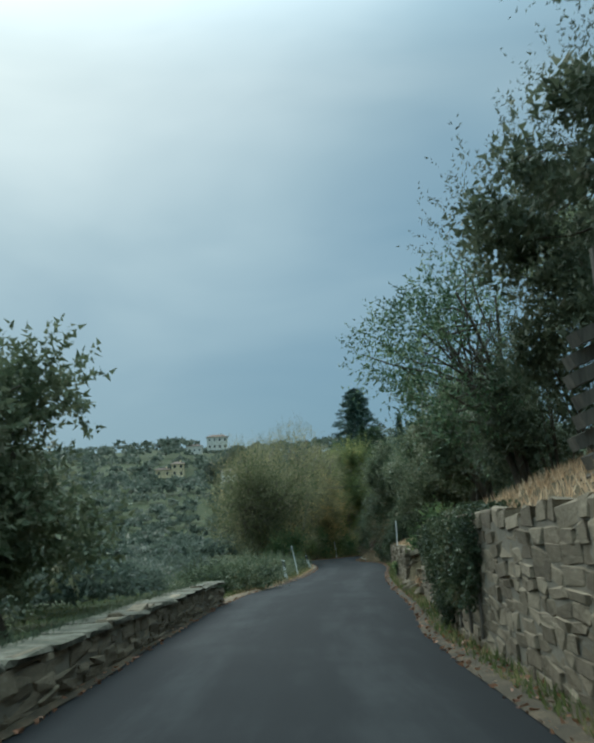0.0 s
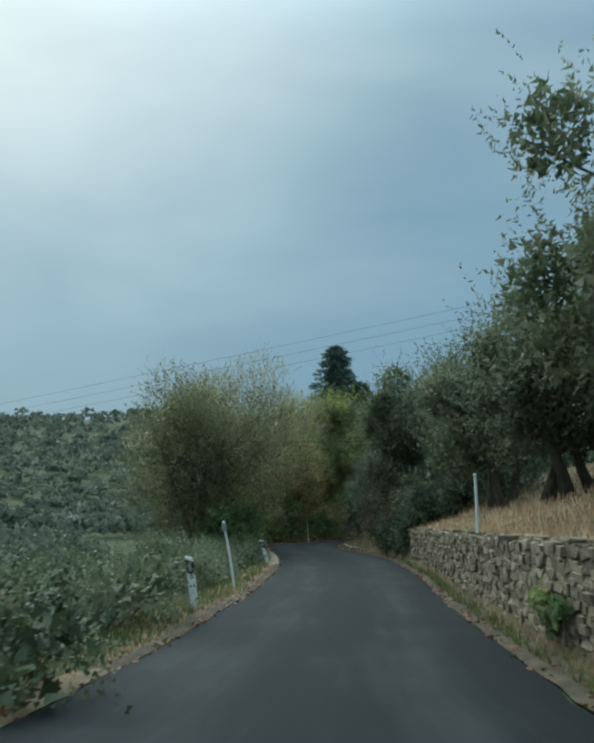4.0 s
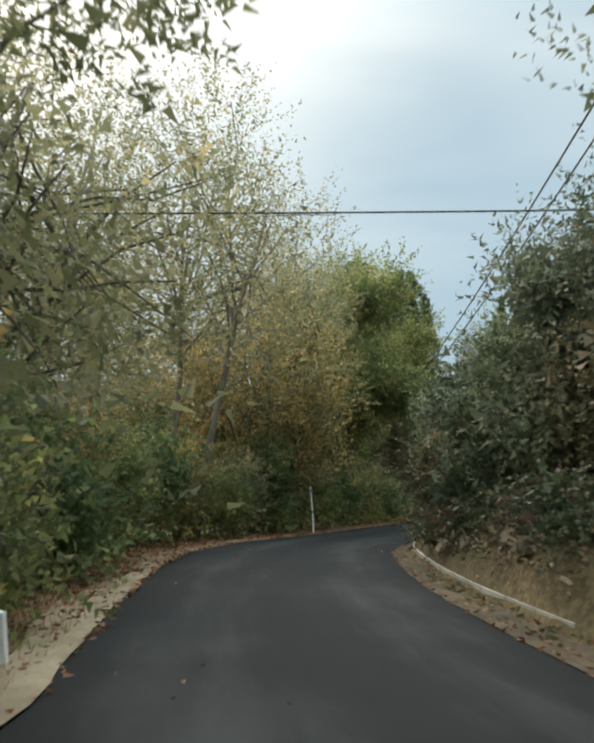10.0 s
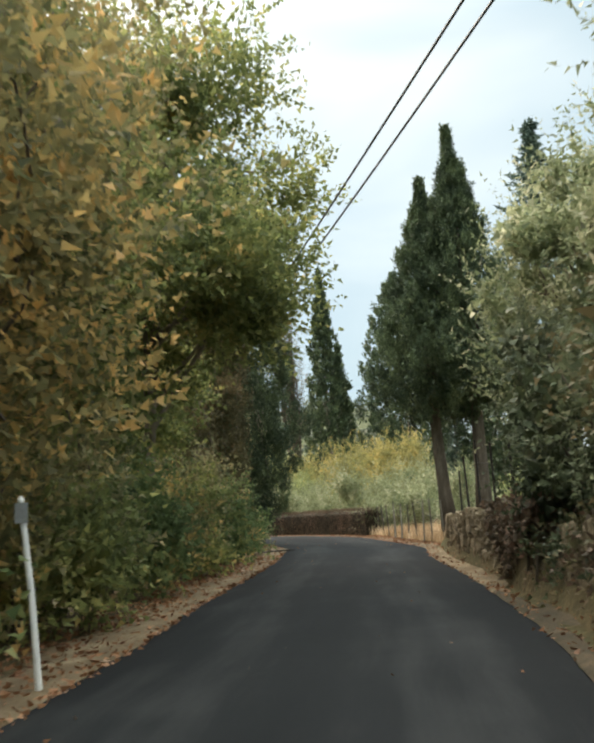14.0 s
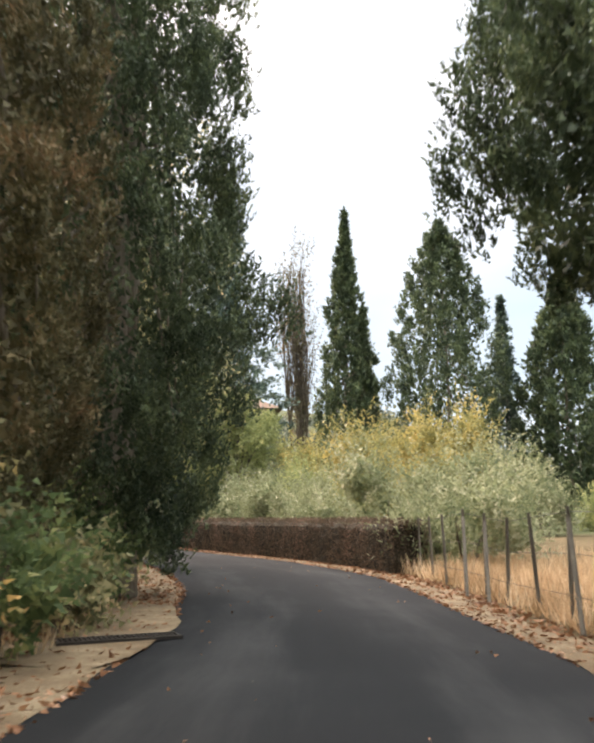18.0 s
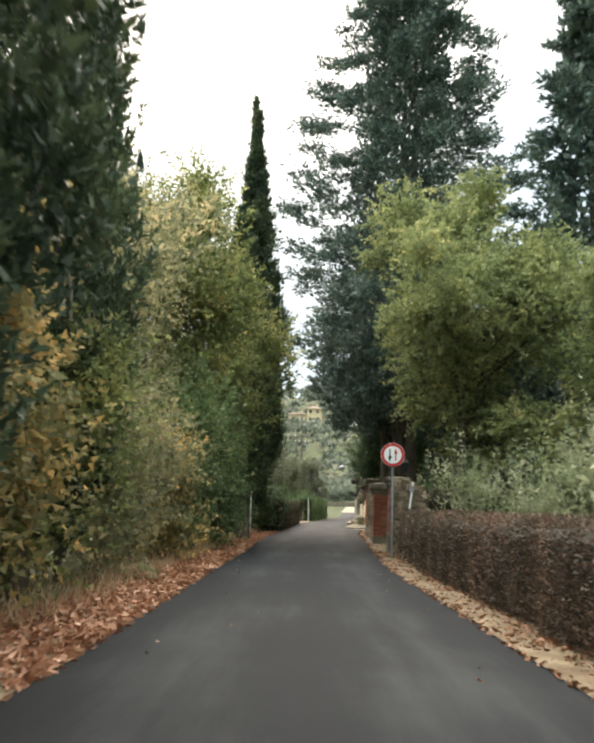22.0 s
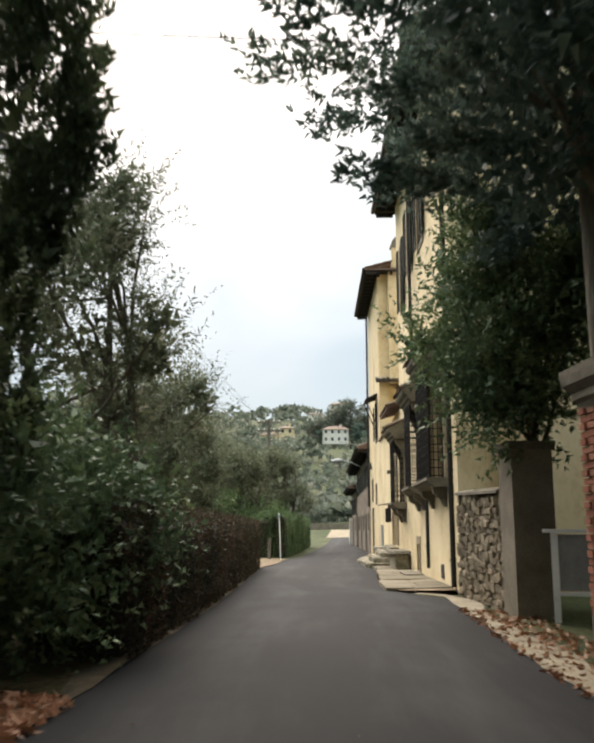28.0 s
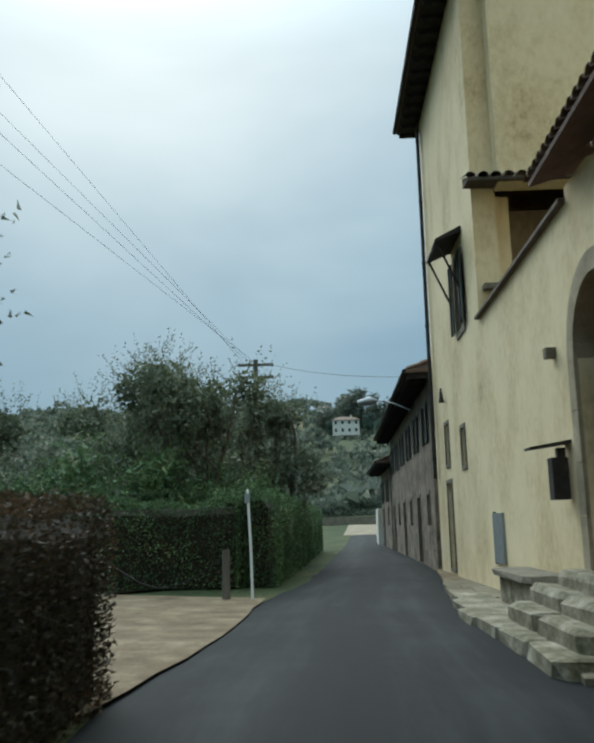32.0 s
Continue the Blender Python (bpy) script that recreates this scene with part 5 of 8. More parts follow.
def hedge(label, line, width, height, leafmat, dens=420, leaf=0.055, seed=1, name="hedge", side=1):
    """A clipped hedge along a line of (x, y): a solid body coloured as inner shade and a skin of leaves on all sides.
    """
    r = np.random.default_rng(seed)
    ob = thing(name, label, "hedge", at=(line[0][0], line[0][1], 0))
    pts = np.array(line, float) - np.array(line[0], float)
    seg = np.r_[0, np.cumsum(np.hypot(*np.diff(pts, axis=0).T))]

    def along(s):
        return np.stack([np.interp(s, seg, pts[:, 0]), np.interp(s, seg, pts[:, 1])], -1)

    total = seg[-1]
    ss = np.arange(0, total + 0.3, 0.3)
    p = along(ss)
    d = unit(np.gradient(p, axis=0))
    nrm = np.stack([d[:, 1], -d[:, 0]], -1)
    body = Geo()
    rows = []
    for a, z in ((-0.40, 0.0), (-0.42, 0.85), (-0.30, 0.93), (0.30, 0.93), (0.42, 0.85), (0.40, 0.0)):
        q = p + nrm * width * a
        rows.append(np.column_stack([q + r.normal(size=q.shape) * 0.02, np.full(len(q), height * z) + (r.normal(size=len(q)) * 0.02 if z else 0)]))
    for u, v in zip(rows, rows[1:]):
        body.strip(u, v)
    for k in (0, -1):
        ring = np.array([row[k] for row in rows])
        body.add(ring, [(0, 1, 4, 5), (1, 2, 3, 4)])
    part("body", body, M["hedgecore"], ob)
    g = Geo()
    area = total * (2 * height + width) + 2 * width * height
    n = int(area * dens)
    perim = 2 * height + width
    s = r.uniform(-0.02, 1.02, n) * total
    w = r.random(n) * perim
    c = along(np.clip(s, 0, total))
    dd = unit(along(np.clip(s + 0.2, 0, total)) - along(np.clip(s - 0.2, 0, total)))
    nn = np.stack([dd[:, 1], -dd[:, 0]], -1)
    off = np.where(w < height, -0.5, np.where(w < height + width, (w - height) / width - 0.5, 0.5)) * width
    z = np.where(w < height, w, np.where(w < height + width, height, perim - w))
    wav = 0.05 * np.sin(s * 2.1 + seed) + 0.04 * np.sin(s * 5.3) + r.normal(size=n) * 0.035
    xy = c + nn * (off * (1 + wav))[:, None] + dd * (s - np.clip(s, 0, total))[:, None]
    pos = np.column_stack([xy, np.maximum(z * (1 + wav * 0.6), 0.01)])
    out = np.column_stack([nn * np.sign(off)[:, None] * (np.abs(off) > 0.45 * width)[:, None], (z > height * 0.97) * 1.0])
    leaf_quads(g, pos, out * 0.6 + rand_dirs(n, r) * 0.9 + np.array([0, 0, 0.3]), leaf * r.uniform(0.7, 1.5, n), leaf * 0.6, r)
    cap = int(width * height * dens * 1.6)
    for end, sgn in ((0.0, -1), (total, 1)):
        e, ed = along(np.array([end]))[0], d[0] if sgn < 0 else d[-1]
        en = np.array([ed[1], -ed[0]])
        a, b = r.uniform(-0.5, 0.5, cap) * width, r.random(cap) * height
        q = np.column_stack([e + en * a[:, None] + ed * sgn * (0.05 * r.random(cap))[:, None], b])
        leaf_quads(g, q, rand_dirs(cap, r) + np.array([*(ed * sgn), 0.2]) * 0.5, leaf * r.uniform(0.7, 1.5, cap), leaf * 0.6, r)
    part("leaf_skin", g, leafmat, ob)
    return ob


# Near-black brown: the shade between a hedge's leaves is put into the body's colour.
M["hedgecore"] = surface("hedge_inner_shade", [(0.0, (0.012, 0.010, 0.006)), (0.6, (0.035, 0.027, 0.016)), (1.0, (0.07, 0.05, 0.03))], 9.0, 0.95, 0.9, 40.0)
hedge("clipped hedge with browned leaves along the field side", [(float(xr(y)) + 1.0, float(y)) for y in np.arange(109.6, 135.3, 1.5)], 0.9, 1.15, L["brownhedge"], dens=950, leaf=0.042, seed=301)
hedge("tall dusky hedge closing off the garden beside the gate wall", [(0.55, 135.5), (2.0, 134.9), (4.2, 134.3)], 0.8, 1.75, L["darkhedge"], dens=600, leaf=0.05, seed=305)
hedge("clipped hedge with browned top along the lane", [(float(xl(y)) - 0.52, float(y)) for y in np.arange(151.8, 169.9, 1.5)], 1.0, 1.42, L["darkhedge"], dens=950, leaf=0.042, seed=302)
hedge("tall green clipped hedge beyond the gravel yard", [(-17.6, 181.4), (-18.6, 186), (-20.0, 192), (-21.9, 200), (-23.2, 205.5)], 1.3, 1.95, L["greenhedge"], dens=420, leaf=0.065, seed=303)
hedge("green clipped hedge along the back of the gravel yard", [(-17.9, 181.6), (-20.4, 180.6), (-24.6, 178.8)], 1.1, 1.8, L["greenhedge"], dens=420, leaf=0.065, seed=304)

# ---------------------------------------------------------------- dry-stone walls


def stone_meshes(count, seed, joined=False):
    """Rough blocks with chipped edges, one unit across."""
    r = np.random.default_rng(seed)
    bm = bmesh.new()
    bmesh.ops.create_cube(bm, size=1.0)
    bmesh.ops.bevel(bm, geom=list(bm.edges), offset=0.09, segments=1, affect="EDGES")
    v0 = np.array([v.co for v in bm.verts])
    bm.verts.index_update()
    quads = [[v.index for v in f.verts] for f in bm.faces if len(f.verts) == 4]
    tris = [[v.index for v in f.verts] for f in bm.faces if len(f.verts) == 3]
    bm.free()
    out = []
    for k in range(count):
        v = v0 * (1 + r.normal(size=3) * 0.03) + r.normal(size=v0.shape) * 0.055
        out.append((v, quads, tris))
    return out


STONES = stone_meshes(14, 400)
STONE_ME = []
for sv, sq, st in STONES:
    me = Geo().add(sv, sq, st).mesh("stone")
    me.materials.append(M["stone"])
    STONE_ME.append(me)


def stone_wall(label, line, height, thick=0.4, seed=1, singles=300, course=0.19, length=0.34, core="mortar", name="stone_wall", batter=0.0, coping=False, rough=1.0):
    """A wall of coursed rubble along a line of (x, y, z); height: one number or one for each point. Faces the lane on the line."""
    r = np.random.default_rng(seed)
    pts = np.array([(p[0], p[1]) for p in line], float)
    base = np.array([p[2] if len(p) > 2 else 0.0 for p in line])
    hs = np.broadcast_to(np.asarray(height, float), (len(pts),))
    seg = np.r_[0, np.cumsum(np.hypot(*np.diff(pts, axis=0).T))]
    total = seg[-1]

    def at(s):
        p = np.array([np.interp(s, seg, pts[:, 0]), np.interp(s, seg, pts[:, 1])])
        q = np.array([np.interp(s + 0.15, seg, pts[:, 0]) - np.interp(s - 0.15, seg, pts[:, 0]), np.interp(s + 0.15, seg, pts[:, 1]) - np.interp(s - 0.15, seg, pts[:, 1])])
        return p, q / (np.hypot(*q) + 1e-9)

    ob = thing(name, label, "stone wall", kind="structure", at=(pts[0, 0], pts[0, 1], 0))
    o = np.array([pts[0, 0], pts[0, 1], 0])
    # body behind the faces; the wall's back lies to the right of its line
    ss = np.linspace(0, total, max(3, int(total / 0.5)))
    front, frontt, backt, back = [], [], [], []
    for s in ss:
        p, d = at(s)
        nrm = np.array([d[1], -d[0]])
        b, h = np.interp(s, seg, base), np.interp(s, seg, hs)
        f = p + nrm * 0.045 * min(1.0, rough)
        k = p + nrm * thick
        front.append((*f, b - 0.25))
        frontt.append((*(f + nrm * batter * h), b + h - 0.05))
        backt.append((*k, b + h - 0.05))
        back.append((*k, b - 0.25))
    g = Geo()
    g.strip(np.array(front) - o, np.array(frontt) - o).strip(np.array(frontt) - o, np.array(backt) - o).strip(np.array(backt) - o, np.array(back) - o)
    for e in (0, -1):
        g.add(np.array([front[e], frontt[e], backt[e], back[e]]) - o, [(0, 1, 2, 3)])
    part("core", g, M[core], ob)
    pieces = []
    hmax = hs.max()
    z = -0.05
    while z < hmax:
        ch = course * r.uniform(0.7, 1.4)
        s = r.uniform(-0.2, 0.0)
        while s < total:
            w = length * r.uniform(0.5, 1.6)
            m = min(max(s + w / 2, 0), total)
            h, b = np.interp(m, seg, hs), np.interp(m, seg, base)
            if z + ch * 0.5 < h:
                p, d = at(m)
                nrm = np.array([d[1], -d[0]])
                dep = r.uniform(0.16, 0.26)
                top = z + ch > h - course * 0.8
                hh = ch * r.uniform(0.75, 1.22) + (r.uniform(0, 0.05) if top else 0)
                c = p + nrm * (dep / 2 - r.uniform(0.0, 0.05) * rough + batter * z)
                pieces.append((m, (c[0] - o[0], c[1] - o[1], b + z + hh / 2 + r.normal() * 0.02), (w * 0.97, thick if top and coping else dep, hh * 0.97), math.atan2(d[1], d[0]) + r.normal() * 0.07 * min(1, rough), r.normal() * 0.08 * min(1, rough), r.normal() * 0.09))
            s += w
        z += ch
    # along the top a second row towards the back
    s = 0.0
    while s < total:
        w = length * r.uniform(0.7, 1.5)
        p, d = at(s + w / 2)
        nrm = np.array([d[1], -d[0]])
        h, b = np.interp(s + w / 2, seg, hs), np.interp(s + w / 2, seg, base)
        c = p + nrm * thick * 0.72
        pieces.append((s, (c[0] - o[0], c[1] - o[1], b + h - 0.04), (w * 0.95, thick * 0.55, 0.14), math.atan2(d[1], d[0]) + r.normal() * 0.1, r.normal() * 0.07, r.normal() * 0.07))
        s += w
    order = r.permutation(len(pieces)) if len(pieces) > singles else np.arange(len(pieces))
    far = Geo()
    for k, i in enumerate(order):
        _, c, size, rz, rx, ry = pieces[i]
        if k < singles:
            st = new("stone", STONE_ME[r.integers(len(STONE_ME))])
            st.parent, st.location, st.scale, st.rotation_euler = ob, c, size, (rx, ry, rz)
        else:
            v, q, t = STONES[r.integers(len(STONES))]
            m = np.array(Euler((rx, ry, rz)).to_matrix())
            far.add((v * size) @ m.T + c, q, t)
    if far.n:
        rest = part("rubble", far, M["stone_joined"], ob)
        rest["kind"] = "stuff"
    return ob


def along_edge(side, y0, y1, off, step=1.5, z=0.0):
    f = xr if side == "R" else xl
    ys = np.arange(y0, y1 + 0.01, step)
    return [(float(f(y)) + off, float(y), z) for y in ys]


stone_wall("tall rough stone retaining wall beside the lane", along_edge("R", -8, 19.2, 0.42, 1.5), 1.5, seed=410, course=0.14, length=0.36, rough=0.18)
stone_wall("long dry-stone retaining wall with grass above", along_edge("R", 24.2, 49.6, 0.38, 1.6), 1.1, seed=412, course=0.115, length=0.22, rough=0.35)
stone_wall("tumbled rubble wall half buried in brambles", along_edge("R", 51.5, 62.0, 0.5, 1.5), [0.45, 0.55, 0.7, 0.85, 0.9, 0.8, 0.65, 0.45], seed=413, course=0.2, length=0.22, singles=160, rough=2.2, batter=0.25, core="core")
stone_wall("rubble wall under brambles at the bend", along_edge("R", 75.5, 83.5, 0.55, 1.6), [0.6, 0.8, 0.95, 0.9, 0.8, 0.8], seed=414, course=0.19, length=0.28, singles=140, rough=2.0)
stone_wall("dry-stone wall of rounded field stones", along_edge("R", 84.5, 93.4, 0.42, 1.5), [0.95, 1.0, 1.0, 1.0, 0.95, 0.92], seed=415, course=0.12, length=0.18, singles=300, rough=1.6)
stone_wall("low stone kerb wall holding up the verge", [(float(xl(y)) - 0.06, float(y), 0.0) for y in np.arange(20.4, -14, -1.5)], [0.38, 0.43] + [0.44] * 21, seed=416, course=0.12, length=0.5, singles=300, thick=0.45, rough=0.3)
copings = thing("wall_coping", "pale lichened slabs on the low roadside wall", "coping", kind="structure")
for k, y in enumerate(np.arange(-13.0, 19.6, 1.12)):
    x0_c, x1_c = float(xl(y)) - 0.3, float(xl(y + 1.1)) - 0.3
    r_c = math.atan2(1.1, x1_c - x0_c)
    cs, cq, ct = STONES[k % len(STONES)]
    cv = np.mean([q[0] for q in STONES], 0) * 0.4 + cs * 0.6
    m_c = np.array(Matrix.Rotation(r_c, 3, "Z"))
    part("slab", Geo().add((cv * [1.1, 0.56, 0.075]) @ m_c.T + [(x0_c + x1_c) / 2, y + 0.55, 0.47 + 0.008 * (k % 3)], cq, ct), M["lichen"], copings)


def ivy(label, side, y0, y1, off, z0, z1, n, seed, thick=0.16, mat="ivy", leaf=0.085):
    """Ivy hanging over a wall: leaves in uneven curtains, with woody stems below them."""
    r = np.random.default_rng(seed)
    f = xr if side == "R" else xl
    s = 1 if side == "R" else -1
    ob = thing("ivy", label, "ivy", at=(float(f(y0)) + s * off, y0, 0))
    o = np.array([float(f(y0)) + s * off, y0, 0])
    y = y0 + (y1 - y0) * r.random(n)
    k = r.random(n) ** 0.8
    hang = np.clip(0.75 + 0.25 * np.sin(y * 2.3 + seed) + 0.22 * np.sin(y * 5.9), 0.3, 1.1) * np.minimum(1, 0.35 + np.minimum(y - y0, y1 - y) / 0.9)
    z = z1 - (z1 - z0) * k * hang
    bulge = thick * (0.4 + 0.6 * np.sin(y * 3.1 + z * 4) ** 2) * r.random(n)
    x = f(y) + s * (off - bulge)
    top = r.random(n) < 0.22
    x = np.where(top, f(y) + s * (off + r.random(n) * 0.8), x)
    z = np.where(top, z1 + 0.1 * r.random(n) + 0.1 * np.sin(y * 3), z)
    g = Geo()
    leaf_quads(g, np.stack([x, y, z], 1) - o, rand_dirs(n, r) * 0.8 + np.array([-0.4 * s, 0, -0.5]), leaf * r.uniform(0.6, 1.3, n), leaf * r.uniform(0.7, 1.1, n), r)
    part("leaf_curtain", g, L[mat], ob)["kind"] = "stuff"
    t = Geo()
    for q in np.arange(y0 + 0.3, y1, 0.7):
        zz = np.linspace(z0, z1, 6)
        t.tube(np.stack([f(np.full(6, q)) + s * (off - 0.02), q + 0.1 * np.sin(zz * 4 + q), zz], 1) - o, np.linspace(0.022, 0.012, 6), 5)
    part("stem", t, M["bark"], ob)["kind"] = "stuff"


ivy("ivy curtain covering the old stone wall", "R", 9.7, 14.4, 0.42, 0.12, 1.58, 15000, 450, 0.26, "ivydark", 0.05)
ivy("ivy thinning out along the wall's top", "R", 14.0, 17.6, 0.42, 0.6, 1.55, 8000, 455, 0.22, "ivydark", 0.05)
ivy("ivy tuft hanging over the stone wall", "R", 17.4, 18.6, 0.42, 1.0, 1.5, 1200, 451, 0.16, "ivydark", 0.05)
ivy("ivy tuft hanging over the stone wall", "R", 28.4, 29.6, 0.36, 0.15, 0.6, 420, 452)
ivy("ivy spreading over the tumbled wall", "R", 49.4, 57.5, 0.45, 0.05, 1.25, 7000, 453, 0.3, "ivydark", 0.07)
ivy("ivy and bramble over the field-stone wall", "R", 82.5, 86.0, 0.42, 0.2, 1.2, 2200, 454, 0.25, "brownhedge")
stone_wall("crumbling garden wall behind the cypresses", [(-13.4, 142.6), (-9.4, 145.2)], 1.05, seed=417, thick=0.4, course=0.14, length=0.25, singles=90)

# ---------------------------------------------------------------- the villa on the lane
ALONG, OUT = np.array([-0.2577, 0.9662, 0.0]), np.array([-0.9662, -0.2577, 0.0])
VILLA_AT, VILLA_ROT = (-7.28, 161.25, 0.0), math.atan2(0.9662, -0.2577)
# Weathered brown house plaster; on the loggia's back wall it paints in shadow.
M["oldshadeplaster"] = surface("weathered_and_shadowed_plaster", [(0.0, (0.16, 0.12, 0.085)), (0.5, (0.29, 0.23, 0.165)), (1.0, (0.42, 0.35, 0.26))], 0.8, 0.93, 0.3, 12.0, stretch=(1, 1, 0.4))
M["quoin"] = surface("tan_dressed_stone", [(0.0, (0.2, 0.155, 0.1)), (0.5, (0.33, 0.262, 0.172)), (1.0, (0.45, 0.37, 0.255))], 2.5, 0.9, 0.5, 25.0)
# Near-black brown for soffits, rafters and the awning.
M["eavewood"] = surface("near_black_eave_wood", [(0.0, (0.012, 0.01, 0.009)), (0.6, (0.03, 0.026, 0.024)), (1.0, (0.06, 0.052, 0.046))], 6.0, 0.85, 0.4, 30.0)
M["eavered"] = surface("reddish_eave_boards", [(0.0, (0.06, 0.032, 0.024)), (1.0, (0.13, 0.072, 0.055))], 5.0, 0.85, 0.3, 30.0)
M["oldtile"] = surface("lichened_tile", [(0.0, (0.05, 0.042, 0.036)), (0.5, (0.11, 0.085, 0.068)), (1.0, (0.22, 0.175, 0.145))], 4.0, 0.92, 0.6, 22.0, objrand=0.4)
M["doorwood"] = surface("brown_door_wood", [(0.0, (0.1, 0.055, 0.032)), (1.0, (0.2, 0.115, 0.068))], 5.0, 0.7, 0.3, 30.0, stretch=(1, 1, 0.15))
M["palewood"] = surface("tan_planks", [(0.0, (0.2, 0.13, 0.07)), (1.0, (0.38, 0.27, 0.16))], 5.0, 0.8, 0.3, 30.0, stretch=(0.2, 1, 1))
M["paleplaster"] = surface("pale_plaster", [(0.0, (0.62, 0.57, 0.48)), (1.0, (0.8, 0.76, 0.67))], 0.5, 0.92, 0.1, 5.0)
M["shutter"] = surface("dark_green_shutter", [(0.0, (0.02, 0.026, 0.02)), (1.0, (0.05, 0.06, 0.048))], 5.0, 0.7, 0.2, 40.0)
M["flag_stone"] = surface("flagstone", [(0.0, (0.085, 0.07, 0.042)), (0.5, (0.17, 0.14, 0.09)), (1.0, (0.28, 0.235, 0.165))], 1.5, 0.9, 0.5, 20.0, objrand=0.5)


def panel(length, z0, z1, thick, holes, y=0.0, x0=0.0):
    """A wall from (x0, y) along x, its face at y, thick behind it, with holes (xa, xb, za, zb) right through."""
    g = Geo()
    xs = sorted({x0, x0 + length, *[h[0] for h in holes], *[h[1] for h in holes]})
    zs = sorted({z0, z1, *[h[2] for h in holes], *[h[3] for h in holes]})
    nx, nz = len(xs), len(zs)

    def full(i, k):
        if not (0 <= i < nx - 1 and 0 <= k < nz - 1):
            return False
        cx, cz = (xs[i] + xs[i + 1]) / 2, (zs[k] + zs[k + 1]) / 2
        return not any(h[0] < cx < h[1] and h[2] < cz < h[3] for h in holes)

    v = [(x, yy, z) for yy in (y, y - thick) for x in xs for z in zs]

    def at(i, k, b):
        return b * nx * nz + i * nz + k

    q = []
    for i in range(nx - 1):
        for k in range(nz - 1):
            if not full(i, k):
                continue
            q.append((at(i, k, 0), at(i, k + 1, 0), at(i + 1, k + 1, 0), at(i + 1, k, 0)))
            q.append((at(i, k, 1), at(i + 1, k, 1), at(i + 1, k + 1, 1), at(i, k + 1, 1)))
            for di, dk, a, b in ((-1, 0, (i, k), (i, k + 1)), (1, 0, (i + 1, k + 1), (i + 1, k)), (0, -1, (i + 1, k), (i, k)), (0, 1, (i, k + 1), (i + 1, k + 1))):
                if not full(i + di, k + dk):
                    q.append((at(*a, 0), at(*a, 1), at(*b, 1), at(*b, 0)))
    return g.add(v, q)


def tile_rows(ob, x0, x1, y0, z0, y1, z1, step=0.21, limit=60):
    """Barrel tiles: one column for each step along x, from eave (y0, z0) up to (y1, z1)."""
    ang = np.linspace(0, np.pi, 6)
    length = math.hypot(y1 - y0, z1 - z0)
    g = Geo()
    ring = np.stack([0.085 * np.cos(ang), np.zeros(6), 0.07 * np.sin(ang)], -1)
    n = max(1, int(length / 0.4))
    for k in range(n):
        a, b = k / n, (k + 1.12) / n
        ra, rb = ring * [1.08, 1, 1.1], ring * 0.94
        v = np.concatenate([ra + [0, y0 + (y1 - y0) * a, z0 + (z1 - z0) * a + 0.02], rb + [0, y0 + (y1 - y0) * b, z0 + (z1 - z0) * b]])
        g.add(v, [(i, i + 1, i + 7, i + 6) for i in range(5)])
    me = g.mesh("barrel_tile", True)
    me.materials.append(M["tile"])
    xs = np.arange(x0 + step / 2, x1, step)
    for x in xs[:limit]:
        t = new("barrel_tile", me)
        t.parent, t.location = ob, (float(x), 0, 0)


def hip_roof(ob, x0, x1, y0, y1, z, rise, over=0.9, name="roof"):
    """A tiled hip roof over a block, with a boarded eave and rafters beneath."""
    xa, xb, ya, yb = x0 - over, x1 + over, y0 - over, y1 + over
    d = (yb - ya) / 2
    g = Geo()
    v = [(xa, ya, z), (xb, ya, z), (xb, yb, z), (xa, yb, z), (xa + d, (ya + yb) / 2, z + rise), (xb - d if xb - xa > 2 * d else xa + d + 0.1, (ya + yb) / 2, z + rise)]
    g.add(v, [(0, 1, 5, 4), (2, 3, 4, 5)], [(1, 2, 5), (3, 0, 4)])
    low = [(p[0], p[1], p[2] - 0.08) for p in v[:4]]
    g.add(v[:4] + low, [(0, 4, 5, 1), (1, 5, 6, 2), (2, 6, 7, 3), (3, 7, 4, 0), (4, 7, 6, 5)])
    roof = part(name, g, M["tile"], ob, "weathered tile hip roof")
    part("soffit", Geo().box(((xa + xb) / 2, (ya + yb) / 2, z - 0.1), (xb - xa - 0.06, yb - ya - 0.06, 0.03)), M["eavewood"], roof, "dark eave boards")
    tile_rows(roof, xa, xb, yb - 0.02, z + 0.02, yb - 1.2, z + 0.02 + rise * 1.2 / d, 0.22, 90)
    n = int((xb - xa) / 0.55)
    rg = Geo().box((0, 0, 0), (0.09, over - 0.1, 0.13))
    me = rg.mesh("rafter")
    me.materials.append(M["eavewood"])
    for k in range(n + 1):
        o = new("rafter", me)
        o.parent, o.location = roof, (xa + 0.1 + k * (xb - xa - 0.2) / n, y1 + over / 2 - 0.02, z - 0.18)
    for k in range(int((yb - ya) / 0.55)):
        o = new("rafter", me)
        o.parent, o.location, o.rotation_euler = roof, (x0 - over / 2 + 0.02, yb - 0.1 - k * 0.55, z - 0.18), (0, 0, radians(90))
    part("gutter", Geo().tube([(xa, yb + 0.05, z - 0.03), (xb, yb + 0.05, z - 0.03)], 0.06, 8), M["iron"], roof)
    return roof


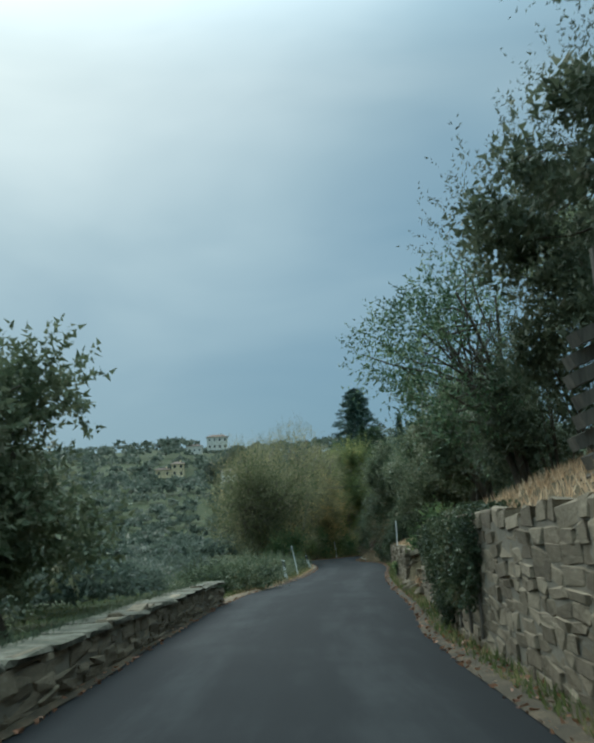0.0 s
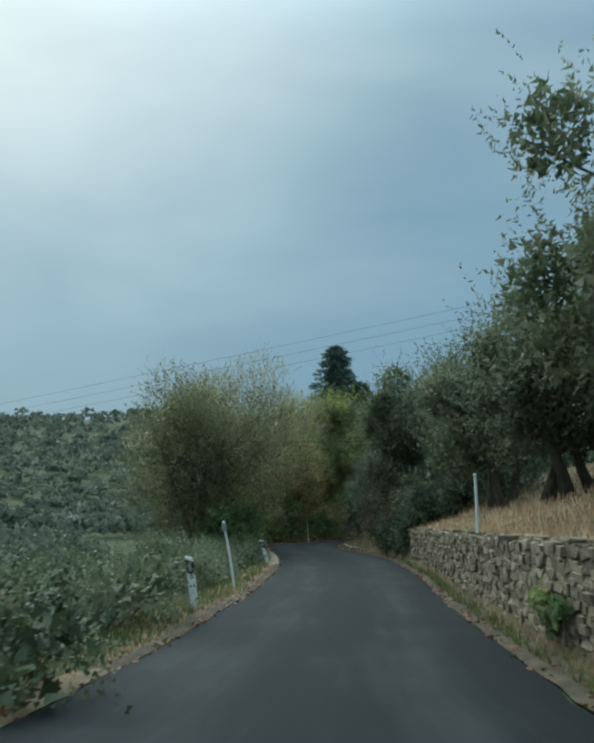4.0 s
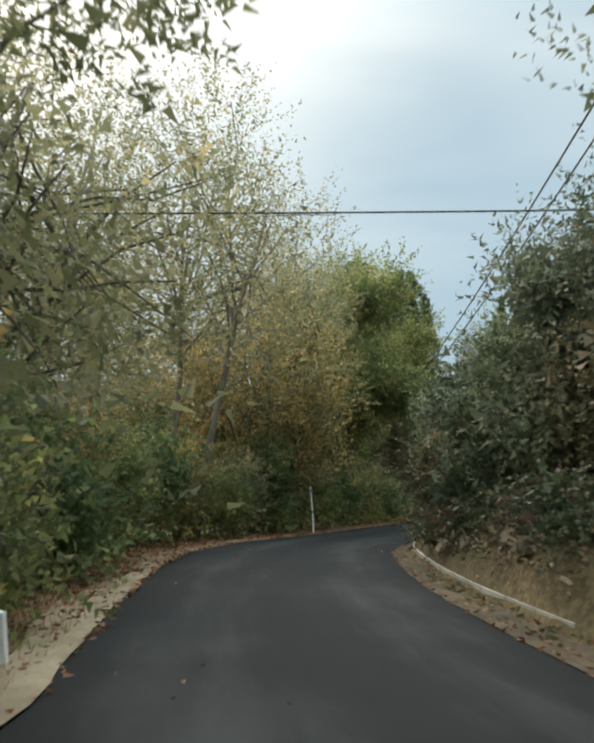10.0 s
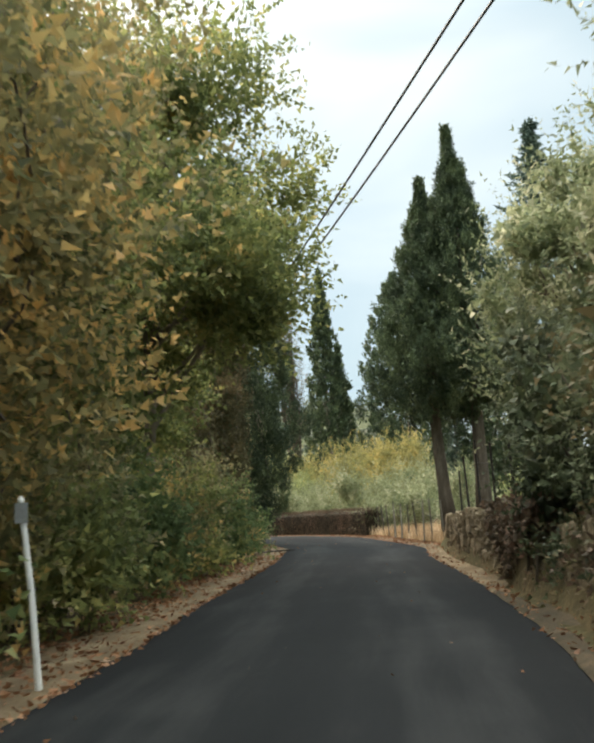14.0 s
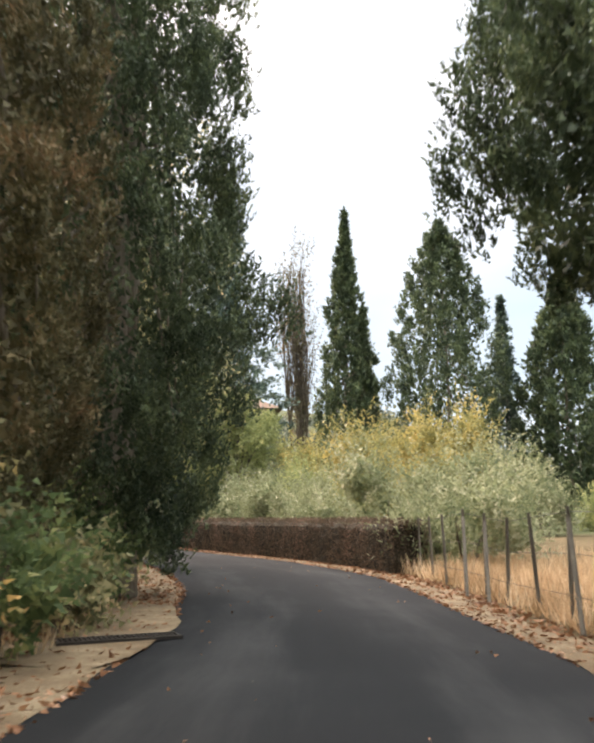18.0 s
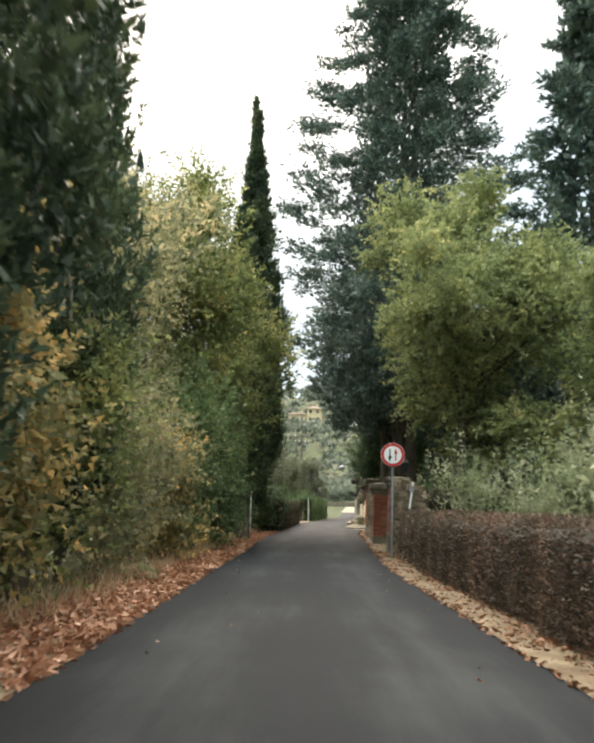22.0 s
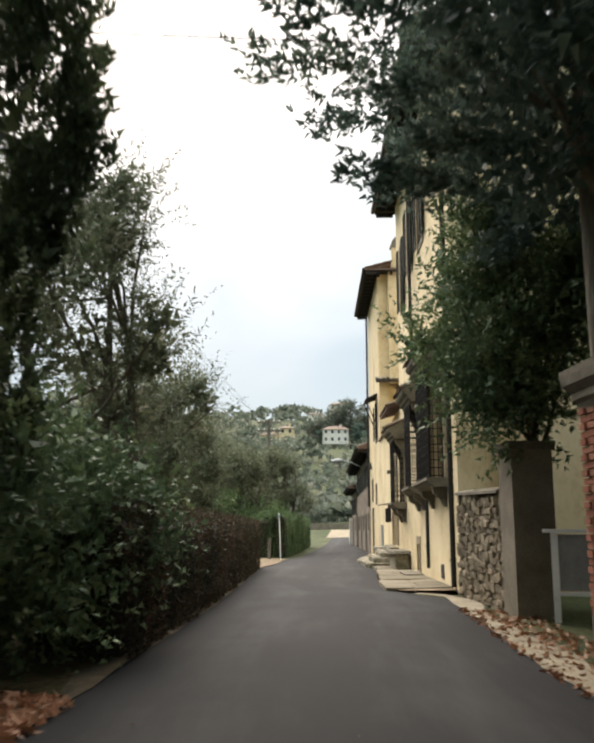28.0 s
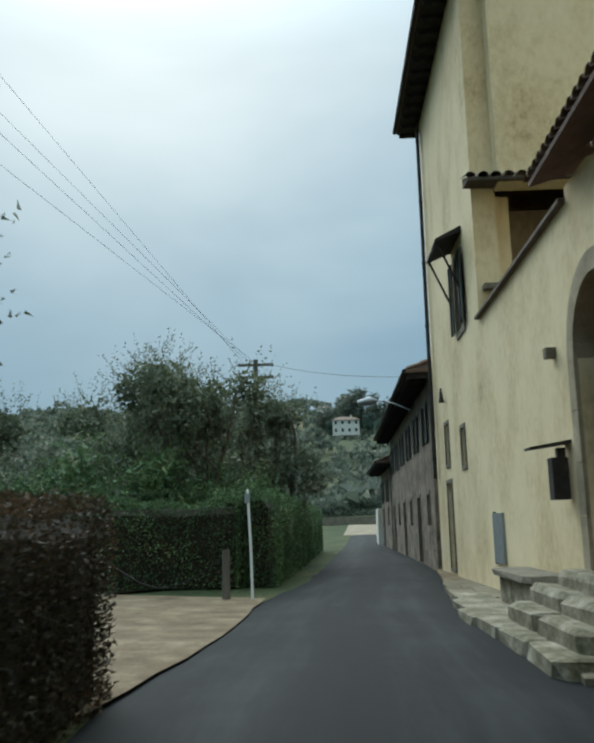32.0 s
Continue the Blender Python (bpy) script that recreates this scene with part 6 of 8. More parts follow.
def caged_window(ob, s0, s1, z0, z1, proud=0.3):
    """A kneeling window: iron grille that stands out over a sill on scrolled corbels, under a tiled stone cornice."""
    win = part("window", panel(s1 - s0 + 0.36, z0 - 0.1, z1 + 0.2, 0.12, [(s0, s1, z0, z1)], 0.05, s0 - 0.18), M["quoin"], ob, "deep window behind an iron cage")
    part("pane", Geo().box(((s0 + s1) / 2, -0.22, (z0 + z1) / 2), (s1 - s0, 0.02, z1 - z0)), M["glass"], win)
    mid = (s0 + s1) / 2
    cross = Geo().box((mid, -0.19, (z0 + z1) / 2), (0.09, 0.05, z1 - z0)).box((s0 + 0.05, -0.19, (z0 + z1) / 2), (0.1, 0.05, z1 - z0)).box((s1 - 0.05, -0.19, (z0 + z1) / 2), (0.1, 0.05, z1 - z0))
    for k in (0.02, 0.35, 0.68, 0.98):
        cross.box((mid, -0.19, z0 + (z1 - z0) * k), (s1 - s0, 0.04, 0.06))
    part("sash", cross, M["palewood"], win, "pale wooden sash")
    ln = s1 - s0 + 0.5
    sill = [(0, 0), (0, 0.19), (proud + 0.16, 0.19), (proud + 0.16, 0.14), (proud + 0.11, 0.12), (proud + 0.09, 0.07), (proud + 0.03, 0.05), (proud, 0.0)]
    part("sill", Geo().prism(sill, ln, (s0 - 0.25, 0.0, z0 - 0.19), (0, 1, 0), (1, 0, 0)), M["pietra"], win)
    scroll = [(0, 0), (0, -0.4), (0.05, -0.41), (0.08, -0.36), (0.09, -0.28), (0.15, -0.2), (0.24, -0.17), (0.29, -0.12), (0.3, 0)]
    for x in (s0 - 0.02, s1 - 0.22):
        part("corbel", Geo().prism(scroll, 0.24, (x, 0.0, z0 - 0.19), (0, 1, 0), (1, 0, 0)), M["pietra"], win)
    y = proud + 0.06
    n = max(6, round((s1 - s0) / 0.16))
    me = Geo().tube([(0, 0, z0 - 0.02), (0, 0, z1 + 0.04)], 0.012, 6).mesh("grille_bar")
    me.materials.append(M["iron"])
    for k in range(n + 1):
        o = new("grille_bar", me)
        o.parent, o.location = win, (s0 + 0.02 + (s1 - s0 - 0.04) * k / n, y, 0)
    for k in (0, 1, 2):
        for e in (s0 + 0.02, s1 - 0.02):
            o = new("grille_bar", me)
            o.parent, o.location = win, (e, 0.06 + (y - 0.06) * k / 3, 0)
    rows = max(8, round((z1 - z0) / 0.17))
    hb = Geo().tube([(s0 + 0.02, 0.05, 0), (s0 + 0.02, y, 0), (s1 - 0.02, y, 0), (s1 - 0.02, 0.05, 0)], 0.012, 6)
    for k in range(n + 1):
        hb.box((s0 + 0.02 + (s1 - s0 - 0.04) * k / n, y, 0), (0.036, 0.034, 0.036))
    hm = hb.mesh("grille_rail")
    hm.materials.append(M["iron"])
    for k in range(rows + 1):
        o = new("grille_rail", hm)
        o.parent, o.location = win, (0, 0, z0 + 0.06 + (z1 - z0 - 0.1) * k / rows)
    # cornice on two scrolled brackets
    brk = [(0, 0), (0, -0.55), (0.06, -0.55), (0.1, -0.42), (0.17, -0.32), (proud - 0.02, -0.2), (proud + 0.02, -0.08), (proud + 0.02, 0)]
    for x in (s0 - 0.2, s1 + 0.02):
        part("bracket", Geo().prism(brk, 0.18, (x, 0.0, z1 + 0.06), (0, 1, 0), (1, 0, 0)), M["pietra"], win)
    cw = proud + 0.26
    prof = [(0, 0), (proud + 0.06, 0), (proud + 0.08, 0.07), (proud + 0.13, 0.09), (proud + 0.15, 0.17), (cw - 0.05, 0.2), (cw, 0.27), (cw, 0.32), (0, 0.58)]
    canopy = part("canopy", Geo().prism(prof, s1 - s0 + 0.66, (s0 - 0.33, 0.0, z1 + 0.06), (0, 1, 0), (1, 0, 0)), M["pietra"], win, "moulded sandstone cornice with a tiled slope")
    tile_rows(canopy, s0 - 0.36, s1 + 0.36, cw + 0.06, z1 + 0.39, 0.0, z1 + 0.66, 0.2)
    return win


def shutter_window(ob, s0, s1, z0, z1, open_out=True):
    win = part("window", panel(s1 - s0 + 0.24, z0 - 0.14, z1 + 0.12, 0.1, [(s0, s1, z0, z1)], 0.03, s0 - 0.12), M["pietra"], ob)
    part("pane", Geo().box(((s0 + s1) / 2, -0.15, (z0 + z1) / 2), (s1 - s0, 0.02, z1 - z0)), M["glass"], win)
    w = (s1 - s0) / 2
    g = Geo()
    g.box((w / 2, 0, (z1 - z0) / 2 - 0.0), (w, 0.012, z1 - z0))
    for xx in (0.03, w - 0.03):
        g.box((xx, 0.012, (z1 - z0) / 2), (0.06, 0.04, z1 - z0))
    k, sl = 0.06, Geo()
    while k < z1 - z0:
        sl.box((w / 2, 0.016, k), (w - 0.1, 0.035, 0.022), 0, 0.5)
        k += 0.055
    me = g.mesh("shutter")
    slats = sl.mesh("slats")
    for q in (me, slats):
        q.materials.append(M["shutter"])
    for x, rot in ((s0 - w if open_out else s0, 0.0), (s1 if open_out else s0 + w, 0.0)):
        o = new("shutter", me)
        o.parent, o.location, o.rotation_euler = win, (x, 0.07, z0), (0, 0, rot)
        o = new("shutter_slats", slats)
        o.parent, o.location, o.rotation_euler, o["kind"] = win, (x, 0.07, z0), (0, 0, rot), "stuff"
    return win


def drainpipe(ob, s, y, z0, z1, name="drainpipe"):
    g = Geo().tube([(s, y, z0), (s, y, z1)], 0.05, 9)
    for k in np.arange(z0 + 0.5, z1, 1.8):
        g.tube([(s, y, k), (s, y, k + 0.05)], 0.065, 9)
    return part(name, g, M["iron"], ob)


def build_villa():
    # tall block
    ob = thing("villa", "tall ochre plastered villa with caged windows and wide tiled eaves", "house", at=VILLA_AT, rot=VILLA_ROT)
    H1, xa, xb = 12.35, 0.42, 10.4
    cages = [(1.0, 3.05, 2.3, 4.75), (4.45, 5.75, 2.3, 4.4), (9.05, 10.25, 2.05, 3.95)]
    ups = [(3.6, 4.5, 8.7, 10.75), (6.0, 6.9, 8.7, 10.7), (8.2, 9.1, 8.2, 10.25)]
    vent = (5.85, 6.3, 0.15, 0.85)
    part("wall", panel(xb - xa, 0, H1, 0.5, [*cages, vent, *ups], 0.0, xa), M["plaster"], ob)
    for x in (xa + 0.25, xb - 0.25):
        part("wall", Geo().box((x, -6.5, H1 / 2), (0.5, 12.0, H1)), M["plaster"], ob)
    part("wall", Geo().box(((xa + xb) / 2, -12.75, H1 / 2), (xb - xa, 0.5, H1)), M["plaster"], ob)
    for c in cages:
        caged_window(ob, *c)
    for u in ups:
        shutter_window(ob, *u)
    # quoins of dressed stone up the near corner
    for k in range(int(H1 / 0.74)):
        w, h = (0.34, 0.2)[k % 2], 0.37
        o = part("quoin", Geo().box((w / 2, -0.03, h / 2), (w, 0.10, h)), M["quoin"], ob)
        o.location = (xa - 0.02, 0.0, k * 0.74 + 0.3)
    part("pilaster", Geo().box((-0.13, -0.3, 5.6), (0.5, 0.6, 11.2)), M["plaster"], ob, "plain corner pilaster")
    drainpipe(ob, 0.25, 0.04, 0.1, H1 - 0.1, "corner_pipe")
    hip_roof(ob, xa, xb, -13.0, 0.0, H1 + 0.05, 3.0, 0.7)
    drainpipe(ob, 6.0, 0.09, 5.1, H1)
    drainpipe(ob, 4.0, 0.03, 0.3, 2.3)
    part("hatch", panel(0.7, 0.0, 1.05, 0.08, [vent], 0.03, 5.72), M["quoin"], ob, "stone-framed cellar hatch")
    part("hatch_door", Geo().box((6.07, -0.1, 0.5), (0.45, 0.04, 0.7)), M["wood"], ob)
    part("grate", Geo().box((1.9, 0.0, 0.32), (0.4, 0.03, 0.3)), M["iron"], ob, "rusty cellar grate")

    # low wing with the arched door
    lo = thing("villa_wing", "low ochre wing wall with a stone arched door", "house", at=VILLA_AT, rot=VILLA_ROT)
    H2, we = 5.0, 19.0
    a0, a1, spring, ri, ro = 11.75, 13.35, 3.1, 0.8, 1.04
    part("wall", panel(we - xb, 0, H2, 0.5, [(a0, a1, 0.7, spring + 0.8)], 0.0, xb), M["plaster"], lo)
    ang = np.linspace(0, np.pi, 15)
    cx = (a0 + a1) / 2
    for k in range(14):
        b = [(cx + rr * math.cos(t), spring + rr * math.sin(t)) for rr, t in ((ri, ang[k]), (ro, ang[k]), (ro, ang[k + 1]), (ri, ang[k + 1]))]
        vs = [(x, yy, zz) for yy in (-0.5, 0.05) for x, zz in b]
        part("arch_stone", Geo().add(vs, [(0, 1, 2, 3), (7, 6, 5, 4), (0, 4, 5, 1), (1, 5, 6, 2), (2, 6, 7, 3), (3, 7, 4, 0)]), M["quoin"], lo, "grey stone of the door arch")
    for xx in (cx - (ri + ro) / 2, cx + (ri + ro) / 2):
        for k in range(4):
            hh = (spring - 0.7) / 4
            part("jamb_stone", Geo().box((xx, -0.225, 0.7 + hh * (k + 0.5)), (ro - ri, 0.55, hh - 0.008)), M["quoin"], lo)
    # plaster that fills the corners above the arch
    fill = Geo()
    for k in range(14):
        x_a, x_b = cx + ro * math.cos(ang[k]), cx + ro * math.cos(ang[k + 1])
        z_a, z_b = spring + ro * math.sin(ang[k]), spring + ro * math.sin(ang[k + 1])
        x_a, x_b = max(min(x_a, a1), a0), max(min(x_b, a1), a0)
        if abs(x_a - x_b) > 1e-4 and min(z_a, z_b) < spring + 0.8:
            fill.add([(x_a, -0.004, min(z_a, spring + 0.8)), (x_b, -0.004, min(z_b, spring + 0.8)), (x_b, -0.004, spring + 0.82), (x_a, -0.004, spring + 0.82)], [(0, 1, 2, 3)])
    part("spandrel", fill, M["plaster"], lo)
    door = part("door", Geo().box((cx, -0.34, 2.3), (1.62, 0.08, 3.3)), M["doorwood"], lo, "brown panelled door")
    for x in (cx - 0.4, cx + 0.4):
        for z, h in ((1.15, 0.7), (2.15, 1.0), (3.2, 0.8)):
            part("door_panel", Geo().box((x, -0.29, z), (0.6, 0.03, h)), M["doorwood"], door)
    # tiled eave of the wing's roof, beside the tall block
    part("eave", Geo().prism([(-0.5, 0.3), (-0.5, 0.38), (0.42, 0.09), (0.42, 0.03)], 13.3 - xb, (xb, 0, H2 + 0.17), (0, 1, 0), (1, 0, 0)), M["eavered"], lo, "reddish boarded eave")
    tile_rows(lo, xb, 13.3, 0.45, H2 + 0.28, -0.5, H2 + 0.56, 0.2)
    part("coping", Geo().prism([(-0.5, 0), (-0.5, 0.1), (0.09, 0.05), (0.09, 0)], we - 13.3, (13.3, 0, H2), (0, 1, 0), (1, 0, 0)), M["oldtile"], lo)
    part("wall", Geo().box((11.85, -0.25, H2 + 0.09), (2.9, 0.5, 0.18)), M["plaster"], lo)
    lan = part("lantern", Geo().box((14.0, 0.14, 1.75), (0.2, 0.2, 0.5)).box((14.0, 0.1, 2.06), (0.1, 0.1, 0.12)), M["iron"], lo, "dark iron box lantern")
    part("lantern_roof", Geo().prism([(0, 0.05), (0.5, -0.02), (0.5, 0.01), (0, 0.09)], 0.3, (13.85, 0.0, 2.12), (0, 1, 0), (1, 0, 0)), M["iron"], lan)
    meter = part("meter_door", Geo().box((18.35, 0.02, 0.98), (0.8, 0.05, 0.85)), M["steel"], lo, "grey metal meter door")
    # No opening here: a solid black strip paints the dark of a gap.
    part("gap", Geo().box((18.68, 0.012, 0.98), (0.07, 0.05, 0.9)), M["black"], meter)
    part("wall_stone", Geo().box((14.25, 0.05, 3.35), (0.14, 0.16, 0.13)), M["pietra"], lo)

    # rear block with the bell
    tw = thing("bell_house", "ochre house block with a bell gable and awning window", "house", at=VILLA_AT, rot=VILLA_ROT)
    H3, x0, x1 = 12.65, 19.0, 26.0
    sw, dw, aw, nw = (21.3, 21.75, 2.45, 3.25), (23.5, 24.2, 0.2, 2.2), (20.55, 21.35, 5.3, 6.85), (23.6, 24.1, 2.65, 3.6)
    part("wall", panel(x1 - x0, 0, H3, 0.45, [sw, dw, aw, nw], 0.0, x0), M["plaster"], tw)
    en = part("end_wall", panel(7.0, 0, H3, 0.4, [(0.45, 3.6, 5.55, 7.55)], 0.0, 0.45), M["plaster"], tw)
    en.rotation_euler, en.location = (0, 0, radians(-90)), (x0, 0, 0)
    # Darker plaster at the back: the recess's shadow is put into the colour.
    part("loggia_back", Geo().box((x0 + 1.25, -2.2, 6.5), (0.1, 3.4, 2.2)), M["oldshadeplaster"], tw)
    part("loggia_pier", Geo().box((x0 + 0.75, -0.62, 6.5), (0.9, 0.3, 2.1)), M["plaster"], tw)
    part("loggia_floor", Geo().box((x0 + 0.7, -2.2, 5.47), (1.3, 3.4, 0.16)), M["pietra"], tw)
    part("loggia_sill", Geo().box((x0 - 0.08, -0.4, 5.6), (0.3, 0.6, 0.1)), M["pietra"], tw)
    lroof = part("loggia_roof", Geo().prism([(0, 0), (0.55, -0.06), (0.55, 0.0), (0, 0.2)], 3.9, (x0, -3.75, 7.62), (-1, 0, 0), (0, 1, 0)), M["oldtile"], tw)
    ang8 = np.linspace(0, np.pi, 7)
    for k in range(16):
        yy = 0.1 - 0.24 * k
        tg = Geo()
        r0 = [(x0 - 0.6, yy + 0.1 * math.cos(t), 7.62 + 0.09 * math.sin(t)) for t in ang8]
        r1 = [(x0, yy + 0.09 * math.cos(t), 7.8 + 0.08 * math.sin(t)) for t in ang8]
        tg.add(r0 + r1, [(i, i + 1, i + 8, i + 7) for i in range(6)])
        part("barrel_tile", tg, M["oldtile"], lroof)
    part("wall", Geo().box((x1 - 0.2, -3.95, H3 / 2), (0.4, 7.0, H3)), M["plaster"], tw)
    part("wall", Geo().box(((x0 + x1) / 2, -7.4, H3 / 2), (x1 - x0, 0.4, H3)), M["plaster"], tw)
    hip_roof(tw, x0, x1, -7.2, 0.0, H3 + 0.05, 1.1, 0.6)
    for h in (sw, dw, nw):
        part("window_frame", panel(h[1] - h[0] + 0.16, h[2] - 0.08, h[3] + 0.08, 0.06, [h], 0.03, h[0] - 0.08), M["pietra"], tw)
        part("pane" if h is not dw else "door", Geo().box(((h[0] + h[1]) / 2, -0.16, (h[2] + h[3]) / 2), (h[1] - h[0], 0.04, h[3] - h[2])), M["glass"] if h is not dw else M["wood"], tw)
    part("niche_lamp", Geo().tube([(23.85, 0.1, 4.15), (23.85, 0.1, 4.5)], [0.07, 0.02], 8), M["iron"], tw)
    win = shutter_window(tw, *aw)
    part("awning", Geo().prism([(0, 0), (0.55, -0.22), (0.55, -0.16), (0, 0.12)], 1.5, (20.3, 0.0, 7.25), (0, 1, 0), (1, 0, 0)), M["eavewood"], win)
    for x in (20.4, 21.7):
        part("awning_bracket", Geo().tube([(x, 0.02, 5.9), (x, 0.5, 7.02)], 0.025, 5), M["eavewood"], win)
    part("awning_rail", Geo().tube([(20.35, 0.5, 7.0), (21.75, 0.5, 7.0)], 0.025, 5), M["eavewood"], win)
    drainpipe(tw, 25.7, 0.1, 2.4, H3)
    # bell gable
    bx, by, bz = x0 - 0.1, -1.12, H3 + 0.38
    bell_gable = part("bell_gable", Geo().box((bx, by, bz - 0.06), (0.42, 1.0, 0.28)), M["plaster"], tw, "small plastered bell arch")
    for k in (-0.36, 0.36):
        part("pier", Geo().box((bx, by + k, bz + 0.42), (0.34, 0.23, 0.84)), M["plaster"], bell_gable)
        part("impost", Geo().box((bx, by + k * 1.06, bz + 0.8), (0.4, 0.3, 0.08)), M["pietra"], bell_gable)
    aa = np.linspace(0, np.pi, 11)
    for k in range(10):
        bg = Geo()
        b = [(by + rr * math.cos(t), bz + 0.84 + rr * math.sin(t)) for rr, t in ((0.25, aa[k]), (0.5, aa[k]), (0.5, aa[k + 1]), (0.25, aa[k + 1]))]
        vs = [(xx, yy, zz) for xx in (bx - 0.2, bx + 0.2) for yy, zz in b]
        bg.add(vs, [(0, 1, 2, 3), (7, 6, 5, 4), (0, 4, 5, 1), (1, 5, 6, 2), (2, 6, 7, 3), (3, 7, 4, 0)])
        part("arch_stone", bg, M["pietra"], bell_gable)
    prof = [(0.02, 0.34), (0.05, 0.32), (0.07, 0.24), (0.08, 0.12), (0.1, 0.04), (0.13, 0.0)]
    part("bell", Geo().tube([(bx, by, bz + 0.45 + z) for _, z in prof], [q for q, _ in prof], 12), M["iron"], bell_gable)
    part("cross", Geo().box((bx, by, bz + 1.52), (0.03, 0.03, 0.4)).box((bx, by, bz + 1.58), (0.03, 0.22, 0.03)), M["iron"], bell_gable)


build_villa()


def build_row_house(label, p0, p1, depth, height, mat, seed, arch=False):
    """A house of the row beyond the villa, its front from p0 to p1 along the lane."""
    p0, p1 = np.array(p0, float), np.array(p1, float)
    d = p1 - p0
    ln = float(np.hypot(*d))
    ob = thing("row_house", label, "house", "houses beyond the villa", at=(p0[0], p0[1], 0), rot=math.atan2(d[1], d[0]))
    r = np.random.default_rng(seed)
    holes = []
    n = max(1, int(ln / 2.6))
    for k in range(n):
        s = (k + 0.5) * ln / n
        holes.append((s - 0.4, s + 0.4, height - 1.9, height - 0.75))
        if k % 2:
            holes.append((s - 0.45, s + 0.45, 0.0, 2.1))
        else:
            holes.append((s - 0.35, s + 0.35, 1.2, 2.1))
    part("wall", panel(ln, -0.1, height, 0.4, holes), mat, ob)
    for x in (0.2, ln - 0.2):
        part("wall", Geo().box((x, -depth / 2 - 0.2, height / 2), (0.4, depth - 0.4, height)), mat, ob)
    for h in holes:
        f = part("window" if h[2] > 0.1 else "door", panel(h[1] - h[0] + 0.2, h[2], h[3] + 0.12, 0.06, [h], 0.025, h[0] - 0.1), M["pietra"], ob)
        part("pane", Geo().box(((h[0] + h[1]) / 2, -0.18, (h[2] + h[3]) / 2), (h[1] - h[0], 0.03, h[3] - h[2])), M["glass"] if h[2] > 0.1 else M["wood"], f)
        if h[2] > 2:
            for x in (h[0] - 0.22, h[1] + 0.22):
                part("shutter", Geo().box((x, 0.05, (h[2] + h[3]) / 2), (0.4, 0.04, h[3] - h[2])), M["shutter"], f)
    hip_roof(ob, 0, ln, -depth, 0.0, height, depth * 0.22, 0.7)


M["ruin"] = surface("patched_stone_wall", [(0.0, (0.07, 0.055, 0.042)), (0.35, (0.16, 0.125, 0.092)), (0.6, (0.26, 0.205, 0.15)), (1.0, (0.42, 0.35, 0.265))], 1.6, 0.95, 0.9, 9.0)
build_row_house("long weathered stone house with patched plaster and dark eaves", (-14.25, 187.6), (-18.6, 204.6), 6.5, 5.5, M["ruin"], 1)
build_row_house("low stone house with small windows", (-18.75, 205.0), (-20.6, 212.0), 6.0, 4.3, M["ruin"], 2)
hut = thing("garden_wall", "pale plastered garden wall beyond the row of houses", "wall", kind="structure")
part("wall", Geo().box((-21.3, 214.6, 1.0), (0.3, 4.8, 2.4), radians(13)), M["paleplaster"], hut)

# ---------------------------------------------------------------- roadside posts


def snow_pole(x, y, z, h, dx, dy, label="slightly leaning white marker pole beside the lane", plate=True):
    ob = thing("marker_pole", label, "marker pole", "white marker poles", at=(x, y, z))
    part("pole", Geo().tube([(0, 0, -0.1), (dx * 0.5 + 0.01, dy * 0.5, h * 0.5), (dx, dy, h)], [0.028, 0.026, 0.024], 8), M["white"], ob)
    part("cap", Geo().tube([(dx, dy, h - 0.005), (dx, dy, h + 0.03)], [0.03, 0.012], 8), M["white"], ob)
    if plate:
        part("reflector_plate", Geo().box((dx * 0.93, dy * 0.93 - 0.035, h * 0.93), (0.10, 0.012, 0.16)), M["steel"], ob)
    return ob


snow_pole(-1.36, 37.3, -0.05, 1.35, -0.24, -0.15)
snow_pole(3.15, 34.8, 1.1, 1.0, 0.0, 0.0, "white marker pole on top of the stone wall", False)
snow_pole(-2.72, 80.0, -0.03, 1.5, -0.14, 0.05)
snow_pole(0.55, 105.3, 0.0, 1.7, 0.06, 0.0, "white marker pole half hidden at a cypress foot")
snow_pole(-0.1, 134.2, 0.0, 1.9, 0.24, 0.1, "white marker pole leaning against the gate wall")
snow_pole(-8.0, 143.8, 0.0, 1.75, 0.0, 0.0, "white marker pole at a cypress foot")
snow_pole(-16.25, 178.2, 0.0, 1.9, -0.08, 0.0, "white marker pole at the gravel yard")


def delineator(x, y, z, h, lean, band=True):
    ob = thing("delineator_post", "short white roadside post with black band" if band else "stubby plain white roadside post", "road post", "delineator posts", at=(x, y, z), rot=0.1)
    g = Geo().prism([(-0.06, -0.1), (0.06, -0.1), (0.06, h - 0.05), (-0.06, h)], 0.08, (0, 0.04, 0), (1, 0, 0), (0, -1, 0))
    body = part("post", g, M["white"], ob)
    if not band:
        ob.rotation_euler = (0, lean, 0.1)
        return
    part("black_band", Geo().prism([(-0.063, h - 0.26), (0.063, h - 0.31), (0.063, h - 0.10), (-0.063, h - 0.05)], 0.086, (0, 0.043, 0), (1, 0, 0), (0, -1, 0)), M["black"], body)
    part("reflector", Geo().box((0, -0.047, h - 0.18), (0.05, 0.008, 0.12)), M["steel"], body)
    ob.rotation_euler = (0, lean, 0.1)


delineator(-1.38, 33.4, -0.05, 0.85, -0.14)
delineator(-1.86, 47.4, -0.03, 0.85, -0.3)
delineator(-3.45, 58.6, -0.03, 0.42, -0.12, False)


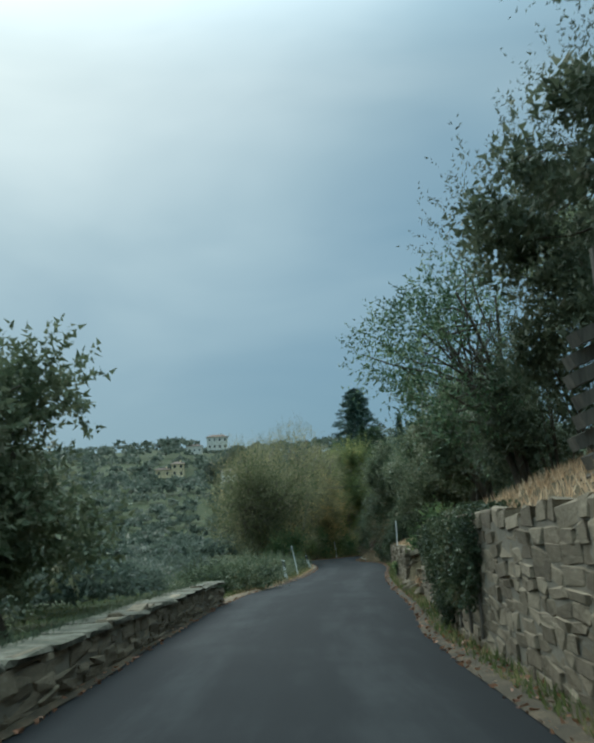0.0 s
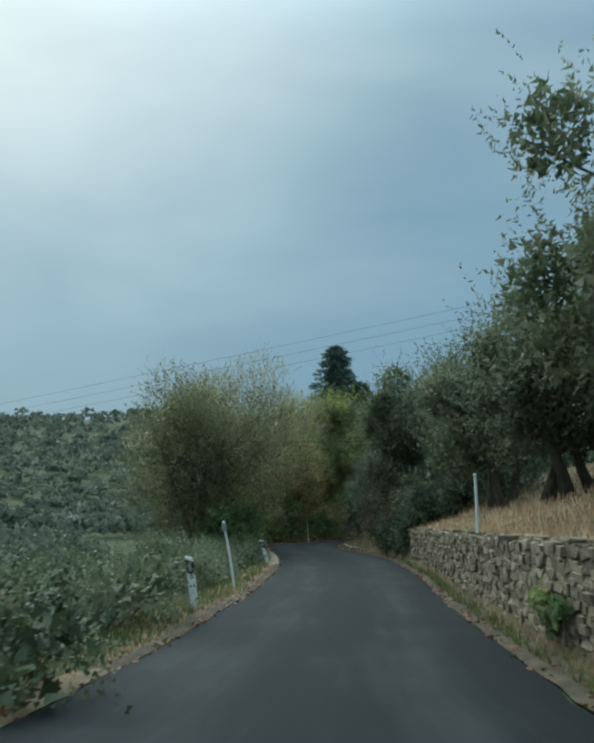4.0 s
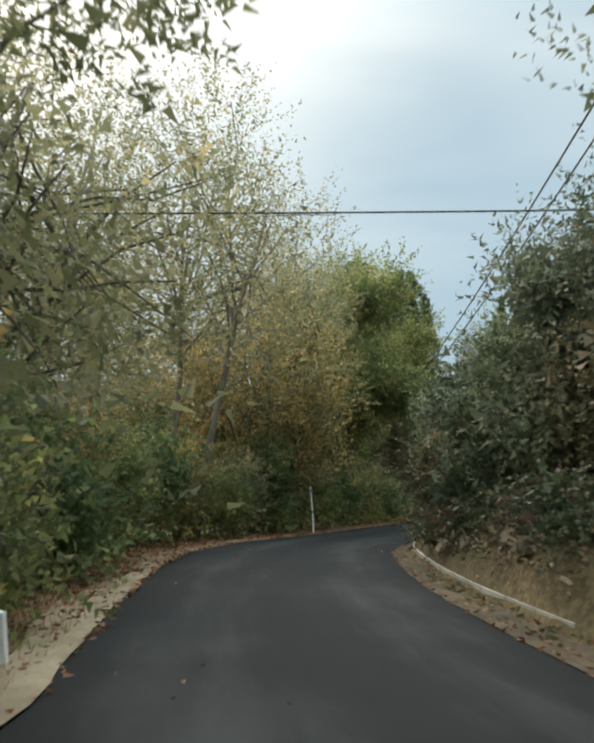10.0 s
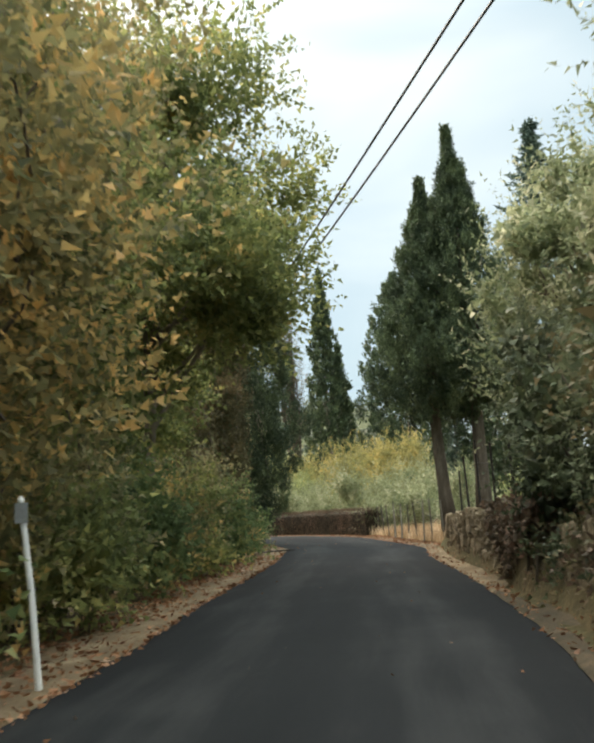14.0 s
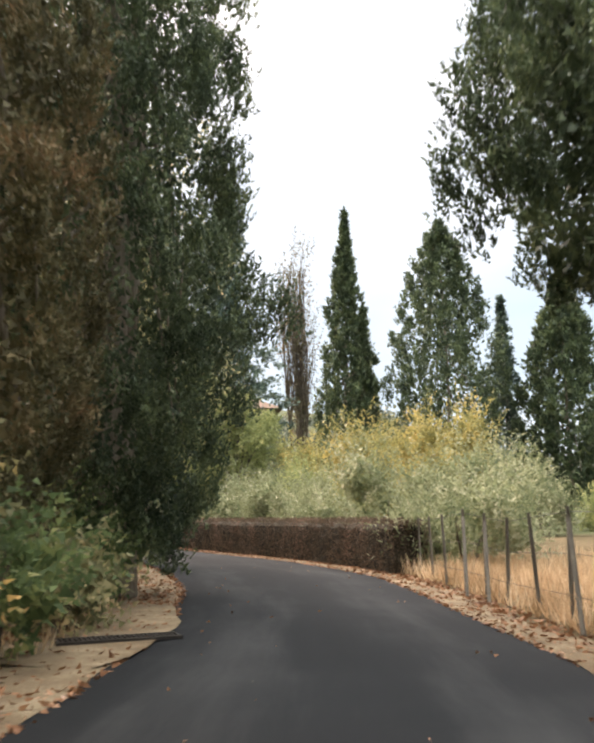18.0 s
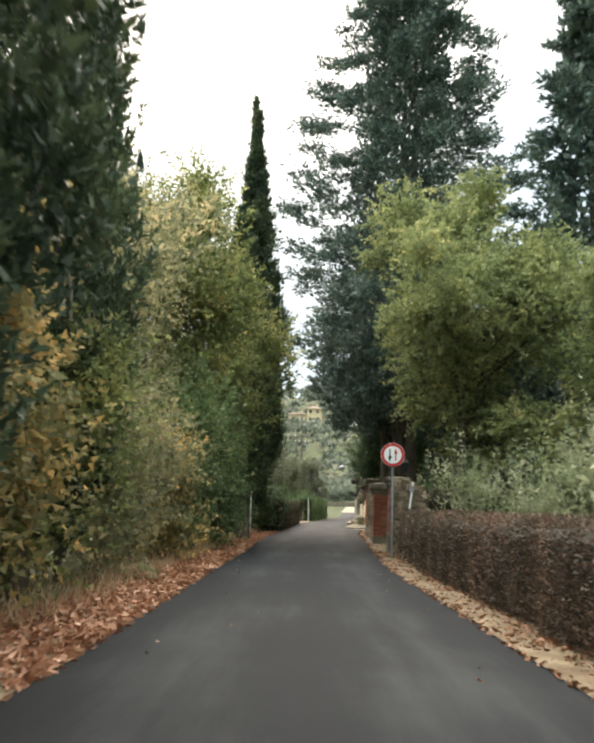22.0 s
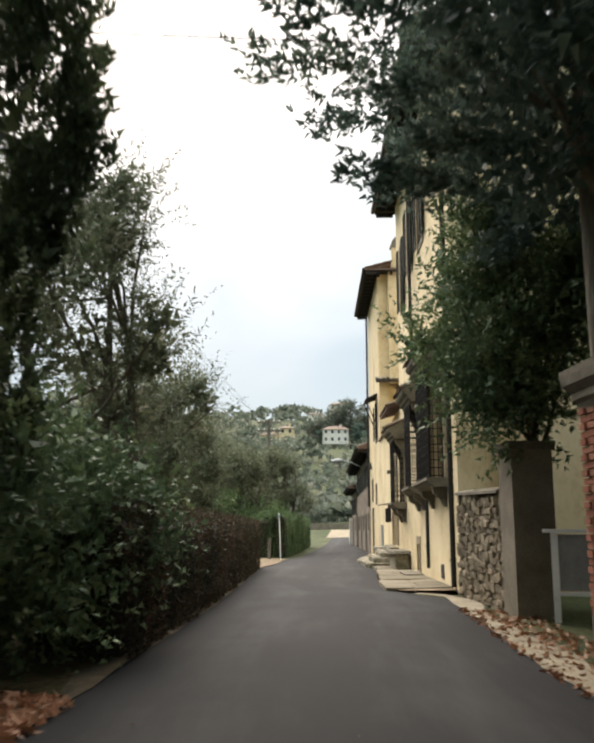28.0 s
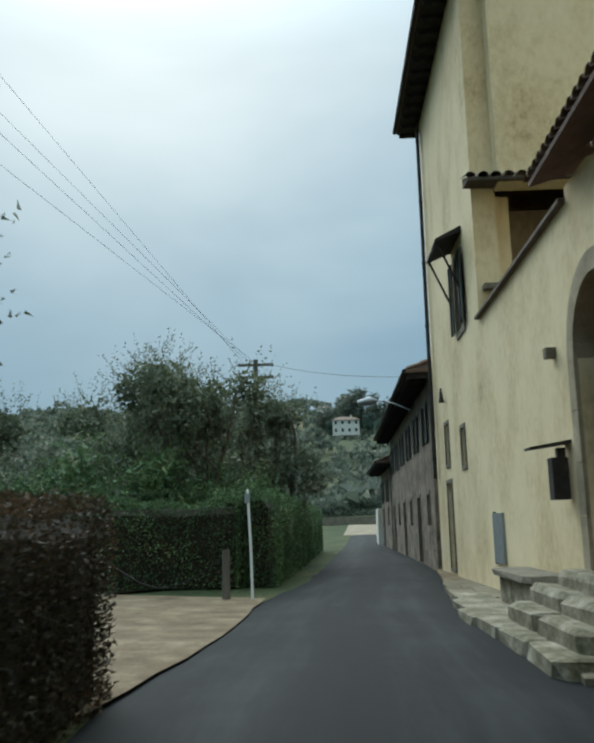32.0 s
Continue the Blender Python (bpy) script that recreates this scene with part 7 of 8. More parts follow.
def arrow(points, d, origin):
    return Geo().prism(points, d, origin, (1, 0, 0), (0, -1, 0))


def priority_sign(x, y, z, rot):
    ob = thing("road_sign", "round red-rimmed oncoming priority sign on a grey pole", "road sign", at=(x, y, 0), rot=rot)
    part("pole", Geo().tube([(0, 0.05, -0.1), (0, 0.05, z + 0.28)], 0.03, 10), M["steel"], ob)
    disc = part("rim", Geo().tube([(0, 0.012, z), (0, -0.012, z)], 0.30, 40), M["red"], ob, "red sign rim")
    part("face", Geo().tube([(0, -0.010, z), (0, -0.0155, z)], 0.225, 36), M["white"], disc, "white sign face")
    part("edge", Geo().tube([(0, 0.016, z), (0, 0.004, z)], 0.308, 40), M["white"], disc)
    a = [(-0.016, 0.15), (0.016, 0.15), (0.016, -0.07), (0.055, -0.05), (0.0, -0.16), (-0.055, -0.05), (-0.016, -0.07)]
    part("black_arrow", arrow([(p - 0.075, q) for p, q in a], 0.004, (0, -0.0165, z)), M["black"], disc)
    part("red_arrow", arrow([(p * 0.85 + 0.075, -q) for p, q in a], 0.004, (0, -0.0165, z)), M["red"], disc)
    part("clamp", Geo().box((0, 0.035, z + 0.1), (0.09, 0.05, 0.03)).box((0, 0.035, z - 0.1), (0.09, 0.05, 0.03)), M["steel"], ob)


priority_sign(-0.33, 134.0, 2.62, radians(18))

# ---------------------------------------------------------------- gate and garden walls


def brick_pillar(label, x, y, w, h, rot, cap=0.36, brick_from=0.25):
    """A pillar of laid bricks on a stone foot, with a moulded stone cap."""
    ob = thing("gate_pillar", label, "gate pillar", kind="structure", at=(x, y, 0), rot=rot)
    part("core", Geo().box((0, 0, (h - 0.1) / 2), (w - 0.05, w - 0.05, h + 0.1)), M["mortar"], ob)
    part("foot", Geo().box((0, 0, brick_from / 2 - 0.05), (w + 0.03, w + 0.03, brick_from + 0.1)), M["pietra"], ob)
    me = Geo().box((0, 0, 0), (0.235, 0.11, 0.055)).mesh("brick")
    me.materials.append(M["brick"])
    half = w / 2
    z, row = brick_from + 0.035, 0
    per = max(1, int(w / 0.25))
    while z < h:
        for side in range(4):
            a = side * math.pi / 2
            for k in range(per):
                t = (k - (per - 1) / 2 + (0.25 if row % 2 else -0.25) * (0.5 if per > 1 else 0.2)) * (w / per)
                b = new("brick", me)
                b.parent = ob
                q = Matrix.Rotation(a, 3, "Z") @ Vector((t, -half + 0.05, 0))
                b.location, b.rotation_euler = (q.x, q.y, z), (0, 0, a)
                b.scale = (w / per / 0.245, 1, 1)
        z += 0.068
        row += 1
    prof = [(half + 0.01, 0), (half + 0.03, 0.06), (half + 0.06, 0.09), (half + 0.06, 0.15), (half + 0.12, 0.22), (half + 0.13, 0.30), (half + 0.13, cap), (0.02, cap + 0.04)]
    c = Geo()
    v = np.array([(sx * p, sy * p, h + q) for p, q in prof for sx, sy in ((-1, -1), (1, -1), (1, 1), (-1, 1))])
    n = len(prof)
    c.add(v, [(4 * i + j, 4 * i + (j + 1) % 4, 4 * i + 4 + (j + 1) % 4, 4 * i + 4 + j) for i in range(n - 1) for j in range(4)])
    part("cap", c, M["pietra"], ob, "moulded grey stone cap")
    return ob


LANE = radians(20)
brick_pillar("red brick gate pillar with a stone cap", -2.5, 142.5, 0.5, 1.72, LANE, 0.4)
brick_pillar("tall brick gate pillar joined to the rubble wall", -0.78, 136.85, 0.46, 1.84, LANE, 0.3, 0.5)
brick_pillar("old brick pillar with a heavy mossy cap", -4.95, 151.9, 0.5, 2.25, LANE, 0.36, 0.5)
stone_wall("rubble garden wall sweeping up to the gate pillar", [(0.35, 135.6), (-0.2, 136.0), (-0.8, 136.42)], [1.5, 1.9, 2.1], seed=422, thick=0.4, course=0.12, length=0.17, core="mortar", singles=220, rough=0.7)
stone_wall("tall mortared garden wall along the lane", [(-2.75, 142.75), (-3.6, 145.9), (-4.4, 148.8), (-5.05, 151.6)], [1.86, 1.95, 2.0, 2.05], seed=423, thick=0.45, course=0.1, length=0.16, core="mortar", singles=300, rough=0.35)
stone_wall("rubble wall inside the gate", [(3.4, 144.0), (0.2, 142.9), (-2.2, 142.3)], [1.5, 1.45, 1.35], seed=424, thick=0.4, course=0.12, length=0.17, core="mortar", singles=220, rough=0.6)
stone_wall("rubble wall between pier and villa", [(-6.25, 157.7), (-7.2, 160.9)], [1.75, 1.85], seed=425, thick=0.4, course=0.12, length=0.17, core="mortar", singles=200, rough=0.5)
for lab, pts in (("sloping tile coping on the garden wall", [(-2.75, 142.75, 1.88), (-5.05, 151.6, 2.08)]), ("stone coping on the wall by the villa", [(-6.25, 157.7, 1.78), (-7.2, 160.9, 1.88)]), ("stone coping on the inner wall", [(3.4, 144.0, 1.53), (-2.2, 142.3, 1.38)])):
    a, b = np.array(pts[0]), np.array(pts[1])
    d = (b - a) / np.linalg.norm(b - a)
    nn = np.array([d[1], -d[0], 0])
    g = Geo()
    k = int(np.linalg.norm(b - a) / 0.6)
    ob = thing("wall_coping", lab, "coping", kind="structure", at=tuple(a))
    for i in range(k):
        s0, s1 = np.linalg.norm(b - a) * i / k, np.linalg.norm(b - a) * (i + 0.97) / k
        q = Geo()
        corners = [d * s + nn * w + np.array([0, 0, z]) for s in (s0, s1) for w, z in ((-0.06, 0), (-0.06, 0.05), (0.2, 0.11), (0.5, 0.05), (0.5, 0))]
        q.add(corners, [(0, 1, 6, 5), (1, 2, 7, 6), (2, 3, 8, 7), (3, 4, 9, 8)], [(0, 2, 1), (0, 4, 2), (4, 3, 2), (5, 6, 7), (5, 7, 9), (9, 7, 8)])
        part("slab", q, M["pietra"], ob)
# pier between the wall and the notice board
pier = thing("gate_pier", "weathered plastered gate pier", "gate pillar", kind="structure", at=(-5.85, 157.35, 0), rot=LANE)
part("shaft", Geo().box((0, 0, 1.15), (0.62, 0.62, 2.5)), M["mortar"], pier)
part("cap", Geo().box((0, 0, 2.45), (0.7, 0.7, 0.12)), M["pietra"], pier)
# Added boards stand in for a dark recess; its shade is in their colour.
back = thing("recess_boards", "dark boards standing in for the shaded recess behind the notice board", "gate", at=(-4.1, 155.0, 0), rot=radians(104))
for k in range(16):
    part("board", Geo().box((-1.9 + k * 0.25, 0, 0.85), (0.235, 0.04, 1.7)), M["core"], back)
part("rail", Geo().box((0, 0.04, 0.4), (4.0, 0.05, 0.12)).box((0, 0.04, 1.6), (4.0, 0.05, 0.12)), M["wood"], back)
board = thing("notice_board", "white-framed grey notice board on posts", "notice board", at=(-5.5, 156.5, 0), rot=radians(0))
part("panel", Geo().box((0.6, 0, 0.78), (1.1, 0.03, 0.75)), M["steel"], board)
for x in (0.0, 1.2):
    part("post", Geo().box((x, 0, 0.6), (0.09, 0.07, 1.24)), M["white"], board)
part("frame", Geo().box((0.6, 0, 1.2), (1.5, 0.12, 0.05)).box((0.6, 0, 0.36), (1.15, 0.05, 0.05)), M["white"], board)
# wooden sign board and flag on the inner wall
sb = thing("wooden_sign", "plank sign with a carved round emblem on the wall", "sign", at=(-1.85, 142.2, 0), rot=radians(16))
for k in range(3):
    part("plank", Geo().box((0.35, 0, 0.93 + k * 0.17), (0.95, 0.03, 0.165)), M["palewood"], sb)
emblem = Geo().tube([(0.45, -0.018, 1.1), (0.45, -0.03, 1.1)], 0.24, 28)
part("emblem", emblem, M["earth"], sb)
for k in range(4):
    part("letter_bar", Geo().box((0.3 + 0.1 * k, -0.034, 1.06), (0.05, 0.006, 0.10)), M["brick"], sb)
fl = thing("flag", "striped flag hanging limp on a leaning pole", "flag", at=(-1.55, 142.25, 1.38), rot=radians(16))
part("flagpole", Geo().tube([(0.12, 0, 0.0), (-0.22, -0.02, 0.85)], 0.013, 6), M["steel"], fl)
for k, (c0, nm) in enumerate([((0.03, 0.06, 0.35), "blue"), ((0.12, 0.4, 0.65), "sky_blue"), ((0.75, 0.5, 0.05), "yellow"), ((0.75, 0.2, 0.03), "orange"), ((0.55, 0.04, 0.03), "red")]):
    mt = surface("flag_" + nm, [(0.0, tuple(v * 0.85 for v in c0)), (1.0, c0)], 6.0, 0.8, 0.1, 60.0)
    q = Geo()
    zs = np.linspace(0.38, -0.02, 8)
    xa = 0.0 - 0.10 + k * 0.052 * (1 + 0.25 * (0.4 - zs))
    wob = 0.02 * np.sin(zs * 16 + k)
    q.strip(np.stack([xa, -0.05 + wob, zs], 1), np.stack([xa + 0.06, -0.055 + wob * 0.7 + 0.012 * (k % 2), zs - 0.01], 1))
    part("stripe", q, mt, fl)
lan = thing("wall_lantern", "glass wall lantern on the gate pillar", "lantern", at=(-0.55, 136.9, 2.2))
part("cage", Geo().tube([(0, 0, 0.1), (0, 0, 0.38)], [0.07, 0.11], 6), M["glass"], lan)
part("roof", Geo().tube([(0, 0, 0.38), (0, 0, 0.5)], [0.13, 0.02], 6), M["iron"], lan)
part("stem", Geo().tube([(0, 0, -0.05), (0, 0, 0.1)], 0.02, 6), M["iron"], lan)
# concrete apron of the gate
dr = Geo()
ys = np.linspace(136.9, 142.2, 9)
dr.strip(np.stack([xr(ys) - 0.05 + 0.08 * np.sin(ys * 5), ys, np.full(9, 0.012)], 1), np.stack([xr(ys) + 4.0, ys + 1.2, np.full(9, 0.05)], 1))
solid("driveway", dr, M["earth"], "pale sandy drive inside the gate", "driveway", kind="structure")
dr2 = Geo()
ys = np.linspace(98.4, 103.4, 9)
dr2.strip(np.stack([xl(ys) - 4.0, ys + 2.0, np.full(9, -0.01)], 1), np.stack([xl(ys) + 0.25 * np.sin((ys - 98.4) / 5 * math.pi) + 0.05 * np.sin(ys * 7), ys, np.full(9, 0.02)], 1))
solid("driveway", dr2, M["earth"], "sandy driveway mouth beside the cypress", "driveway", kind="structure")
dr3 = Geo()
ys = np.linspace(169.5, 178.4, 12)
ed = xl(ys) + 0.25 * np.sin((ys - 169.5) / 8.9 * math.pi) + 0.05 * np.sin(ys * 4)
dr3.strip(np.stack([xl(ys) - 9.0, ys + 2.0, np.full(12, 0.0)], 1), np.stack([ed, ys, np.full(12, 0.022)], 1))
solid("gravel_yard", dr3, M["earth"], "pale gravel yard opening off the lane", "gravel yard", kind="structure")

gt = thing("drain_grate", "iron drain grate across the driveway mouth", "drain grate", kind="structure", at=(1.75, 100.1, 0.03), rot=radians(15))
part("frame", Geo().box((0, 0.16, 0), (1.3, 0.04, 0.03)).box((0, -0.16, 0), (1.3, 0.04, 0.03)), M["iron"], gt)
for k in range(26):
    part("bar", Geo().box((-0.62 + k * 0.05, 0, 0), (0.026, 0.3, 0.025)), M["iron"], gt)
# dead stump with warning tape at the lane
stump = thing("tree_stump", "bleached dead stump wrapped with red and white tape", "tree stump", at=(0.62, 114.1, 0))
sg = Geo()
sg.tube([(0, 0, -0.1), (0.05, 0, 0.5), (0.02, 0.03, 1.1), (0.12, 0.0, 1.5), (0.2, -0.02, 1.75)], [0.27, 0.2, 0.16, 0.12, 0.04], 11)
sg.tube([(0.02, 0.03, 1.0), (-0.1, 0.05, 1.3), (-0.12, 0.02, 1.45)], [0.1, 0.08, 0.03], 7)
sg.tube([(0.03, 0, 0.6), (0.3, -0.1, 1.0), (0.36, -0.12, 1.25)], [0.07, 0.05, 0.02], 6)
part("trunk", sg, M["palebark"], stump, "pale barkless wood", smooth=True)
for k in range(6):
    a = k * math.pi / 3
    part("tape_band", Geo().box((0.28 + 0.05 * math.cos(a), -0.14 + 0.05 * math.sin(a), 0.62 + 0.09 * k), (0.16, 0.012, 0.075), a + 0.6, 0.3), M["red"] if k % 2 else M["white"], stump)

# ---------------------------------------------------------------- kerbs
for k, (y0, y1) in enumerate([(60.2, 75.4)]):
    kb = thing("kerb", "worn stone kerb holding back the leafy bank", "kerb", kind="structure")
    ys = np.arange(y0, y1, 0.95)
    for y in ys:
        a, b = np.array([float(xr(y)) + 0.42, y]), np.array([float(xr(y + 0.92)) + 0.42, y + 0.92])
        d = (b - a) / np.hypot(*(b - a))
        c = (a + b) / 2
        part("kerb_stone", Geo().box((c[0], c[1], 0.05), (0.92, 0.14, 0.24), math.atan2(d[1], d[0])), M["concrete"], kb)


def rubble(label, y0, y1, v0, v1, n, seed):
    """Loose stones on the bank between two distances along the lane."""
    r_b = np.random.default_rng(seed)
    ob = thing("bank_rubble", label, "rubble", at=(0, 0, 0))
    for y in r_b.uniform(y0, y1, n):
        x = float(xr(y)) + r_b.uniform(v0, v1)
        st_ob = new("stone", STONE_ME[r_b.integers(len(STONE_ME))])
        q = r_b.uniform(0.12, 0.34)
        st_ob.parent, st_ob.location, st_ob.scale, st_ob.rotation_euler = ob, (x, y, tz(x, y) + q * 0.15), (q, q * 0.8, q * 0.6), tuple(r_b.uniform(-0.5, 0.5, 3))


rubble("loose field stones strewn down the leafy bank", 56.5, 74, 0.5, 1.5, 90, 78)
rubble("fallen wall stones lying in the gap of the walls", 19.3, 24.2, 0.3, 1.5, 46, 79)

# ---------------------------------------------------------------- field fence


def fence(label, posts, h, wires=3, brace=(), mat="greywood", top=None):
    ob = thing("field_fence", label, "fence", at=(posts[0][0], posts[0][1], 0))
    o = np.array([posts[0][0], posts[0][1], 0])
    r = np.random.default_rng(len(posts))
    tops = []
    for x, y, z in posts:
        p = np.array([x, y, z]) - o
        t = p + np.array([r.normal() * 0.04, r.normal() * 0.04, h * r.uniform(0.93, 1.06)])
        part("post", Geo().tube([p - [0, 0, 0.15], (p + t) / 2, t], [0.03, 0.028, 0.024], 7), M[mat], ob)
        tops.append((p, t))
    for i in brace:
        p, t = tops[i]
        part("brace", Geo().tube([t + (p - t) * 0.1, p + np.array([-0.25, -0.75, 0.0])], 0.03, 6), M[mat], ob)
    for w in range(wires):
        k = 0.25 + 0.7 * w / max(1, wires - 1)
        part("wire", Geo().tube([p + (t - p) * k for p, t in tops], 0.004, 4, False), M["iron"], ob)


fence("rustic post and wire fence round a dry field", [(6.95, 98.4, 0), (6.9, 99.4, 0), (6.95, 100.4, 0), (7.05, 101.5, 0), (7.1, 102.7, 0), (7.15, 103.7, 0), (7.2, 104.8, 0), (7.35, 106.3, 0), (7.55, 107.8, 0), (7.75, 109.4, 0), (7.9, 111, 0)], 1.32, 3, (2, 5, 6))
fence("thin iron posts and wire on the stone wall", [(3.9, 85.2, 0.8), (4.5, 87.2, 0.8), (4.95, 89.2, 0.8), (5.4, 91.2, 0.8), (5.9, 93.2, 0.75), (6.5, 95.4, 0.4)], 1.7, 4, (), "iron")
pp = thing("concrete_post", "tall pale concrete post by the field", "post", at=(8.0, 100.6, 0))
part("shaft", Geo().box((0, 0, 1.25), (0.10, 0.10, 2.7)), M["concrete"], pp)

planks = thing("plank_stack", "stack of weathered planks leaning on the grassy bank", "planks", at=(5.3, 9.7, tz(5.3, 9.7)), rot=radians(8))
for k in range(9):
    part("plank", Geo().box((1.25 + 0.04 * (k % 3), 0.1 * (k % 2), 0.2 + 0.25 * k), (0.3, 2.5, 0.17), -math.pi / 2 + 0.05 * (k % 3 - 1), 0.38), M["greywood"], planks)
for x in (0.7, 1.9):
    part("bearer", Geo().box((x, 0.25, 1.1 + 0.4 * x), (0.1, 0.1, 3.0 + 0.4 * x)), M["greywood"], planks)
# ---------------------------------------------------------------- overhead lines


def cable(label, pts, sag, rad=0.012):
    g = Geo()
    for a, b in zip(pts, pts[1:]):
        a, b = np.array(a, float), np.array(b, float)
        k = np.linspace(0, 1, 22)[:, None]
        p = a + (b - a) * k
        p[:, 2] -= sag * 4 * (k * (1 - k))[:, 0]
        g.tube(p, rad, 5)
    return solid("overhead_cable", g, M["cable"], label, "cable")


cable("black overhead cable running above the lane", [(2.9, 57, 7.6), (1.45, 92, 7.0)], 0.3, 0.02)
cable("second black overhead cable beside the first", [(3.3, 57, 7.7), (1.85, 92, 7.1)], 0.35, 0.02)
cable("black cable crossing over the lane", [(-15, 65.0, 5.85), (12, 65.6, 5.85)], 0.15, 0.016)
for k in range(3):
    cable("thin power line high over the lane", [(-24, 55.3, 4.8 - 0.38 * k), (14, 45.3, 9.8 - 0.38 * k)], 0.1, 0.0045)
cable("thin wire crossing above the garden wall", [(-17, 149.5, 6.9), (2, 155.5, 6.6)], 0.2, 0.008)
up = thing("utility_pole", "wooden power pole with two crossarms", "utility pole", at=(-24.1, 200.3, 0))
part("mast", Geo().tube([(0, 0, -0.2), (0, 0, 9.1)], [0.16, 0.11], 10), M["greywood"], up)
for z in (8.85, 8.25):
    arm = part("crossarm", Geo().box((0, 0, z), (1.7, 0.1, 0.12), radians(15)), M["greywood"], up)
    for k in (-0.75, -0.35, 0.35, 0.75):
        part("insulator", Geo().tube([(k * 0.966, k * 0.259, z + 0.06), (k * 0.966, k * 0.259, z + 0.2)], [0.045, 0.03], 8), M["white"], arm)
for k, (zz, xx) in enumerate([(13.6, -24.71), (12.5, -24.67), (11.9, -24.65), (11.0, -24.62)]):
    far = np.array([xx, 181.6, zz])
    near = np.array([-24.1 + (-0.6 + 0.4 * k), 200.3, 8.95 - 0.5 * (k > 1)])
    cable("power line strung from the wooden pole", [tuple(near), tuple(far), tuple(far + (far - near) * 1.6)], 0.0, 0.006)
cable("service wire from pole to house row", [(-23.6, 200.4, 8.9), (-15.0, 190.2, 5.9)], 0.2, 0.01)
sl = thing("street_lamp", "small street lamp on a curved wall arm", "street lamp", at=(-15.02, 189.0, 4.65))
q = np.linspace(0, 1, 8)
part("arm", Geo().tube(np.stack([-1.1 * q, -0.15 * q, 0.35 * np.sin(q * 1.6)], 1), 0.025, 6), M["steel"], sl)
part("lamp_head", Geo().tube([(-1.0, -0.14, 0.35), (-1.25, -0.17, 0.36), (-1.6, -0.22, 0.3)], [0.05, 0.13, 0.08], 10), M["steel"], sl)

# ---------------------------------------------------------------- villa forecourt


def forecourt():
    """Worn flagstones between the lane and the villa, laid stone by stone."""
    ob = thing("pavement", "uneven sandstone pavement along the villa front", "pavement", kind="structure")
    r = np.random.default_rng(91)
    base = Geo()
    ys = np.arange(161.2, 187, 0.6)
    face = np.array([VILLA_AT[0] + (yy - VILLA_AT[1]) * ALONG[0] / ALONG[1] for yy in ys])
    base.strip(np.stack([xr(ys) + 0.04, ys, np.full(len(ys), 0.03)], 1), np.stack([face + 0.1, ys, np.full(len(ys), 0.06)], 1))
    part("bedding", base, M["earth"], ob)
    at = np.array(VILLA_AT)
    s = 0.55
    while s < 21.5:
        ds = r.uniform(0.55, 1.25)

        def rim(q):
            """Distance of the lane's edge from the villa's face."""
            y = VILLA_AT[1] + q * ALONG[1]
            return max(0.12, (VILLA_AT[0] + q * ALONG[0] - float(xr(y))) * 0.985)

        w = rim(s + ds / 2)
        n = 1 if w < 0.5 else (1 if r.random() < 0.35 else 2)
        cut = [0.0, 1.0] if n == 1 else [0.0, r.uniform(0.38, 0.62), 1.0]
        sk = r.normal() * 0.06
        for a, b in zip(cut, cut[1:]):
            e, h = 0.011, 0.045 + r.normal() * 0.006
            j = r.normal(size=(4, 2)) * 0.02
            c = [(s + e, a), (s + ds - e, a), (s + ds - e + sk, b), (s + e + sk, b)]
            p = []
            for (q, k), jj in zip(c, j):
                o = rim(q) * k + (e if k == a and a else 0) - (e if b < 1 and k == b else 0)
                p.append(at + ALONG * (q + (jj[0] if 0 < k < 1 else 0)) + OUT * (o + (jj[1] * 1.6 if k == 1.0 else 0)))
            v = [(x[0], x[1], z + (0.03 if k < 0.3 and z > 0 else 0)) for z in (-0.06, h) for x, (_, k) in zip(p, c)]
            top = [np.array(v[4 + i]) for i in range(4)]
            mid = sum(top) / 4
            v += [tuple(t + (mid - t) * 0.06 + np.array([0, 0, 0.012])) for t in top]
            g = Geo().add(v, [(0, 4, 5, 1), (1, 5, 6, 2), (2, 6, 7, 3), (3, 7, 4, 0), (4, 8, 9, 5), (5, 9, 10, 6), (6, 10, 11, 7), (7, 11, 8, 4), (8, 11, 10, 9)])
            part("flagstone", g, M["flag_stone"], ob)
        s += ds


M["mossy"] = surface("mossy_sandstone", [(0.0, (0.05, 0.055, 0.025)), (0.35, (0.15, 0.13, 0.08)), (0.7, (0.3, 0.26, 0.19)), (1.0, (0.46, 0.43, 0.36))], 3.0, 0.92, 0.8, 18.0)
forecourt()
st = thing("stone_steps", "worn mossy stone steps rising to the arched door", "steps", at=VILLA_AT, rot=VILLA_ROT)
BASE = np.mean([q[0] for q in STONES], 0)


def slab(name, mat, parent, s0, s1, y0, y1, z0, z1, kind=3, rough=0.3):
    """A worn block between two distances along and out from the villa's face."""
    sv, sq, stt = STONES[kind % len(STONES)]
    v = BASE + (sv - BASE) * rough
    return part(name, Geo().add(v * [s1 - s0 + 0.02, y1 - y0 + 0.02, z1 - z0] + [(s0 + s1) / 2, (y0 + y1) / 2, (z0 + z1) / 2], sq, stt), mat, parent)


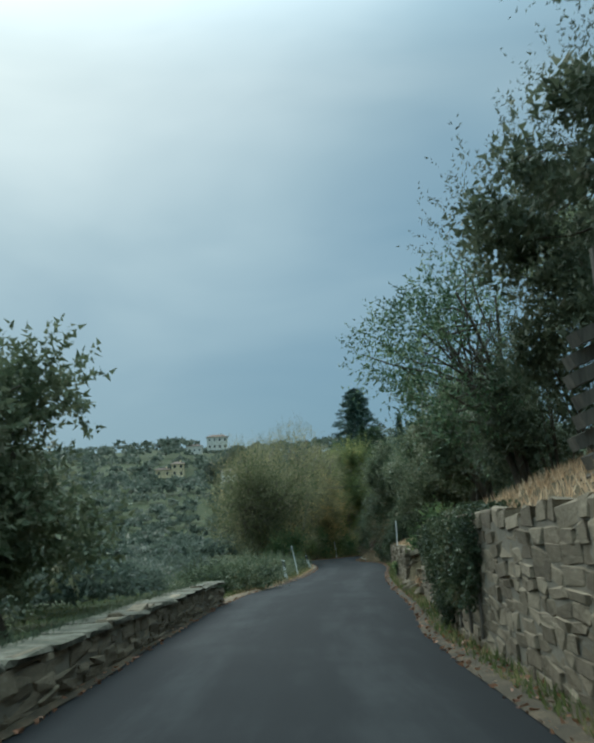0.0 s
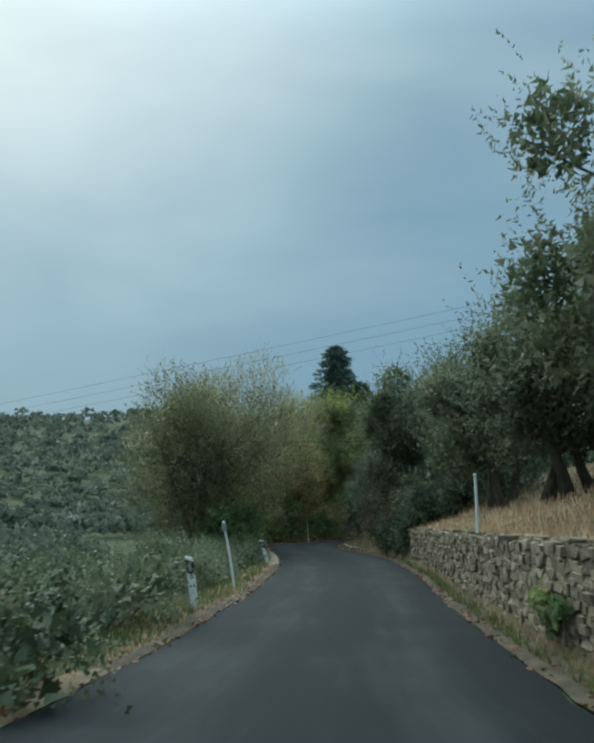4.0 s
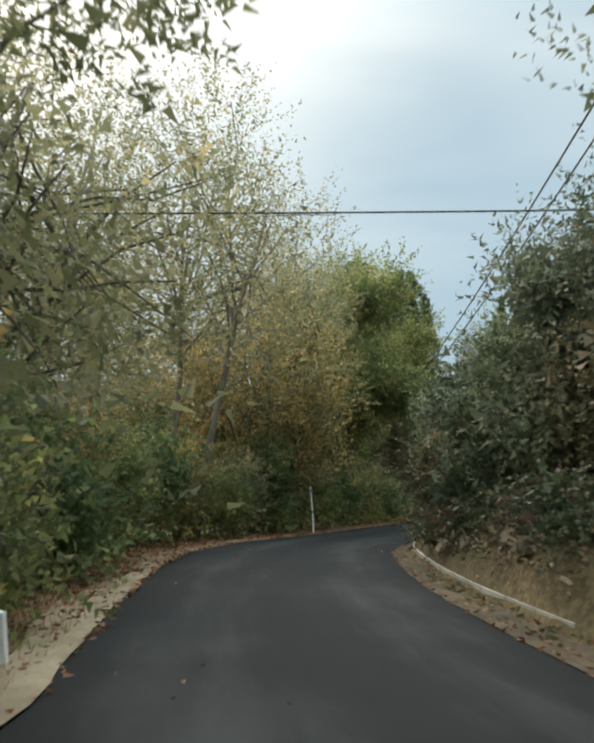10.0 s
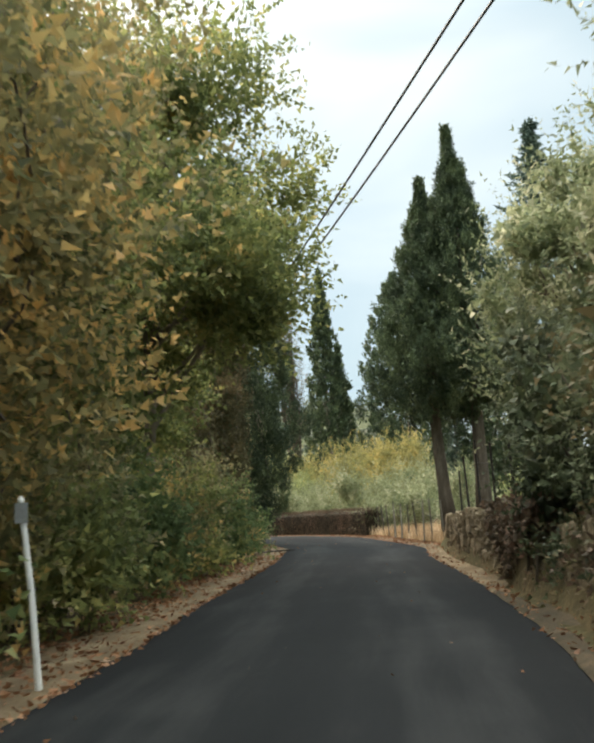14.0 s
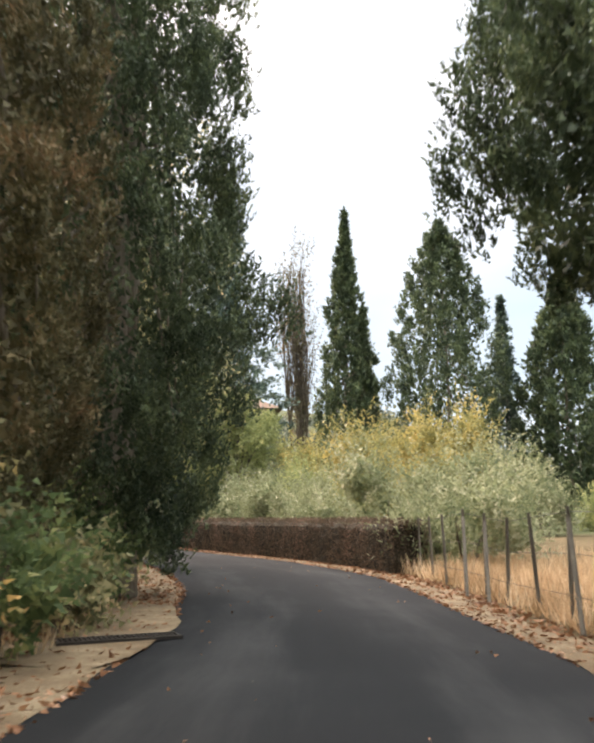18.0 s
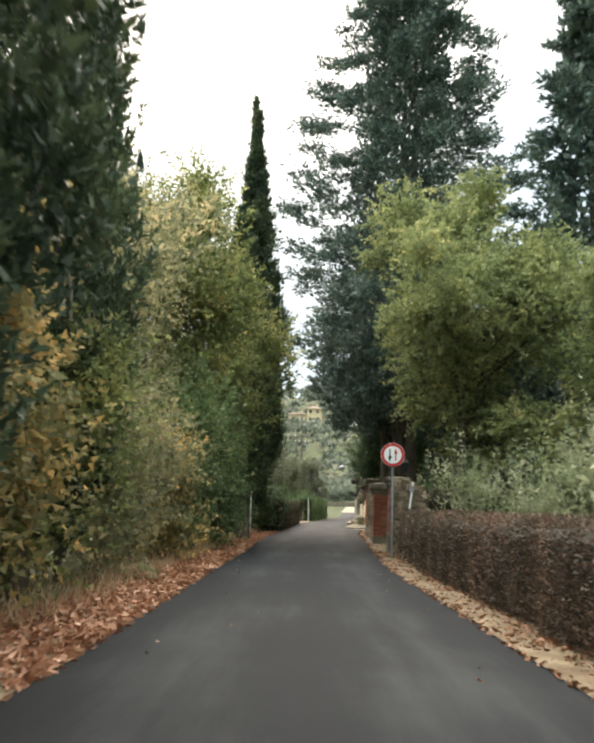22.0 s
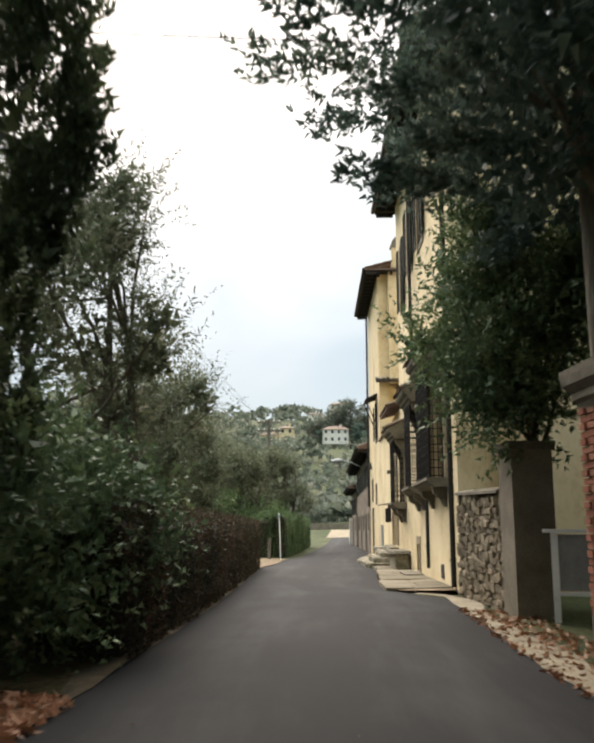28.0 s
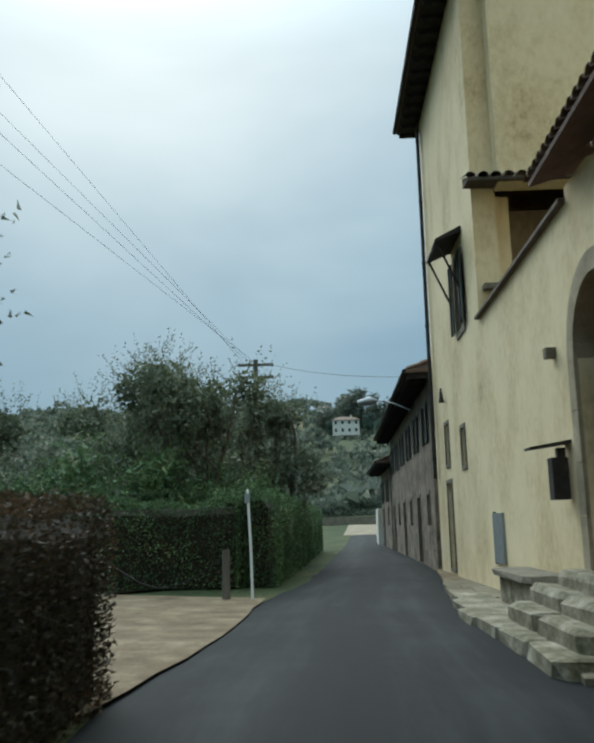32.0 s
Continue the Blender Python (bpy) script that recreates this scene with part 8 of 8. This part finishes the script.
for k, (s0, s1, w, z, n) in enumerate([(10.9, 14.4, 1.16, 0.15, 3), (11.1, 14.0, 0.9, 0.34, 2), (11.25, 13.95, 0.62, 0.52, 2), (11.35, 13.75, 0.34, 0.7, 1)]):
    for i in range(n):
        slab("step", M["mossy"], st, s0 + (s1 - s0) * i / n, s0 + (s1 - s0) * (i + 1) / n, 0.02, w - 0.02 * (i % 2), -0.05, z, 3 * k + i)
for i, (a, b) in enumerate(((14.35, 15.6), (15.62, 17.0), (17.05, 17.9))):
    slab("kerb_slab", M["mossy"], st, a, b, 0.35, 1.2 - 0.13 * i, -0.05, 0.13, i + 5)
for s0, s1, top, lab in ((8.1, 10.05, 0.62, "heavy stone bench against the villa wall"), (14.3, 16.4, 0.6, "long low stone bench by the steps")):
    b = thing("stone_bench", lab, "bench", at=VILLA_AT, rot=VILLA_ROT)
    for i in range(3):
        a0, a1 = s0 + (s1 - s0) * i / 3, s0 + (s1 - s0) * (i + 1) / 3
        slab("base_stone", M["mossy"], b, a0, a1, 0.03, 0.46 - 0.01 * i, -0.05, top - 0.09, 7 + i)
    slab("seat", M["pietra"], b, s0 - 0.08, s1 + 0.08, 0.0, 0.56, top - 0.1, top, 5, 0.25)
slab("doorstep", M["pietra"], st, 4.9, 6.3, 0.04, 0.5, 0.0, 0.12, 6)
bo = thing("bollard", "grey wooden bollard with a slack chain", "bollard", at=(-16.75, 178.2, 0))
part("post", Geo().tube([(0, 0, -0.1), (0, 0, 0.87)], [0.075, 0.065], 10), M["greywood"], bo)
q = np.linspace(0, 1, 14)
part("chain", Geo().tube(np.stack([-0.05 - 2.3 * q, -0.2 * q, 0.72 - 0.5 * np.sin(q * math.pi) ** 1.2], 1), 0.012, 5), M["iron"], bo)

# ---------------------------------------------------------------- far houses


def far_house(label, x, y, w, d, h, rot, mat, storeys=2, z=None, scale=1.0):
    z = tz(x, y) if z is None else z
    ob = thing("far_house", label, "house", at=(x, y, z - 0.5), rot=rot)
    holes = []
    n = max(2, int(w / (2.8 * scale)))
    for s in range(storeys):
        for k in range(n):
            c = (k + 0.5) * w / n
            zz = 0.5 + (h / storeys) * (s + 0.35)
            holes.append((c - 0.5 * scale, c + 0.5 * scale, zz, zz + 1.4 * scale))
    part("wall", panel(w, 0, h, 0.4, holes, 0.0, 0.0), mat, ob)
    part("wall", Geo().box((0.2, -d / 2, h / 2), (0.4, d, h)), mat, ob)
    part("wall", Geo().box((w - 0.2, -d / 2, h / 2), (0.4, d, h)), mat, ob)
    for c in holes:
        part("window", Geo().box(((c[0] + c[1]) / 2, -0.25, (c[2] + c[3]) / 2), (c[1] - c[0], 0.05, c[3] - c[2])), M["glass"], ob)
    xa, xb, ya, yb, dd = -0.5 * scale, w + 0.5 * scale, -d - 0.5 * scale, 0.5 * scale, d / 2
    v = [(xa, ya, h), (xb, ya, h), (xb, yb, h), (xa, yb, h), (xa + dd * 0.8, -d / 2, h + d * 0.22), (xb - dd * 0.8, -d / 2, h + d * 0.22)]
    part("roof", Geo().add(v, [(0, 1, 5, 4), (2, 3, 4, 5), (3, 2, 1, 0)], [(1, 2, 5), (3, 0, 4)]), M["tile"], ob)
    part("chimney", Geo().box((w * 0.3, -d * 0.4, h + d * 0.2), (0.8 * scale, 0.8 * scale, 1.6 * scale)), mat, ob)
    return ob


far_house("pale hilltop villa with a hipped roof", -252, 1262, 32, 22, 21, radians(190), M["paleplaster"], 2, 155, 2.6)
far_house("smaller pale house beside the hilltop villa", -292, 1258, 24, 16, 13, radians(190), M["paleplaster"], 1, 150, 2.2)
far_house("ochre farmhouse among the olives", -222, 874, 14, 14, 15, radians(194), M["plaster"], 2, 80.5, 2.4)
far_house("low wing of the ochre farmhouse", -236, 872, 18, 12, 9, radians(194), M["plaster"], 1, 80.5, 2.2)
far_house("white hillside villa with a low hipped roof", -109, 604, 15, 11, 8.5, radians(195), M["paleplaster"], 2, 50.5, 1.3)
for kx, ky, kh, kr, ks in ((-104, 606, 13, 3.5, 71), (-97, 610, 11, 4.0, 72), (-126, 608, 9, 3.0, 73)):
    broad_tree("umbrella_pine", "dark rounded tree beside the hillside villa", "tree", kx, ky, tz(kx, ky), kh, kr, L["fir"], clear=0.15, n=500, leaves=6, leaf=0.6, aspect=0.5, twig=1.2, seed=ks, lumps=10, limb=8, dense=1.0)
far_house("brown country house behind the cypresses", 9.6, 155.0, 9.0, 9, 9.2, radians(180), M["oldshadeplaster"], 2, 1.0)
solid("end_wall", Geo().box((-28.8, 246.5, float(rise(246)) + 0.25), (14.0, 0.5, 1.0), radians(8)), M["mortar"], "low stone wall across the lane's far end", "wall", kind="structure")


# ---------------------------------------------------------------- grass, litter, loose stones


def scatter(name, label, side, y0, y1, d0, d1, n, leafmat, size, aspect, up, seed, kind="grass", lift=0.0):
    r = np.random.default_rng(seed)
    ys = r.uniform(y0, y1, n)
    o = d0 + (d1 - d0) * r.random(n) ** 1.3
    x = (xl(ys) - o) if side == "L" else (xr(ys) + o)
    z = np.where(o < 0.5, np.clip(terrain(x, ys), -0.03, 0.05), terrain(x, ys)) + lift
    g = Geo()
    p = np.stack([x, ys, z], 1)
    if kind == "grass":
        leaf_quads(g, p, rand_dirs(n, r) * 0.45 + np.array([0, 0, 1.0]), size * r.uniform(0.5, 1.4, n), size * aspect, r)
    else:
        ax = rand_dirs(n, r) * np.array([1, 1, 0.25])
        leaf_quads(g, p + [0, 0, 0.03], ax, size * r.uniform(0.6, 1.3, n), size * aspect, r)
    solid(name, g, leafmat, label, kind, kind="stuff")


scatter("verge_grass", "weedy green grass along the verge", "L", -10, 56, 0.3, 3.0, 15000, L["grass"], 0.15, 0.12, 1, 501)
scatter("verge_grass", "weeds leaning over the low wall's coping", "L", -9, 20, 0.42, 0.95, 5200, L["darkolive"], 0.2, 0.14, 1, 515, "grass", 0.4)
scatter("verge_grass", "weeds at the foot of the stone wall", "R", -6, 50, 0.12, 0.42, 3600, L["grass"], 0.14, 0.16, 1, 516)
scatter("dry_grass", "bleached dry grass at the lane's edge", "L", 24, 64, 0.12, 1.1, 3200, L["hay"], 0.12, 0.1, 1, 502)
scatter("dry_grass", "bleached dry grass on the bank", "R", 18, 56, 0.55, 9.0, 16000, L["hay"], 0.2, 0.09, 1, 503)
scatter("dry_grass", "dry grass on the slope above the wall", "R", -8, 18, 0.9, 8.0, 7000, L["hay"], 0.2, 0.09, 1, 504)
scatter("dry_grass", "tall dry grass in the fenced field", "R", 95, 113, 0.75, 22.0, 26000, L["hay"], 0.42, 0.05, 1, 505)
scatter("dry_grass", "tufts of straw-coloured grass", "L", 97, 150, 0.8, 1.9, 4200, L["hay"], 0.26, 0.08, 1, 506)
scatter("leaf_litter", "fallen brown leaves along the verge", "L", 60, 150, -0.12, 1.5, 17000, L["litter"], 0.085, 0.55, 0, 507, "litter")
scatter("leaf_litter", "fallen brown leaves below the walls", "R", -5, 98, -0.05, 0.7, 6500, L["litter"], 0.08, 0.55, 0, 508, "litter")
scatter("leaf_litter", "fallen leaves beside the brown hedge", "R", 98, 158, -0.1, 0.9, 9000, L["litter"], 0.085, 0.55, 0, 509, "litter")
scatter("leaf_litter", "fallen leaves under the low wall", "L", -5, 60, -0.1, 0.5, 2500, L["litter"], 0.07, 0.5, 0, 510, "litter")
scatter("leaf_litter", "deep drift of rust-orange fallen leaves on the verge", "L", 118, 150, -0.06, 1.3, 15000, L["rust"], 0.11, 0.6, 0, 513, "litter", 0.01)
scatter("leaf_litter", "fallen leaves over the slumped earth bank", "R", 19.0, 24.6, 0.1, 2.2, 1500, L["litter"], 0.09, 0.55, 0, 514, "litter")
scatter("leaf_litter", "dead leaves and bramble bits on the bank", "R", 49, 66, 0.2, 3.0, 9000, L["ivybrown"], 0.09, 0.6, 0, 517, "litter")
scatter("road_specks", "pale leaf bits scattered on the asphalt", "R", 55, 150, -3.6, -0.1, 260, L["litter"], 0.05, 0.6, 0, 511, "litter", 0.03)
scatter("meadow_grass", "grass of the slope below the lane", "L", -10, 56, 2.5, 16.0, 14000, L["grass"], 0.26, 0.09, 1, 512)
